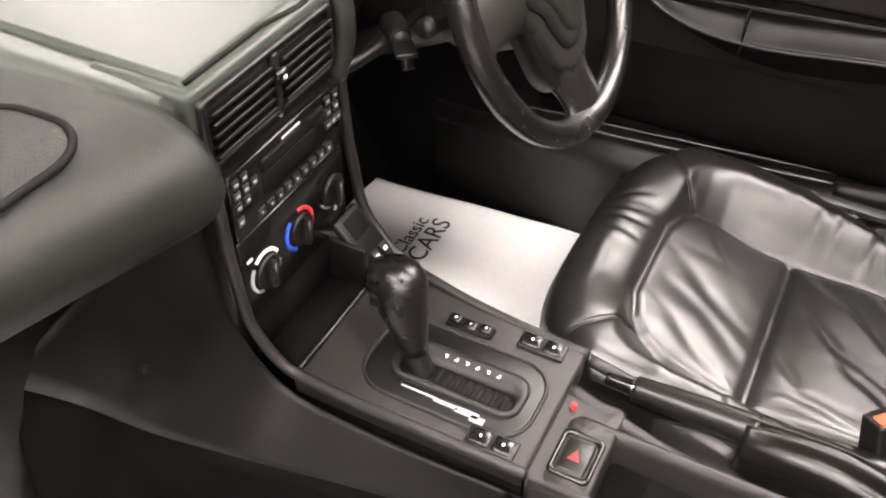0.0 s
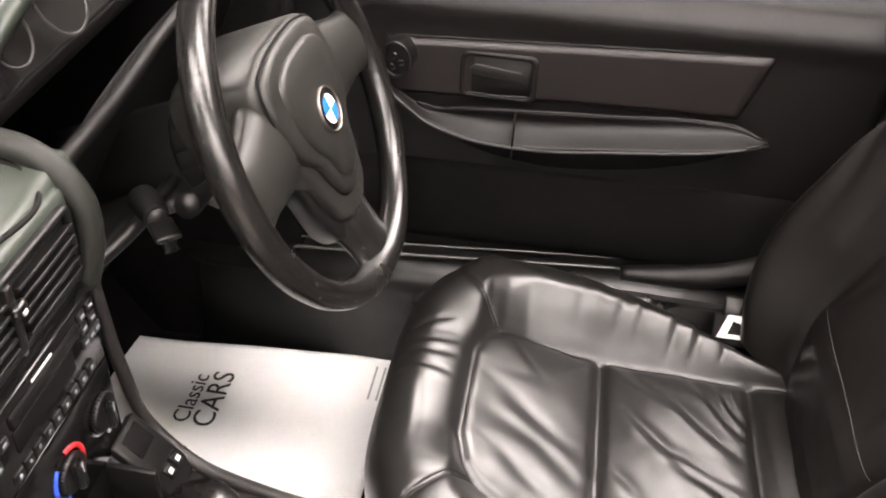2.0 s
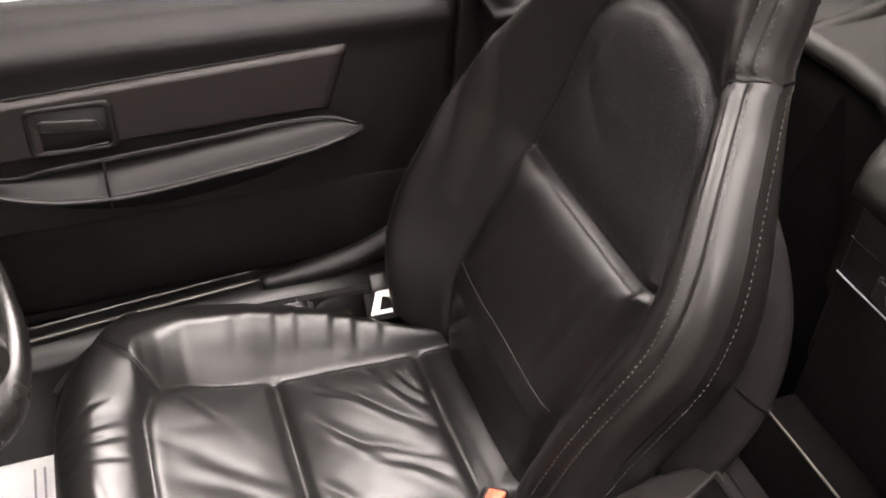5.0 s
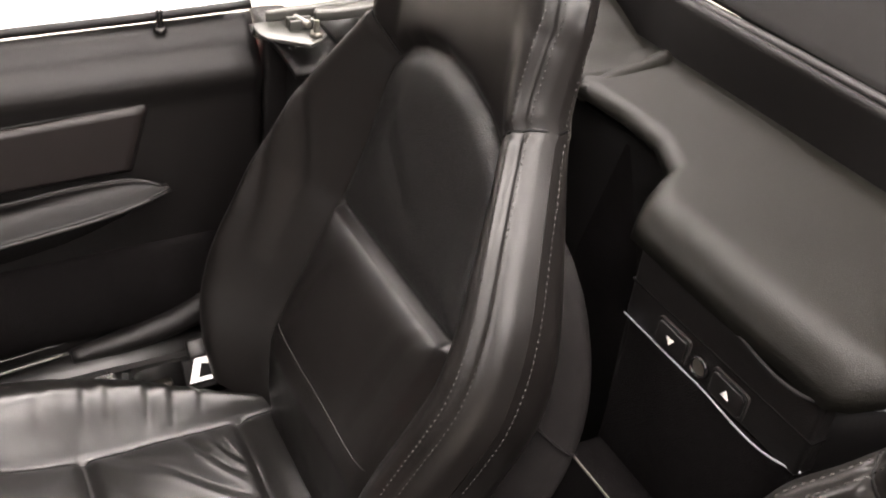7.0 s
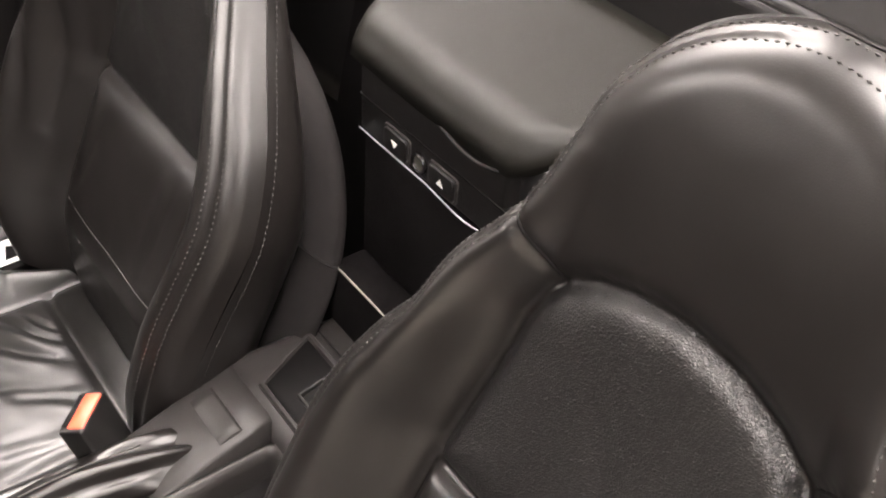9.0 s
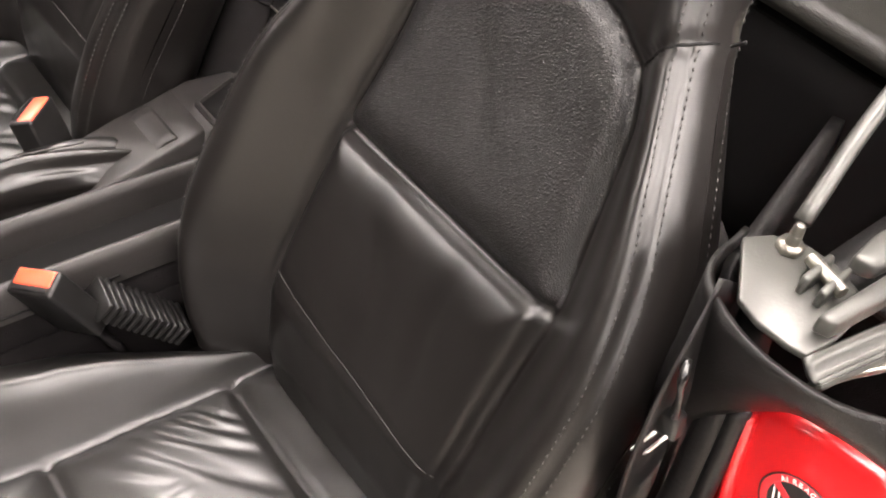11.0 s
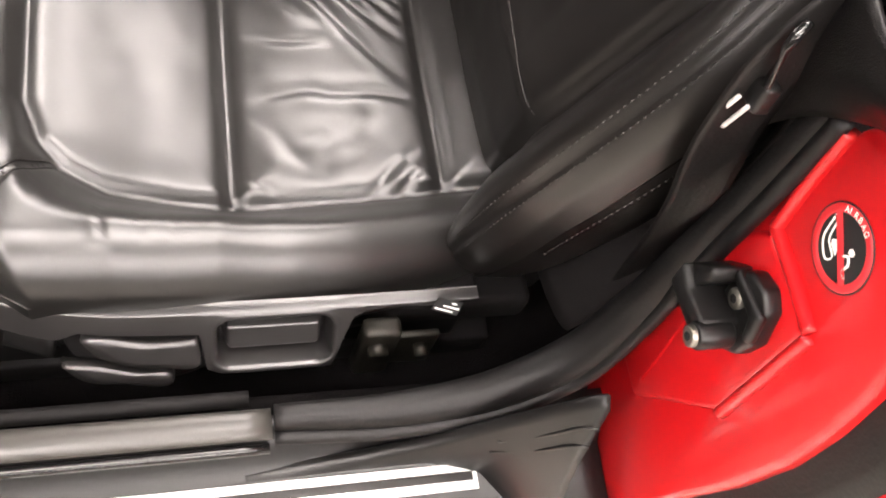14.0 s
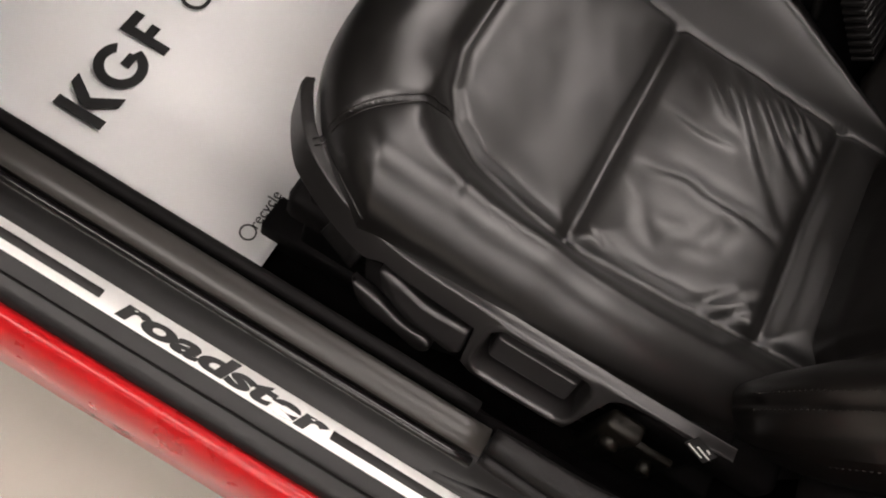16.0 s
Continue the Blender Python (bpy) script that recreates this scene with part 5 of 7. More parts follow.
# ---- steering wheel ----
def steering():
    w = thing("steering_wheel", (0.345, 0.635, 0.815), "black leather three-spoke steering wheel with round badge", "steering wheel")
    ax = Vector((-0.019, -0.914, 0.405)).normalized()
    yv = Vector((0, 0, 1)) - ax * ax.z
    yv.normalize()
    xv = yv.cross(ax)
    m = Matrix((xv, yv, ax)).transposed().to_4x4()
    m.translation = Vector((0.3394, 0.626, 0.816))
    R = 0.182
    pts = []
    for i in range(96):
        a = 2 * math.pi * i / 96
        pts.append(tuple(m @ Vector((R * math.cos(a), R * math.sin(a), 0.0))))
    vs, fs = [], []
    k = 16
    for i in range(96):
        a = 2 * math.pi * i / 96
        bulge = 0.0148 + 0.0022 * math.exp(-(((math.degrees(a) - 252) / 14) ** 2)) + 0.0022 * math.exp(-(((math.degrees(a) - 282) / 14) ** 2))
        for j in range(k):
            g = 2 * math.pi * j / k
            rr = R + bulge * math.cos(g)
            vs.append(m @ Vector((rr * math.cos(a), rr * math.sin(a), bulge * 1.12 * math.sin(g))))
    for i in range(96):
        for j in range(k):
            fs.append((i * k + j, ((i + 1) % 96) * k + j, ((i + 1) % 96) * k + (j + 1) % k, i * k + (j + 1) % k))
    mesh_part("rim", raw("rim", vs, fs), RIMLEATHER, w, "worn shiny black leather rim")
    def soft(pts, n=72):
        return [tuple(p) for p in spline(list(pts) + [pts[0]], n + 1)[:-1]]

    def pad(name, pts, h0, h1, r, material):
        """A cushioned pad: its outline drawn in as it rises, with a domed face."""
        o = soft(pts)
        cxx, cyy = sum(p[0] for p in o) / len(o), sum(p[1] for p in o) / len(o)
        secs = []
        for h, k in ((h0, 1.0), (h1 - r, 1.0), (h1 - 0.55 * r, 0.985), (h1 - 0.2 * r, 0.955), (h1, 0.90), (h1 + 0.0015, 0.6), (h1 + 0.002, 0.2)):
            secs.append([tuple(m @ Vector((cxx + (x - cxx) * k, cyy + (y - cyy) * k, h))) for x, y in o])
        return mesh_part(name, loft(secs), material, w)

    def mirrored(half):
        """A symmetric outline from its left half, top to bottom."""
        return half + [(-x, y) for x, y in reversed(half) if abs(x) > 1e-6]

    pad("hub_pad", mirrored([(0.0, 0.085), (-0.045, 0.081), (-0.074, 0.070), (-0.082, 0.050), (-0.080, 0.015), (-0.071, -0.014), (-0.050, -0.034), (-0.037, -0.062), (-0.022, -0.084), (0.0, -0.090)]), -0.012, 0.0125, 0.007, HUB)
    pad("pad_face", mirrored([(0.0, 0.070), (-0.036, 0.067), (-0.058, 0.056), (-0.062, 0.025), (-0.054, -0.010), (-0.034, -0.038), (-0.024, -0.062), (0.0, -0.074)]), 0.006, 0.018, 0.008, HUB)
    pad("hub_shell", mirrored([(0.0, 0.088), (-0.050, 0.085), (-0.082, 0.072), (-0.088, 0.040), (-0.084, 0.0), (-0.070, -0.040), (-0.030, -0.075), (0.0, -0.080)]), -0.085, 0.004, 0.012, HUB)
    pad("lower_trim", mirrored([(0.0, 0.0), (-0.066, -0.012), (-0.064, -0.040), (-0.054, -0.074), (-0.040, -0.102), (-0.018, -0.114), (0.0, -0.116)]), -0.030, 0.003, 0.006, HUB)
    pad("lower_trim", mirrored([(0.0, -0.02), (-0.066, -0.030), (-0.063, -0.070), (-0.052, -0.112), (-0.030, -0.134), (0.0, -0.140)]), -0.034, -0.007, 0.006, PLASTIC)

    rim_line = soft(mirrored([(0.0, 0.0855), (-0.045, 0.0815), (-0.0745, 0.0705), (-0.0825, 0.050), (-0.0805, 0.015), (-0.0715, -0.0145), (-0.0505, -0.0345), (-0.0375, -0.0625), (-0.0225, -0.0845), (0.0, -0.0905)]))
    mesh_part("pad_seam", tube([tuple(m @ Vector((x, y, 0.0055))) for x, y in rim_line], 0.0013, k=6, closed=True), DARK, w)

    def spoke(a, b, wa, wb, ta, tb):
        """A leather spoke flaring from the hub at a to the rim at b."""
        a, b = Vector(a), Vector(b)
        d = (b - a).normalized()
        sd = Vector((-d.y, d.x, 0))
        secs = []
        for k in np.linspace(0, 1, 14):
            c = a + (b - a) * float(k)
            wd = wa + (wb - wa) * k + 0.016 * max(0.0, k - 0.6) ** 2 * 6
            th = ta + (tb - ta) * k
            secs.append([tuple(m @ (c + sd * (wd * math.cos(2 * math.pi * i / 20)) + Vector((0, 0, th * math.sin(2 * math.pi * i / 20))))) for i in range(20)])
        mesh_part("spoke", loft(secs), HUB if wa > 0.051 else RIMLEATHER, w)

    spoke((-0.055, 0.014, -0.018), (-0.180, 0.002, -0.002), 0.056, 0.027, 0.026, 0.012)
    spoke((0.055, 0.014, -0.018), (0.180, 0.002, -0.002), 0.056, 0.027, 0.026, 0.012)
    spoke((0.0, -0.085, -0.024), (0.0, -0.180, -0.002), 0.050, 0.034, 0.018, 0.013)
    disc = lambda r: [(r * math.cos(2 * math.pi * i / 32), r * math.sin(2 * math.pi * i / 32)) for i in range(32)]
    bd = part("badge", prism(disc(0.0225), 0.012, 0.0215, 0.0008, m), GLOSSB, w, "round quartered badge")
    mesh_part("badge_ring", ring(disc(0.0232), disc(0.0215), 0.0195, 0.0228, m), STEEL, bd)
    for q in range(4):
        sec = [(0, 0.0)] + [(0.0148 * math.cos(radians(90 * q + 90 * i / 10)), 0.0148 * math.sin(radians(90 * q + 90 * i / 10))) for i in range(11)]
        part("badge_quarter", prism(sec, 0.0214, 0.0221, 0, m), BLUE if q % 2 else WHITE, bd, soft=False)
    part("back_cover", prism([(0.078 * math.cos(2 * math.pi * i / 24), 0.074 * math.sin(2 * math.pi * i / 24)) for i in range(24)], -0.12, -0.07, 0.01, m, 3), PLASTIC, w)
    s = thing("steering_column", (0.345, 0.75, 0.72), "black steering column shroud with ignition key and stalk", "steering column")
    secs = []
    for zz, r in ((-0.055, 0.050), (-0.08, 0.058), (-0.16, 0.062), (-0.30, 0.066)):
        secs.append([tuple(m @ Vector((r * math.cos(2 * math.pi * i / 24), r * 0.9 * math.sin(2 * math.pi * i / 24) - 0.006, zz))) for i in range(24)])
    mesh_part("shroud", loft(secs), PLASTIC, s)
    mesh_part("stalk", tube([tuple(m @ Vector((-0.05, -0.01, -0.08))), tuple(m @ Vector((-0.11, 0.0, -0.075))), tuple(m @ Vector((-0.155, 0.012, -0.068)))], 0.008, 20, 10, radii=[0.007, 0.008, 0.012]), PLASTIC, s)
    part("ignition_lock", cyl((0.235, 0.765, 0.765), (0.208, 0.738, 0.765), 0.015, 0.013, 20, 0.003), DARK, s)
    key = part("key", box(-0.003, 0.003, -0.012, 0.012, 0.0, 0.030, 0.002, 2, Matrix.Translation((0.203, 0.734, 0.764)) @ Matrix.Rotation(radians(-90), 4, "Y") @ Matrix.Rotation(radians(40), 4, "X")), PLASTIC, s, "black ignition key")
    part("lock_plate", cyl((0.209, 0.739, 0.765), (0.2065, 0.7365, 0.765), 0.009, n=16), GREYPL, s)
    mesh_part("key_fob", tube([(0.197, 0.726, 0.758), (0.192, 0.720, 0.740)], 0.008, 8, 10, flat=0.5), GLOSSB, key)


steering()


# ---- driver door ----
def door_x(y, z):
    """Depth of the door's inner face; it narrows towards the front."""
    base = 0.684 - 0.022 * (y - 0.10)
    x = base + 0.020 * float(smoothstep((z - 0.775) / 0.07)) - 0.012 * math.exp(-(((z - 0.80) / 0.022) ** 2))
    x += 0.010 * float(smoothstep((0.60 - z) / 0.12))
    return x


def driver_door():
    d = thing("door_1", (0.69, 0.3, 0.42), "closed black-trimmed car door with armrest and pull handle", "car door", kind="structure")
    ys, zs = np.linspace(-0.02, 0.80, 60), np.linspace(0.40, 0.852, 60)

    def face(y, z):
        k = float(smoothstep((z - 0.83) / 0.022))
        return (door_x(y, z) + 0.020 * k * k, y, z + 0.020 * max(0, (0.3 - y)) * k)

    mesh_part("inner_trim", sheet(face, ys, zs, -0.012), VINYL, d, "black grained vinyl door trim")
    part("outer_skin", prism([(0.745, -0.03), (0.735, 0.80), (0.785, 0.80), (0.80, -0.03)], 0.25, 0.80, 0.02, seg=3), RED, d, "red painted outer skin")
    mesh_part("window_seal", tube([(0.722, 0.80, 0.853), (0.728, 0.40, 0.856), (0.728, 0.10, 0.862), (0.724, -0.02, 0.868)], 0.006, 40, 8), RUBBER, d)
    mesh_part("window_trim", tube([(0.738, 0.80, 0.850), (0.744, 0.40, 0.854), (0.744, 0.10, 0.861), (0.740, -0.02, 0.867)], 0.006, 40, 8), SILVER, d)

    def panel(yl, zl):
        return (door_x(yl, zl) - 0.006, yl, zl)

    # raised insert panel, its outline slants at the rear
    def insert(u, v):
        z0 = ip(u, [0, 0.5, 1], [0.678, 0.675, 0.664])
        z1 = ip(u, [0, 1], [0.772, 0.748])
        y = 0.122 + 0.50 * u
        z = z0 + (z1 - z0) * v
        y += (1 - u) * (1 - v) * 0.030
        e = min(v, 1 - v, u * 5, (1 - u) * 5)
        return (door_x(y, z) - 0.009 * float(smoothstep(e / 0.09)) + 0.001, y, z)

    mesh_part("insert_panel", sheet(insert, np.linspace(0, 1, 50), np.linspace(0, 1, 24), -0.004), INSERT, d, "brownish-black leather insert")
    mesh_part("insert_edge", tube([insert(0, 0.98)] + [insert(u, 1.0) for u in (0.2, 0.5, 0.8, 1.0)], 0.0018, 40, 8), VINYL, d)
    # armrest with a scooped face
    top = [(0.655, 0.62, 0.690), (0.660, 0.56, 0.655), (0.655, 0.50, 0.664), (0.655, 0.44, 0.668), (0.658, 0.30, 0.676), (0.660, 0.20, 0.682), (0.655, 0.15, 0.681), (0.640, 0.118, 0.672)]
    low = [(0.650, 0.62, 0.684), (0.642, 0.56, 0.642), (0.636, 0.50, 0.627), (0.634, 0.44, 0.623), (0.630, 0.30, 0.638), (0.630, 0.20, 0.652), (0.632, 0.15, 0.662), (0.638, 0.116, 0.671)]
    T, L = spline(top, 60), spline(low, 60)

    def arm(u, v):
        i = int(round(u * 59))
        p = T[i] + (L[i] - T[i]) * v
        sc = 0.016 * math.sin(math.pi * v) * math.sin(math.pi * min(1, max(0, u))) ** 0.5
        return (p[0] + sc, p[1], p[2])

    ar = mesh_part("armrest", sheet(arm, np.linspace(0, 1, 60), np.linspace(0, 1, 14), 0.003), VINYL, d, "scooped armrest and pull")

    def under(u, v):
        i = int(round(u * 59))
        p = L[i]
        return (p[0] + (0.060 * v**0.8), p[1], p[2] - 0.075 * v**1.5 * math.sin(math.pi * (0.08 + 0.84 * u)) ** 0.6)

    mesh_part("armrest_underside", sheet(under, np.linspace(0, 1, 60), np.linspace(0, 1, 12), 0.003), VINYL, ar)
    mesh_part("armrest_edge", tube([tuple(p) for p in L[::4]] , 0.0036, 60, 8), PLASTIC, ar)
    mesh_part("armrest_top_edge", tube([tuple(p) for p in T[6::4]], 0.0024, 60, 8), VINYL, ar)
    part("armrest_joint", box(0.632, 0.650, 0.440, 0.4425, 0.606, 0.668, 0.0005), DARK, ar)
    # release handle in its bezel
    hm = Matrix.Translation((0.6755, 0, 0)) @ Matrix(((0, 0, -1, 0), (1, 0, 0, 0), (0, 1, 0, 0), (0, 0, 0, 1)))
    bz = mesh_part("handle_bezel", ring(rrect(0.418, 0.522, 0.672, 0.742, 0.012), rrect(0.427, 0.513, 0.681, 0.733, 0.009), -0.002, 0.0098, hm), VINYL, d)
    # nearly flush plate, coloured near-black as the shade of a deeper cup
    part("handle_cup_shade", prism(rrect(0.425, 0.515, 0.679, 0.735, 0.010), -0.002, 0.0084, 0, hm), DARK, bz)
    part("handle_lever", prism([(0.434, 0.702), (0.502, 0.708), (0.508, 0.718), (0.500, 0.724), (0.440, 0.718)], 0.0080, 0.0112, 0.0012, hm), PLASTIC, bz)
    mesh_part("bezel_ridge", tube([tuple(hm @ Vector(p)) for p in ((0.43, 0.684, 0.0098), (0.47, 0.681, 0.0102), (0.512, 0.682, 0.0098))], 0.0012, 12, 8), PLASTIC, bz)
    # mirror adjuster and its round housing
    mh = Matrix.Translation((0.650, 0.602, 0.726)) @ Matrix.Rotation(radians(-90), 4, "Y") @ Matrix.Rotation(radians(-10), 4, "X")
    disc = lambda r, sx=1.0: [(r * sx * math.cos(2 * math.pi * i / 28), r * math.sin(2 * math.pi * i / 28)) for i in range(28)]
    mk = part("mirror_switch", prism(disc(0.021, 1.25), -0.02, 0.002, 0.0015, mh), PLASTIC, d)
    mesh_part("switch_ring", ring(disc(0.021, 1.25), disc(0.017, 1.25), 0.001, 0.005, mh), PLASTIC, mk)
    for x, y in ((0.008, 0.0), (-0.008, 0.004), (0.0, -0.009)):
        part("switch_nub", prism([(x + 0.005 * math.cos(i), y + 0.005 * math.sin(i)) for i in np.linspace(0, 2 * math.pi, 12, endpoint=False)], 0.004, 0.010, 0.001, mh), GLOSSB, mk)
    # map pocket and lower carpet
    mesh_part("map_pocket", sheet(lambda y, v: (door_x(y, 0.5) - 0.022 * math.sin(math.pi * v) ** 0.5 * math.sin(math.pi * min(1, max(0, (y + 0.0) / 0.78))) ** 0.4, y, 0.425 + 0.14 * v), np.linspace(0.02, 0.76, 40), np.linspace(0, 1, 14), 0.004), CARPET, d, "black carpeted map pocket")
    lp = part("lock_pin", cyl((0.712, 0.097, 0.850), (0.712, 0.097, 0.876), 0.0042, 0.0048, 12, 0.001), GLOSSB, d, "black door lock pin")
    part("pin_collar", cyl((0.712, 0.097, 0.848), (0.712, 0.097, 0.8545), 0.009, 0.007, 16, 0.001), GLOSSB, lp)


driver_door()


# ---- sills ----
def driver_sill():
    s = thing("door_sill", (0.66, 0.3, 0.40), "black inner door sill with bright trim strip", "door sill", "door sills")
    mesh_part("sill_body", loft([[(0.60, y, 0.19), (0.615 - 0.0 * y, y, 0.36), (0.640 - dx, y, 0.402), (0.700 - dx, y, 0.405), (0.74, y, 0.38), (0.74, y, 0.19)] for y, dx in ((-0.10, 0.0), (0.26, 0.0), (0.58, 0.036), (0.90, 0.06))]), PLASTIC, s)
    for off, r, m_ in ((0.0, 0.0030, GREYMET), (0.014, 0.0020, GREYMET)):
        mesh_part("trim_strip", tube([(0.672 + off, 0.265, 0.416 + off * 0.6), (0.655 + off, 0.42, 0.416 + off * 0.6), (0.636 + off, 0.58, 0.416 + off * 0.6), (0.618 + off, 0.76, 0.416 + off * 0.6)], r, 30, 8, flat=0.6), m_, s, "bright metal trim strip")
    mesh_part("sill_cover", tube([(0.672, 0.262, 0.408), (0.676, 0.18, 0.414), (0.680, 0.10, 0.432), (0.684, 0.03, 0.470), (0.688, -0.03, 0.54), (0.690, -0.07, 0.64)], 0.022, 40, 12, flat=0.9, radii=[0.012, 0.020, 0.026, 0.028, 0.026, 0.024]), VINYL, s, "padded black vinyl sill end")
    mesh_part("door_seal", tube([(0.690, 0.80, 0.418), (0.700, 0.40, 0.420), (0.700, 0.15, 0.424), (0.700, 0.04, 0.46), (0.700, -0.02, 0.55), (0.700, -0.045, 0.70), (0.700, -0.05, 0.84)], 0.008, 60, 8), RUBBER, s)
    g = thing("belt_anchor", (0.585, 0.09, 0.40), "white-lined seat belt anchor plate beside the seat", "belt anchor")
    nz = Vector((-0.70, 0.20, 0.68)).normalized()
    nx = Vector((0.0, -1.0, 0.0)) + nz * nz.y
    nx.normalize()
    a = Matrix((nx, nz.cross(nx), nz)).transposed().to_4x4()
    a.translation = Vector((0.582, 0.103, 0.414))
    mesh_part("plate", ring([(-0.024, -0.020), (0.024, -0.020), (0.012, 0.012), (-0.006, 0.024)], [(-0.010, -0.014), (0.012, -0.014), (0.007, 0.002), (-0.003, 0.005)], 0.0, 0.004, a), WHITE, g, soft=False)
    part("backing", box(-0.03, 0.026, -0.03, 0.014, -0.014, -0.003, 0.003, 2, a), DARK, g)
    part("anchor_head", box(-0.018, 0.010, 0.012, 0.040, -0.012, 0.006, 0.004, 2, a), PLASTIC, g)
    mesh_part("webbing", tube([(0.595, 0.09, 0.41), (0.61, 0.04, 0.50), (0.63, -0.04, 0.66)], 0.022, 20, 8, flat=0.08, up=(1, 0, 0)), RUBBER, g)


driver_sill()


def passenger_sill():
    s = thing("door_sill", (-0.71, 0.3, 0.34), "black passenger door sill with silver scripted strip", "door sill", "door sills")
    ys = np.linspace(-0.03, 1.0, 50)

    def z_top(y):
        return 0.352

    mesh_part("sill_trim", loft([[(-0.66, y, 0.22), (-0.672, y, 0.385), (-0.690, y, 0.385), (-0.697, y, z_top(y) + 0.016), (-0.704, y, z_top(y) + 0.012), (-0.712, y, z_top(y)), (-0.765, y, z_top(y) - 0.004), (-0.776, y, z_top(y) - 0.010), (-0.778, y, 0.30), (-0.76, y, 0.22)] for y in ys]), SILLPL, s, "satin black plastic sill cover")
    mesh_part("trim_groove", tube([(-0.758, y, z_top(y) + 0.0005) for y in np.linspace(0.12, 0.98, 30)], 0.0012, 40, 6), DARK, s)
    mesh_part("outer_sill", loft([[(-0.774, y, 0.20), (-0.776, y, 0.338), (-0.782, y, 0.342), (-0.790, y, 0.338), (-0.798, y, 0.322), (-0.803, y, 0.29), (-0.80, y, 0.20), (-0.78, y, 0.17)] for y in np.linspace(-0.05, 1.0, 30)]), RED, s, "glossy red painted sill")
    # scripted strip
    zt = z_top(0.4) - 0.0005
    st = part("script_strip", box(-0.7425, -0.7195, 0.088, 0.95, zt - 0.001, zt + 0.0010, 0.0004), SILVER, s, "satin silver strip with black script")
    for y0, y1 in ((0.592, 0.95), (0.092, 0.372)):
        part("strip_line", box(-0.7350, -0.7270, y0, y1, zt + 0.0010, zt + 0.0016, 0.0002), GREYPL, st)
    m = Matrix.Translation((-0.7385, 0.574, zt + 0.0012)) @ Matrix.Rotation(radians(-90), 4, "Z") @ Matrix(((1, 0.20, 0, 0), (0, 0.44, 0, 0), (0, 0, 1, 0), (0, 0, 0, 1)))
    writing("roadster", 0.024, m, INK, st, depth=0.0005, wide=0.194, fat=0.0011)
    # rubber seal along the sill and up the pillar, with the joint cover
    mesh_part("door_seal", tube([(-0.680, 0.262, 0.405), (-0.682, 0.16, 0.408), (-0.676, 0.08, 0.420), (-0.664, 0.02, 0.455), (-0.652, -0.01, 0.52), (-0.645, -0.022, 0.60), (-0.640, -0.030, 0.70), (-0.632, -0.036, 0.79), (-0.62, -0.05, 0.84)], 0.02, 80, 12, radii=[0.011, 0.014, 0.017, 0.019, 0.018, 0.016, 0.015, 0.014, 0.012]), RUBBER, s, "black rubber door seal")
    mesh_part("seal_lip", tube([(-0.694, 0.262, 0.398), (-0.698, 0.16, 0.400), (-0.694, 0.08, 0.412), (-0.682, 0.015, 0.45), (-0.668, -0.012, 0.52), (-0.660, -0.018, 0.60), (-0.655, -0.022, 0.70), (-0.648, -0.026, 0.78)], 0.007, 70, 8), RUBBER, s)
    mesh_part("seal_strip", tube([(-0.683, 0.264, 0.398), (-0.683, 0.50, 0.398), (-0.683, 0.75, 0.398), (-0.683, 1.0, 0.398)], 0.013, 30, 14, flat=0.5), STRIP, s, "satin grey sill strip")
    mesh_part("strip_gloss", tube([(-0.700, 0.266, 0.388), (-0.700, 0.5, 0.388), (-0.700, 1.0, 0.388)], 0.005, 30, 8), GLOSSB, s)
    mesh_part("kick_edge", tube([(-0.658, 1.0, 0.385), (-0.658, 0.7, 0.385), (-0.657, 0.45, 0.384), (-0.656, 0.28, 0.383)], 0.007, 30, 8), DARK, s)
    part("inner_carpet", box(-0.662, -0.645, -0.1, 1.0, 0.20, 0.355, 0.004), CARPET, s)
    secs = []
    for y, zt, xi in ((0.31, 0.349, -0.706), (0.26, 0.356, -0.704), (0.19, 0.372, -0.703), (0.13, 0.402, -0.703), (0.085, 0.448, -0.706), (0.055, 0.492, -0.711), (0.036, 0.526, -0.716), (0.030, 0.530, -0.718)):
        k, w = (zt - 0.3535) / 0.177, float(smoothstep((0.10 - y) / 0.05))
        secs.append([(xi, y, 0.30), (xi, y, zt - 0.004), (xi - 0.003, y, zt), (xi - 0.012, y, zt - 0.001 - 0.006 * k), (xi - 0.012 - (0.001 + 0.020 * w), y, 0.351 + 0.5 * w * (zt - 0.3535)), (xi - 0.014 - 0.042 * w, y, 0.350 + 0.12 * w * (zt - 0.3535)), (xi - 0.0145 - 0.045 * w, y, 0.338), (xi - 0.0145 - 0.045 * w, y, 0.30)])
    cap = mesh_part("rear_cap", loft(secs), SILLPL, s, "satin black moulded sill end")
    for k in (0.30, 0.62):
        mesh_part("cap_ridge", tube([(a[3][0] + (a[4][0] - a[3][0]) * k, a[3][1], a[3][2] + (a[4][2] - a[3][2]) * k) for a in secs[4:]], 0.0016, 20, 6), SILLPL, cap)


passenger_sill()


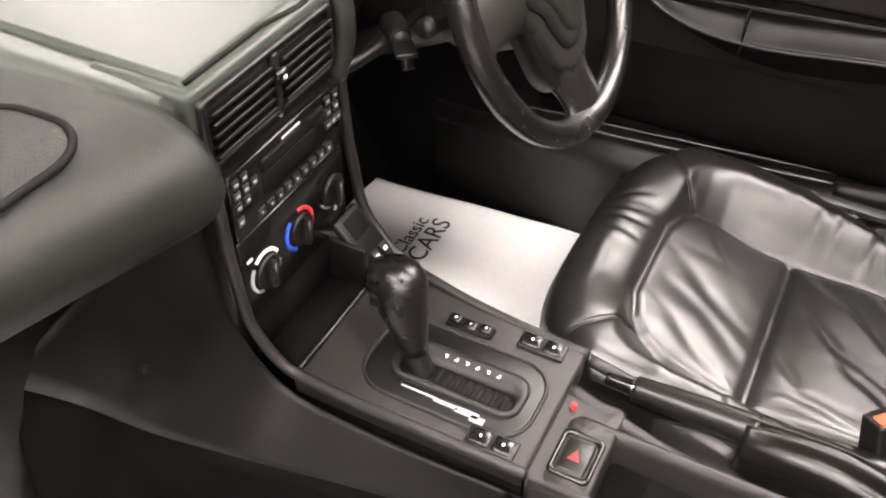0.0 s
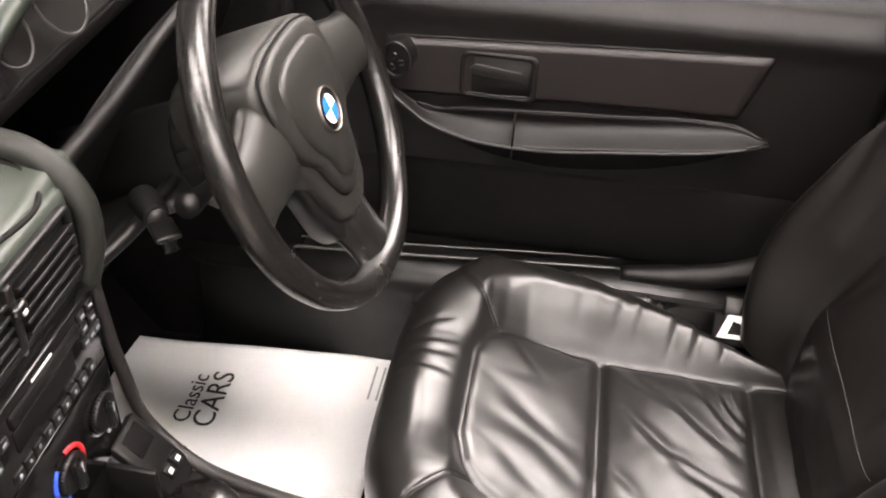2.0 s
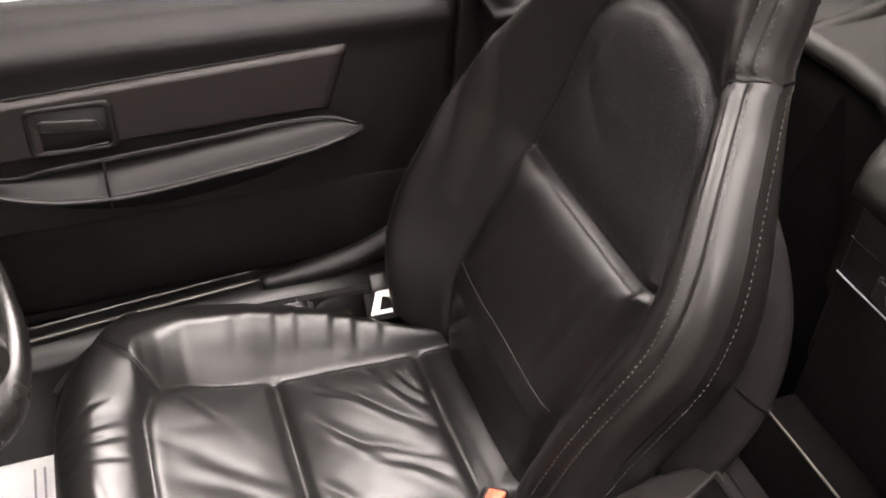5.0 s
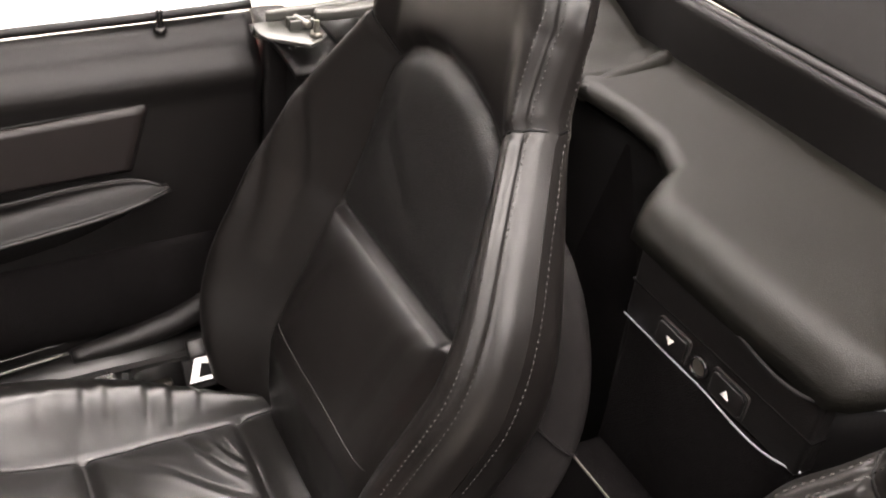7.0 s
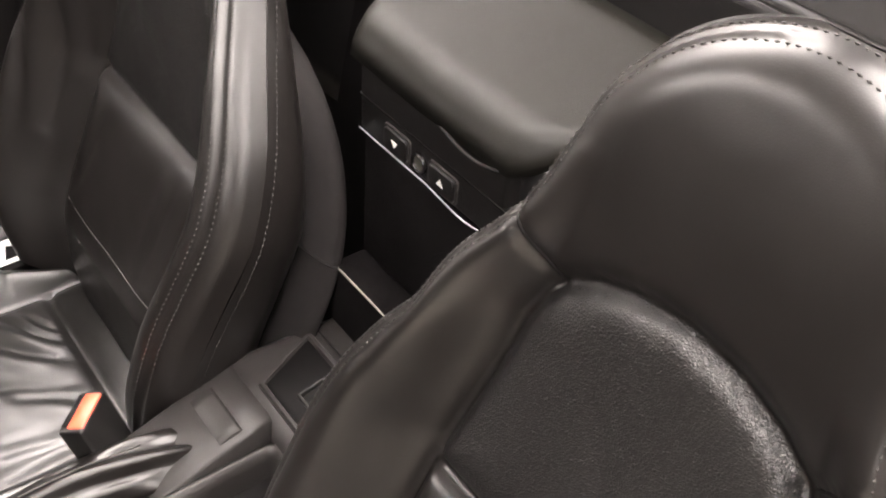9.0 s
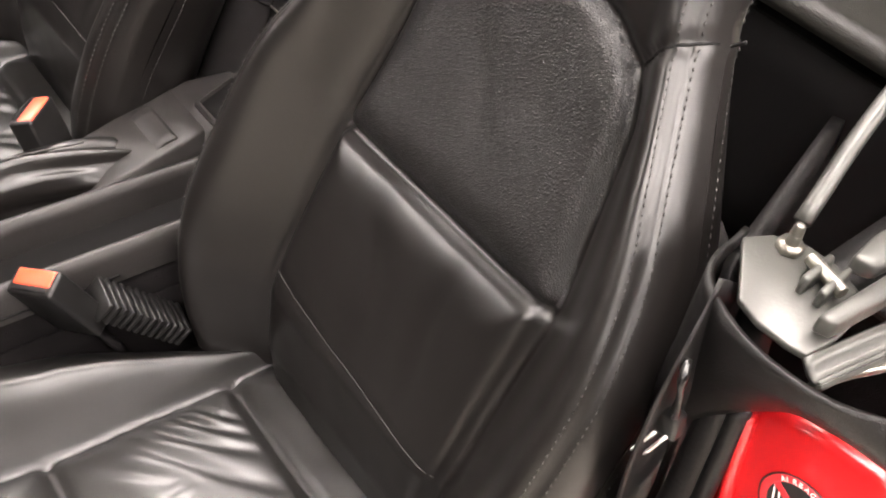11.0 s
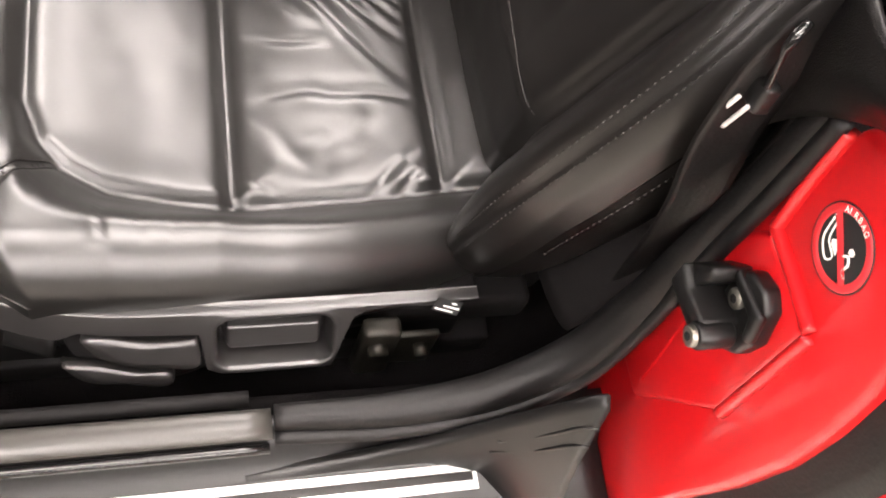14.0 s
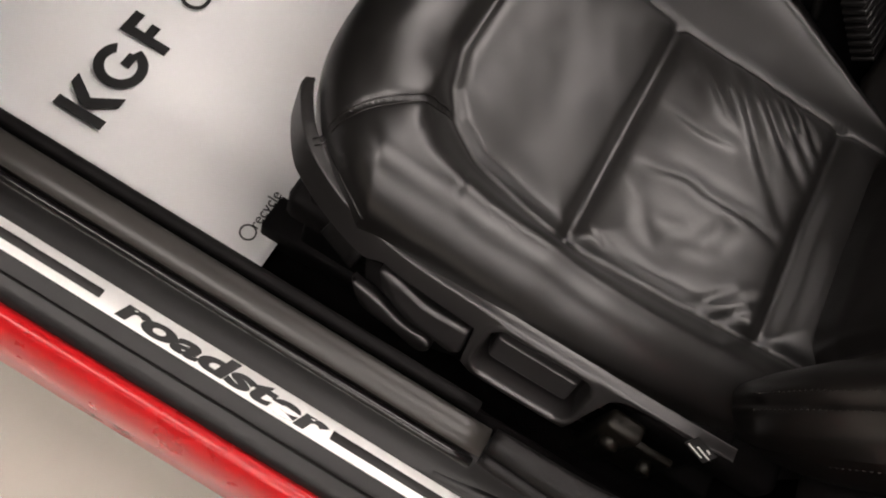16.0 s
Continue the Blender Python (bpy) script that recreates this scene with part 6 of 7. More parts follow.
# ---- passenger door jamb ----
def jamb():
    j = thing("door_jamb", (-0.72, -0.04, 0.3), "red painted door jamb with black striker and warning label", "car body panel")
    ol = [(-0.640, 0.30), (-0.648, 0.60), (-0.650, 0.74), (-0.656, 0.785), (-0.694, 0.799), (-0.734, 0.804), (-0.744, 0.799), (-0.760, 0.779), (-0.771, 0.761), (-0.787, 0.715), (-0.796, 0.668), (-0.801, 0.615), (-0.799, 0.55), (-0.791, 0.48), (-0.782, 0.40), (-0.775, 0.30)]
    f = Matrix.Translation((0, -0.032, 0)) @ Matrix.Rotation(radians(90), 4, "X")
    face = part("jamb_panel", prism(ol, 0.0, 0.03, 0.006, f, 3), RED, j, "glossy red painted jamb")
    # pressed step with raised borders
    for pts in ([(-0.654, 0.775), (-0.662, 0.72), (-0.668, 0.690)], [(-0.668, 0.690), (-0.705, 0.690), (-0.738, 0.688)], [(-0.740, 0.686), (-0.745, 0.63), (-0.750, 0.568)], [(-0.672, 0.60), (-0.684, 0.53), (-0.694, 0.47)]):
        mesh_part("press_line", tube([(x, -0.031, z) for x, z in pts], 0.006, 24, 8, flat=0.8), RED, face)
    part("pressed_step", prism([(-0.670, 0.688), (-0.739, 0.686), (-0.749, 0.570), (-0.70, 0.45), (-0.655, 0.45), (-0.655, 0.66)], -0.006, 0.02, 0.005, f, 3), RED, face)
    outer = thing("rear_wing", (-0.82, -0.15, 0.3), "red rear wing edge with black seal beyond the jamb", "car body panel")
    mesh_part("dark_recess", sheet(lambda u, v: (-0.740 - 0.083 * v - 0.013 * math.sin(u * 3.1), -0.050 - 0.010 * v, 0.25 + 0.60 * u - 0.05 * v * u), np.linspace(0, 1, 20), np.linspace(0, 1, 6), 0.01), RUBBER, outer)
    mesh_part("wing_edge", tube([(-0.822, -0.06, 0.20), (-0.832, -0.06, 0.40), (-0.836, -0.06, 0.58), (-0.828, -0.06, 0.72), (-0.80, -0.06, 0.80)], 0.010, 30, 10), RED, outer)
    mesh_part("wing_skin", sheet(lambda u, v: (-0.832 - 0.010 * math.sin(math.pi * v) + 0.06 * max(0, v - 0.85), -0.06 - 0.9 * u, 0.20 + 0.62 * v), np.linspace(0, 1, 12), np.linspace(0, 1, 20), 0.01), RED, outer)
    # striker
    s = thing("door_striker", (-0.70, -0.02, 0.63), "black cast door striker bolted to the red jamb", "door striker")
    g = Matrix.Translation((0, -0.027, 0)) @ Matrix.Rotation(radians(90), 4, "X") @ Matrix.Scale(-1, 4, (0, 0, 1))
    part("striker_plate", prism([(-0.684, 0.662), (-0.690, 0.674), (-0.706, 0.681), (-0.720, 0.675), (-0.731, 0.650), (-0.729, 0.630), (-0.716, 0.610), (-0.690, 0.622)], 0.0, 0.014, 0.003, g), PLASTIC, s)
    # a hollow casting that stands off the plate: outer wall, lower bar, inner wall
    part("striker_wall", prism([(-0.668, 0.645), (-0.671, 0.622), (-0.716, 0.628), (-0.722, 0.640), (-0.712, 0.647), (-0.684, 0.640)], 0.004, 0.040, 0.003, g), PLASTIC, s)
    part("striker_wall", prism([(-0.669, 0.646), (-0.684, 0.640), (-0.690, 0.660), (-0.684, 0.668)], 0.004, 0.034, 0.003, g), PLASTIC, s)
    part("striker_web", prism([(-0.684, 0.668), (-0.690, 0.660), (-0.716, 0.662), (-0.724, 0.648), (-0.731, 0.652), (-0.722, 0.674)], 0.010, 0.018, 0.003, g), PLASTIC, s)
    part("striker_bar", cyl((-0.717, -0.010, 0.638), (-0.717, 0.016, 0.638), 0.0095, n=18, bev=0.002), PLASTIC, s)
    for x, z, q in ((-0.700, 0.655, 0.003), (-0.717, 0.638, 0.032)):
        bo = part("bolt", cyl((x, -0.018 + q, z), (x, -0.012 + q, z), 0.0072, n=18, bev=0.001), STEEL, s, "steel bolt head")
        part("bolt_socket", cyl((x, -0.0122 + q, z), (x, -0.0114 + q, z), 0.0032, n=6), DARK, bo)
    # warning label
    w = thing("airbag_label", (-0.707, -0.03, 0.736), "round black and red airbag warning label on the jamb", "label")
    lm = Matrix(((-1, 0, 0, -0.706), (0, 0, 1, -0.0312), (0, 1, 0, 0.737), (0, 0, 0, 1))) @ Matrix.Rotation(radians(18), 4, "Z") @ Matrix.Diagonal((0.95, 0.95, 1, 1))
    disc = lambda r: [(r * math.cos(2 * math.pi * i / 40), r * math.sin(2 * math.pi * i / 40)) for i in range(40)]
    bk = part("label_disc", prism(disc(0.0270), -0.002, 0.0006, 0, lm), INK, w, soft=False)
    mesh_part("label_ring", ring(disc(0.0270), disc(0.0215), 0.0003, 0.0012, lm), REDLINE, bk)
    part("label_bar", box(-0.0025, 0.0025, -0.022, 0.022, 0.0010, 0.0016, 0, 1, lm @ Matrix.Rotation(radians(44), 4, "Z")), REDLINE, bk, soft=False)
    line = lambda pts, r: tube([tuple(lm @ Vector((x, y, 0.0008))) for x, y in pts], r, 24, 6)
    mesh_part("pictogram", line([(-0.0165, 0.012), (-0.0150, 0.013), (-0.0110, -0.004), (-0.0020, -0.0105), (-0.0050, -0.0145), (-0.0150, -0.0080), (-0.0165, 0.010)], 0.0006), WHITE, bk, soft=False)
    part("pictogram", prism([(-0.009, -0.001), (-0.005, 0.002), (-0.002, -0.002), (-0.001, -0.007), (-0.008, -0.004)], 0.0006, 0.0012, 0, lm), WHITE, bk, soft=False)
    part("pictogram", prism([(0.0085 + 0.0024 * math.cos(i), 0.0045 + 0.0024 * math.sin(i)) for i in np.linspace(0, 6.283, 14, endpoint=False)], 0.0006, 0.0012, 0, lm), WHITE, bk, soft=False)
    mesh_part("pictogram", line([(0.0045, -0.002), (0.008, 0.0005), (0.011, -0.003), (0.010, -0.009), (0.014, -0.012)], 0.0009), WHITE, bk, soft=False)
    mesh_part("label_edge", ring(disc(0.0282), disc(0.0270), 0.0002, 0.0008, lm), INK, bk)
    for k, ch in enumerate("AIRBAG"):
        a = radians(26 - 10.5 * k)
        tm = lm @ Matrix.Translation((0.0222 * math.sin(-a), 0.0222 * math.cos(a), 0.0013)) @ Matrix.Rotation(a, 4, "Z") @ Matrix.Translation((-0.0025, 0.0, 0))
        writing(ch, 0.0056, tm, WHITE, bk, depth=0.0002)


jamb()


# ---- pillars, belts and the rear of the cabin ----
def rear():
    p = thing("pillar_trim", (-0.62, -0.1, 0.5), "black vinyl pillar trim behind the passenger seat", "pillar trim", "pillar trims")
    mesh_part("trim_skin", sheet(lambda u, v: (-0.650 + 0.05 * v + 0.06 * u, -0.045 - 0.20 * u, 0.30 + 0.55 * v), np.linspace(0, 1, 14), np.linspace(0, 1, 20), 0.01), VINYL, p)
    q = thing("pillar_trim", (0.66, -0.1, 0.5), "black vinyl pillar trim behind the driver seat", "pillar trim", "pillar trims")
    mesh_part("trim_skin", sheet(lambda u, v: (0.700 - 0.03 * v - 0.10 * u, -0.050 - 0.24 * u, 0.36 + 0.47 * v), np.linspace(0, 1, 14), np.linspace(0, 1, 20), 0.01), VINYL, q)
    part("trim_post", box(0.685, 0.752, -0.075, -0.024, 0.28, 0.855, 0.008, 3), VINYL, q)
    mesh_part("trim_cap", sheet(lambda u, v: (0.715 - 0.13 * u, -0.03 - 0.22 * v, 0.835 + 0.008 * math.sin(u * 3.14)), np.linspace(0, 1, 10), np.linspace(0, 1, 10), 0.01), VINYL, q)
    A = spline([(-0.585, -0.07, 0.858), (-0.60, -0.015, 0.860), (-0.635, 0.004, 0.860), (-0.69, 0.0, 0.858), (-0.73, -0.035, 0.850)], 30)
    B = spline([(-0.585, -0.04, 0.66), (-0.612, -0.025, 0.72), (-0.640, -0.020, 0.775), (-0.680, -0.030, 0.812), (-0.765, -0.040, 0.812)], 30)
    mesh_part("pillar_cover", sheet(lambda u, v: tuple(A[int(round(u * 29))] * (1 - v) + B[int(round(u * 29))] * v + np.array((0, 0.010 * math.sin(math.pi * v), 0))), np.linspace(0, 1, 30), np.linspace(0, 1, 12), 0.004), VINYL, p, "folded black vinyl cover below the hood hinge")
    # seat belt guide hooks
    b = thing("seat_belt_tongue", (-0.63, 0.03, 0.76), "bright steel seat belt tongue hanging beside the pillar", "seat belt tongue")
    for off in (-0.0033, 0.0033):
        mesh_part("tongue_bar", tube([(-0.6305 + 0.9 * off, 0.026 + 0.7 * off, 0.771 + 0.15 * off), (-0.627 + 0.9 * off, 0.024 + 0.7 * off, 0.759 + 0.15 * off), (-0.620 + 0.9 * off, 0.020 + 0.7 * off, 0.735 + 0.15 * off)], 0.0017, 10, 8, flat=0.6), SILVER, b, "bright steel tongue bar")
    part("tongue_head", box(-0.008, 0.008, -0.006, 0.006, -0.010, 0.010, 0.003, 2, Matrix.Translation((-0.629, 0.017, 0.776)) @ Matrix.Rotation(radians(10), 4, "Y")), PLASTIC, b)
    mesh_part("guide_loop", tube([(-0.631, 0.020, 0.782), (-0.631, 0.024, 0.802), (-0.627, 0.024, 0.822), (-0.622, 0.018, 0.828)], 0.0034, 18, 8, flat=0.6), GLOSSB, b, "glossy black belt guide loop")
    mesh_part("webbing", tube([(-0.610, -0.02, 0.86), (-0.622, 0.012, 0.81), (-0.622, 0.01, 0.74), (-0.615, -0.02, 0.62), (-0.60, -0.05, 0.45)], 0.022, 40, 8, flat=0.06, up=(1, 0, 0)), RUBBER, b, "black belt webbing")
    c = thing("care_label", (-0.60, 0.115, 0.42), "small white printed care label on the seat side", "label")
    cm = Matrix.Translation((-0.602, 0.112, 0.428)) @ Matrix.Rotation(radians(-60), 4, "Y") @ Matrix.Rotation(radians(70), 4, "Z")
    part("tag", box(-0.012, 0.012, -0.007, 0.007, 0, 0.001, 0, 1, cm), INK, c, soft=False)
    for k in (-0.0042, 0.0, 0.0042):
        part("print_line", box(-0.011 + abs(k), 0.004 + 1.5 * k, k - 0.0006, k + 0.0006, 0.001, 0.0014, 0, 1, cm), WHITE, c, soft=False)
    # rear bulkhead with scooped shelf
    w = part("wall_rear", box(-0.70, 0.70, -0.30, -0.27, 0.19, 0.87, 0), CARPET, soft=False)
    tagged(w, "black carpeted bulkhead behind the seats", "bulkhead", kind="structure")
    sh = thing("rear_shelf", (0, -0.33, 0.87), "grey-black vinyl shelf behind the seats, scooped behind each one", "parcel shelf")

    def edge(x):
        a = abs(x)
        return ip(a, [0, 0.112, 0.128, 0.15, 0.20, 0.26, 0.32, 0.40, 0.70], [-0.166, -0.168, -0.190, -0.235, -0.258, -0.262, -0.255, -0.25, -0.24])

    def shelf(x, v):
        y0 = edge(x)
        y = y0 + (-0.395 - y0) * v
        r = 0.010 + 0.022 * float(smoothstep((0.150 - abs(x)) / 0.04))
        d = (y0 - y)
        z = 0.905 - (r - math.sqrt(max(0, r * r - (r - d) ** 2)) if d < r else 0)
        return (x, y, z)

    vs = np.r_[np.linspace(0, 0.05, 5), np.linspace(0.07, 0.2, 6), np.linspace(0.25, 1, 8)]
    mesh_part("shelf_top", sheet(shelf, np.linspace(-0.66, 0.66, 133), vs, 0.008), SHELF, sh)
    # near-black colour stands for the shadow in the scoops
    mesh_part("shelf_skirt", sheet(lambda x, v: (x, edge(x) - 0.008 - 0.006 * v, 0.880 - 0.20 * v), np.linspace(-0.66, 0.66, 133), np.linspace(0, 1, 6), 0.006), DARK, sh)
    bx = thing("storage_box", (0, -0.17, 0.7), "black lidded storage box with key lock between the seats", "storage box")
    part("box_body", box(-0.112, 0.098, -0.28, -0.172, 0.50, 0.872, 0.006), CARPET, bx)
    lid = part("lid", box(-0.113, 0.100, -0.26, -0.164, 0.800, 0.8745, 0.004, 3), VINYL, bx, "grained black lid")
    mesh_part("shelf_joint", tube([(0.100, -0.1632, 0.8745), (0.0, -0.1632, 0.8745), (-0.108, -0.1645, 0.8745), (-0.113, -0.170, 0.8745), (-0.1140, -0.24, 0.8745)], 0.0018, 40, 6), DARK, lid)
    part("lid_line", box(-0.1155, 0.1005, -0.2, -0.1632, 0.838, 0.8395, 0.0), DARK, lid, soft=False)
    mesh_part("lid_edge", tube([(0.100, -0.1635, 0.800), (0.0, -0.1635, 0.800), (-0.100, -0.1635, 0.803), (-0.114, -0.168, 0.806)], 0.0009, 20, 6), PALEINK, lid)
    fm = Matrix.Translation((0, -0.164, 0)) @ Matrix.Rotation(radians(90), 4, "X") @ Matrix.Scale(-1, 4, (0, 0, 1))
    for x, up in ((0.036, -1), (-0.034, 1)):
        mesh_part("button_bezel", ring(rrect(x - 0.021, x + 0.021, 0.804, 0.832, 0.005), rrect(x - 0.019, x + 0.019, 0.806, 0.830, 0.004), 0.0, 0.0025, fm), GREYPL, lid)
        bt = part("latch_button", prism(rrect(x - 0.0185, x + 0.0185, 0.8065, 0.8295, 0.004), 0.0, 0.0045, 0.0015, fm), PLASTIC, lid)
        part("arrow_mark", prism([(x - 0.005, 0.818 - 0.003 * up), (x + 0.005, 0.818 - 0.003 * up), (x, 0.818 + 0.0045 * up)], 0.0046, 0.0050, 0, fm), WHITE, bt, soft=False)
    disc = lambda r: [(0.001 + r * math.cos(2 * math.pi * i / 24), 0.817 + r * math.sin(2 * math.pi * i / 24)) for i in range(24)]
    mesh_part("lock_ring", ring(disc(0.0105), disc(0.0075), 0.0, 0.004, fm), GLOSSB, lid)
    part("lock_core", prism(disc(0.0075), 0.0, 0.002, 0.0005, fm), STEEL, lid)
    part("box_front", box(-0.108, 0.095, -0.1745, -0.166, 0.52, 0.797, 0.003), CARPET, bx)
    mesh_part("console_seam", tube([(0.090, -0.1225, 0.6505), (0.0, -0.1225, 0.6515), (-0.095, -0.1225, 0.6505)], 0.0013, 16, 6), STEEL, bx)
    # folded hood behind the shelf
    h = thing("folded_soft_top", (0, -0.5, 0.9), "folded black soft top in its well, with stitched seams", "soft top")
    mesh_part("well_wall", sheet(lambda x, v: (x, -0.397 - 0.012 * v, 0.900 + 0.075 * v), np.linspace(-0.64, 0.64, 20), np.linspace(0, 1, 8), 0.006), VINYL, h)
    mesh_part("shelf_piping", tube([(-0.64, -0.392, 0.9085), (0, -0.392, 0.9085), (0.50, -0.392, 0.9085), (0.64, -0.37, 0.92)], 0.0026, 40, 8), PALEINK, h)
    mesh_part("hood_roll", tube([(-0.66, -0.420, 0.966), (-0.3, -0.420, 0.972), (0, -0.420, 0.972), (0.38, -0.418, 0.968), (0.66, -0.40, 0.960)], 0.0085, 50, 12), VINYL, h)

    def hood(x, v):
        return (x, -0.424 - 0.50 * v, 0.974 + 0.055 * math.sin(v * 2.2) + 0.006 * math.sin(9 * v + 2 * x) + 0.005 * noise.noise(Vector((x * 5, v * 7, 2))))

    mesh_part("hood_fabric", sheet(hood, np.linspace(-0.66, 0.66, 50), np.linspace(0, 1, 40), 0.006), FABRIC, h)
    lines = []
    for v in (0.05, 0.20, 0.216):
        c = [(hood(x, v), (0, 0.2, 0.98)) for x in np.linspace(-0.6, 0.6, 160)]
        lines.append(stitches(c, 0.0068, 0.0048, 0.0016 if v < 0.1 else 0.0024))
    mesh_part("hood_seam", tube([hood(x, 0.07) for x in np.linspace(-0.64, 0.64, 20)], 0.0016, 60, 6), VINYL, h)
    part("stitching", joined(lines), PALEINK, h, "pale stitching rows", soft=False)
    mesh_part("shelf_fold", tube([(0.325, -0.250, 0.900), (0.335, -0.30, 0.907), (0.345, -0.36, 0.912), (0.350, -0.380, 0.914)], 0.010, 20, 10), SHELF, sh)
    mesh_part("shelf_wing", sheet(lambda u, v: (0.335 + 0.26 * u, -0.235 - 0.145 * v, 0.904 + 0.035 * float(smoothstep(u * 1.6)) + 0.004 * math.sin(9 * u + 3 * v)), np.linspace(0, 1, 24), np.linspace(0, 1, 14), 0.006), SHELF, sh)
    mesh_part("shelf_lip_line", tube([(x, edge(x) + 0.0006, 0.8775) for x in np.linspace(-0.112, -0.30, 16)], 0.0010, 40, 6), PALEINK, sh)
    mesh_part("side_fold", tube([(0.52, -0.36, 0.90), (0.50, -0.39, 0.96), (0.46, -0.41, 1.0)], 0.02, 20, 10), FABRIC, h)
    # hood hinge plates on both sides
    for sg, label in ((-1, "grey metal soft-top hinge plate beside the passenger seat"), (1, "grey metal soft-top hinge plate behind the driver door")):
        k = thing("hood_hinge", (sg * 0.64, -0.08, 0.86), label, "hinge", "hood hinges")
        pl = [(sg * x, y) for x, y in ((0.591, -0.050), (0.604, -0.033), (0.623, -0.007), (0.640, -0.002), (0.660, -0.003), (0.670, -0.006), (0.672, -0.030), (0.668, -0.071), (0.637, -0.082), (0.616, -0.080), (0.600, -0.069))]
        part("plate", prism(pl, 0.861, 0.866, 0.0012), GREYMET, k)
        st = part("stud", cyl((sg * 0.613, -0.066, 0.866), (sg * 0.613, -0.066, 0.879), 0.005, 0.004, 12, 0.001), STEEL, k)
        part("stud_ball", cyl((sg * 0.613, -0.066, 0.878), (sg * 0.613, -0.066, 0.886), 0.0042, 0.003, 12, 0.001), STEEL, st)
        part("stud_nut", cyl((sg * 0.613, -0.066, 0.865), (sg * 0.613, -0.066, 0.8715), 0.0085, n=6), STEEL, st)
        for x0, x1 in ((0.633, 0.638), (0.645, 0.650)):
            part("clevis", prism([(sg * x0, -0.072), (sg * x1, -0.072), (sg * (x1 + 0.003), -0.040), (sg * (x0 + 0.003), -0.040)], 0.864, 0.878, 0.002), GREYMET, k)
        part("pivot", cyl((sg * 0.628, -0.062, 0.874), (sg * 0.656, -0.054, 0.874), 0.0045, n=12, bev=0.001), STEEL, k)
        part("link_arm", prism([(sg * 0.661, -0.018), (sg * 0.671, -0.022), (sg * 0.676, -0.085), (sg * 0.690, -0.20), (sg * 0.676, -0.20), (sg * 0.663, -0.088)], 0.868, 0.882, 0.003, seg=3), GREYMET, k)
        part("link_arm", prism([(sg * 0.644, -0.074), (sg * 0.658, -0.080), (sg * 0.670, -0.20), (sg * 0.645, -0.20), (sg * 0.640, -0.105)], 0.870, 0.884, 0.004, seg=3), GREYMET, k)
        mesh_part("plate_flange", sheet(lambda u, v: (sg * (0.668 + 0.012 * v + 0.012 * u + 0.010 * math.sin(math.pi * v)), -0.006 - 0.075 * u, 0.862 - 0.016 * v - 0.006 * math.sin(2 * math.pi * v)), np.linspace(0, 1, 14), np.linspace(0, 1, 12), 0.003), GREYMET, k)
        mesh_part("flange_lip", tube([(sg * 0.680, -0.010, 0.846), (sg * 0.685, -0.035, 0.846), (sg * 0.696, -0.060, 0.850), (sg * 0.700, -0.085, 0.852)], 0.0035, 20, 8), STEEL, k)
        mesh_part("hood_bow", tube([(sg * 0.60, -0.10, 0.862), (sg * 0.585, -0.16, 0.90), (sg * 0.57, -0.26, 0.95), (sg * 0.56, -0.40, 0.98)], 0.006, 30, 10), GREYMET, k)
        mesh_part("rear_quarter_trim", sheet(lambda u, v: (sg * (0.62 + 0.10 * u), -0.10 - 0.45 * v, 0.845 + 0.03 * v + 0.03 * u * v), np.linspace(0, 1, 8), np.linspace(0, 1, 12), 0.008), VINYL, k)


rear()


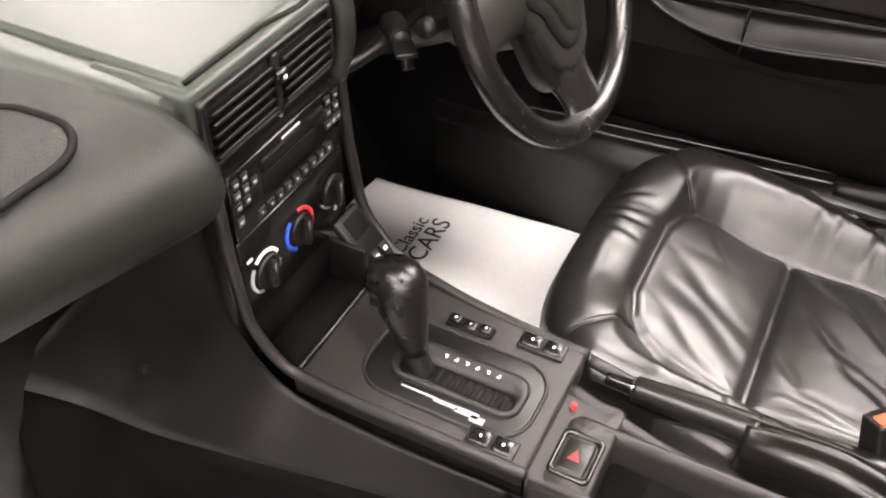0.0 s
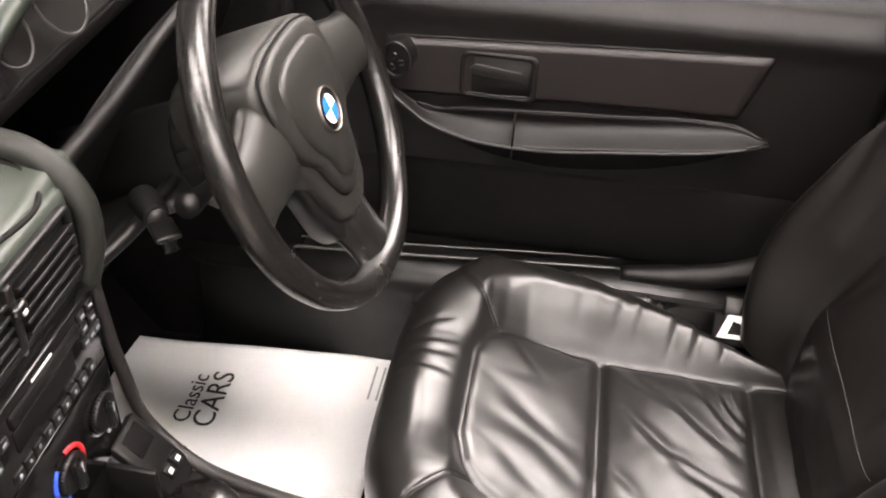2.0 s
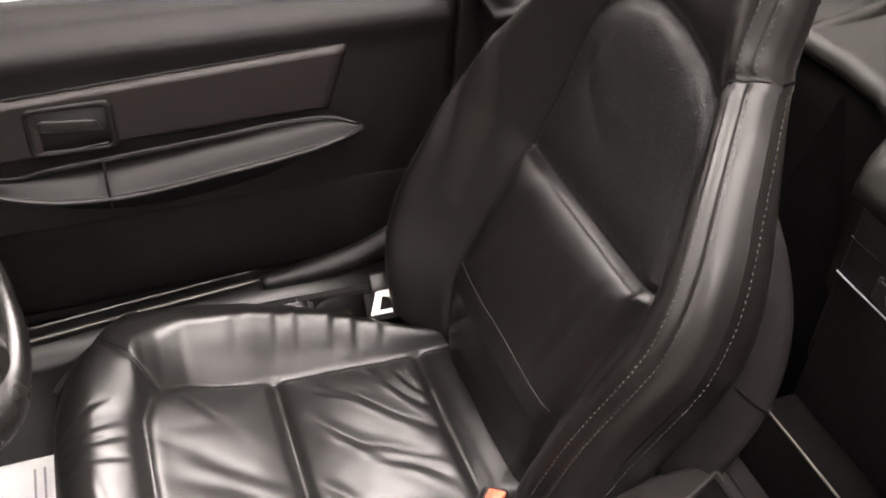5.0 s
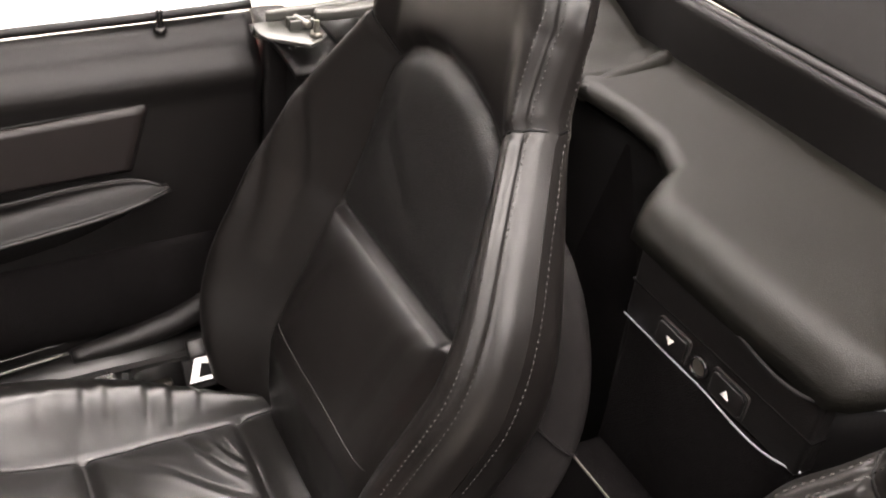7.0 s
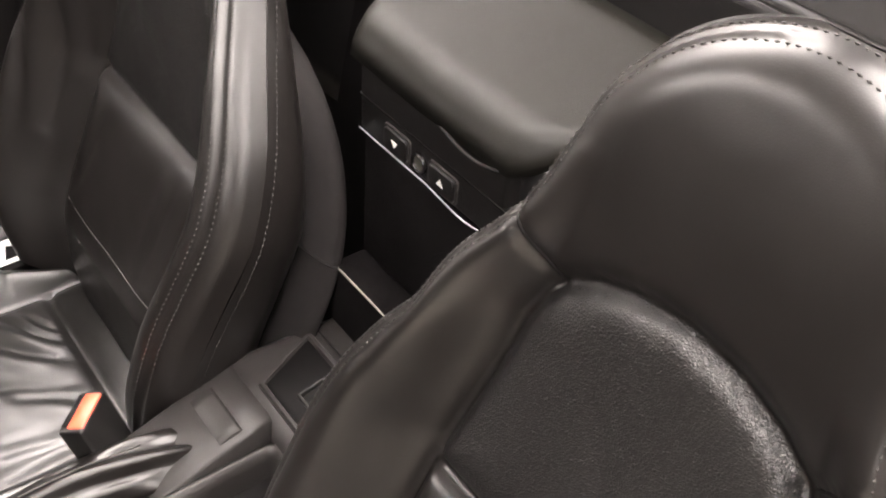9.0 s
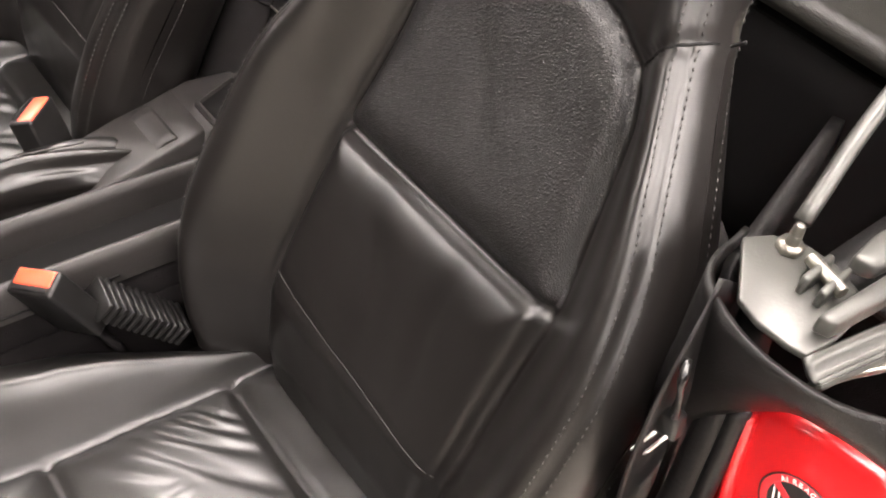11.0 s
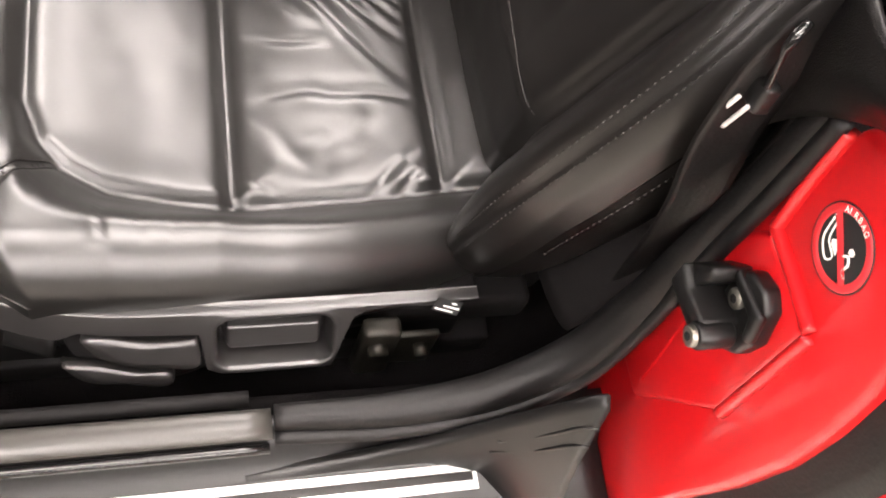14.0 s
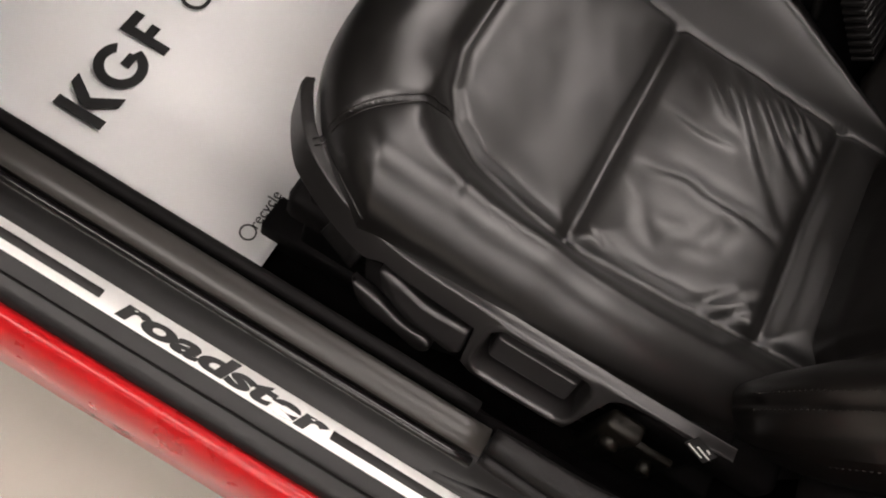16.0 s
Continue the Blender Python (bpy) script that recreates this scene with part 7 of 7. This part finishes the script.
# ---- paper floor mats ----
def paper_mat(name, x0, x1, y0, y1, skew, lx, ly, label, small):
    p = thing(name, ((x0 + x1) / 2, (y0 + y1) / 2, 0.207), label, "paper mat", "paper floor mats")

    def at(u, v):
        x = x0 + (x1 - x0) * u - skew * v
        y = y0 + (y1 - y0) * v
        return (x, y, 0.224 + 0.006 * math.sin(2.3 * u + 1) + 0.008 * max(0, v - 0.75) * 4 * max(0, u - 0.4) + 0.004 * noise.noise(Vector((u * 3, v * 3, x0 * 7))))

    mesh_part("paper_sheet", sheet(at, np.linspace(0, 1, 40), np.linspace(0, 1, 40), 0.0012), PAPER, p)
    pan = part("backing", box(x0 + 0.03, x1 - 0.03, y0 + 0.03, y1 - 0.04, 0.205, 0.2185, 0.004), CARPET, p)
    z = 0.2345
    h, k_ = 0.055, 0.68
    bl = lambda pts: [(lx + px * k_, ly + py * k_) for px, py in pts]
    H = h / k_
    part("logo_block", prism(bl([(0, 0), (0.017, 0), (0.017, H), (0, H)]), z, z + 0.0006, 0), INK, p, soft=False)
    part("logo_block", prism(bl([(0.019, H * 0.42), (0.045, 0), (0.065, 0), (0.037, H * 0.52), (0.062, H), (0.043, H), (0.019, H * 0.60)]), z, z + 0.0006, 0), INK, p, soft=False)
    ring_ = lambda r: [(0.108 + r * math.cos(2 * math.pi * i / 40), H / 2 + r * math.sin(2 * math.pi * i / 40)) for i in range(40)]
    arc_ = [(0.108 + r * math.cos(radians(a_)), H / 2 + r * math.sin(radians(a_))) for r, seq in ((H / 2, range(42, 357, 9)), (H / 2 - 0.016, range(356, 41, -9))) for a_ in seq]
    part("logo_block", prism(bl(arc_), z, z + 0.0007, 0), INK, p, soft=False)
    part("logo_block", prism(bl([(0.110, H / 2 - 0.012), (0.134, H / 2 - 0.012), (0.134, H / 2 + 0.003), (0.110, H / 2 + 0.003)]), z, z + 0.0008, 0), INK, p, soft=False)
    part("logo_block", prism(bl([(0.160, 0), (0.177, 0), (0.177, 0.032), (0.197, 0.032), (0.197, 0.047), (0.177, 0.047), (0.177, H - 0.016), (0.203, H - 0.016), (0.203, H), (0.160, H)]), z, z + 0.0006, 0), INK, p, soft=False)
    writing("Classic", 0.040, Matrix.Translation((lx + 0.176, ly + 0.038, z)), INK, p, wide=0.095)
    writing("CARS", 0.046, Matrix.Translation((lx + 0.174, ly + 0.001, z)), INK, p, wide=0.108)
    if small == "recycle":
        writing("recycle", 0.021, Matrix.Translation((x0 + 0.034, y0 + 0.024, 0.2335)), INK, p, wide=0.046)
        o = [(x0 + 0.026 + 0.009 * math.cos(2 * math.pi * i / 24), y0 + 0.030 + 0.009 * math.sin(2 * math.pi * i / 24)) for i in range(24)]
        q = [(x0 + 0.026 + 0.0072 * math.cos(2 * math.pi * i / 24), y0 + 0.030 + 0.0072 * math.sin(2 * math.pi * i / 24)) for i in range(24)]
        mesh_part("recycle_mark", ring(o, q, 0.2333, 0.2338), INK, p, soft=False)
    else:
        for k in range(2):
            part("print_line", box(x1 - 0.105, x1 - 0.035, y0 + 0.016 + 0.013 * k, y0 + 0.019 + 0.013 * k, 0.2335, 0.2339, 0), PALEINK, p, soft=False)


paper_mat("paper_floor_mat", 0.150, 0.610, 0.580, 1.03, 0.04, 0.232, 0.818, "white printed paper mat in the driver footwell", "bars")
paper_mat("paper_floor_mat", -0.602, -0.165, 0.518, 0.98, 0.0, -0.567, 0.729, "white printed paper mat in the passenger footwell", "recycle")
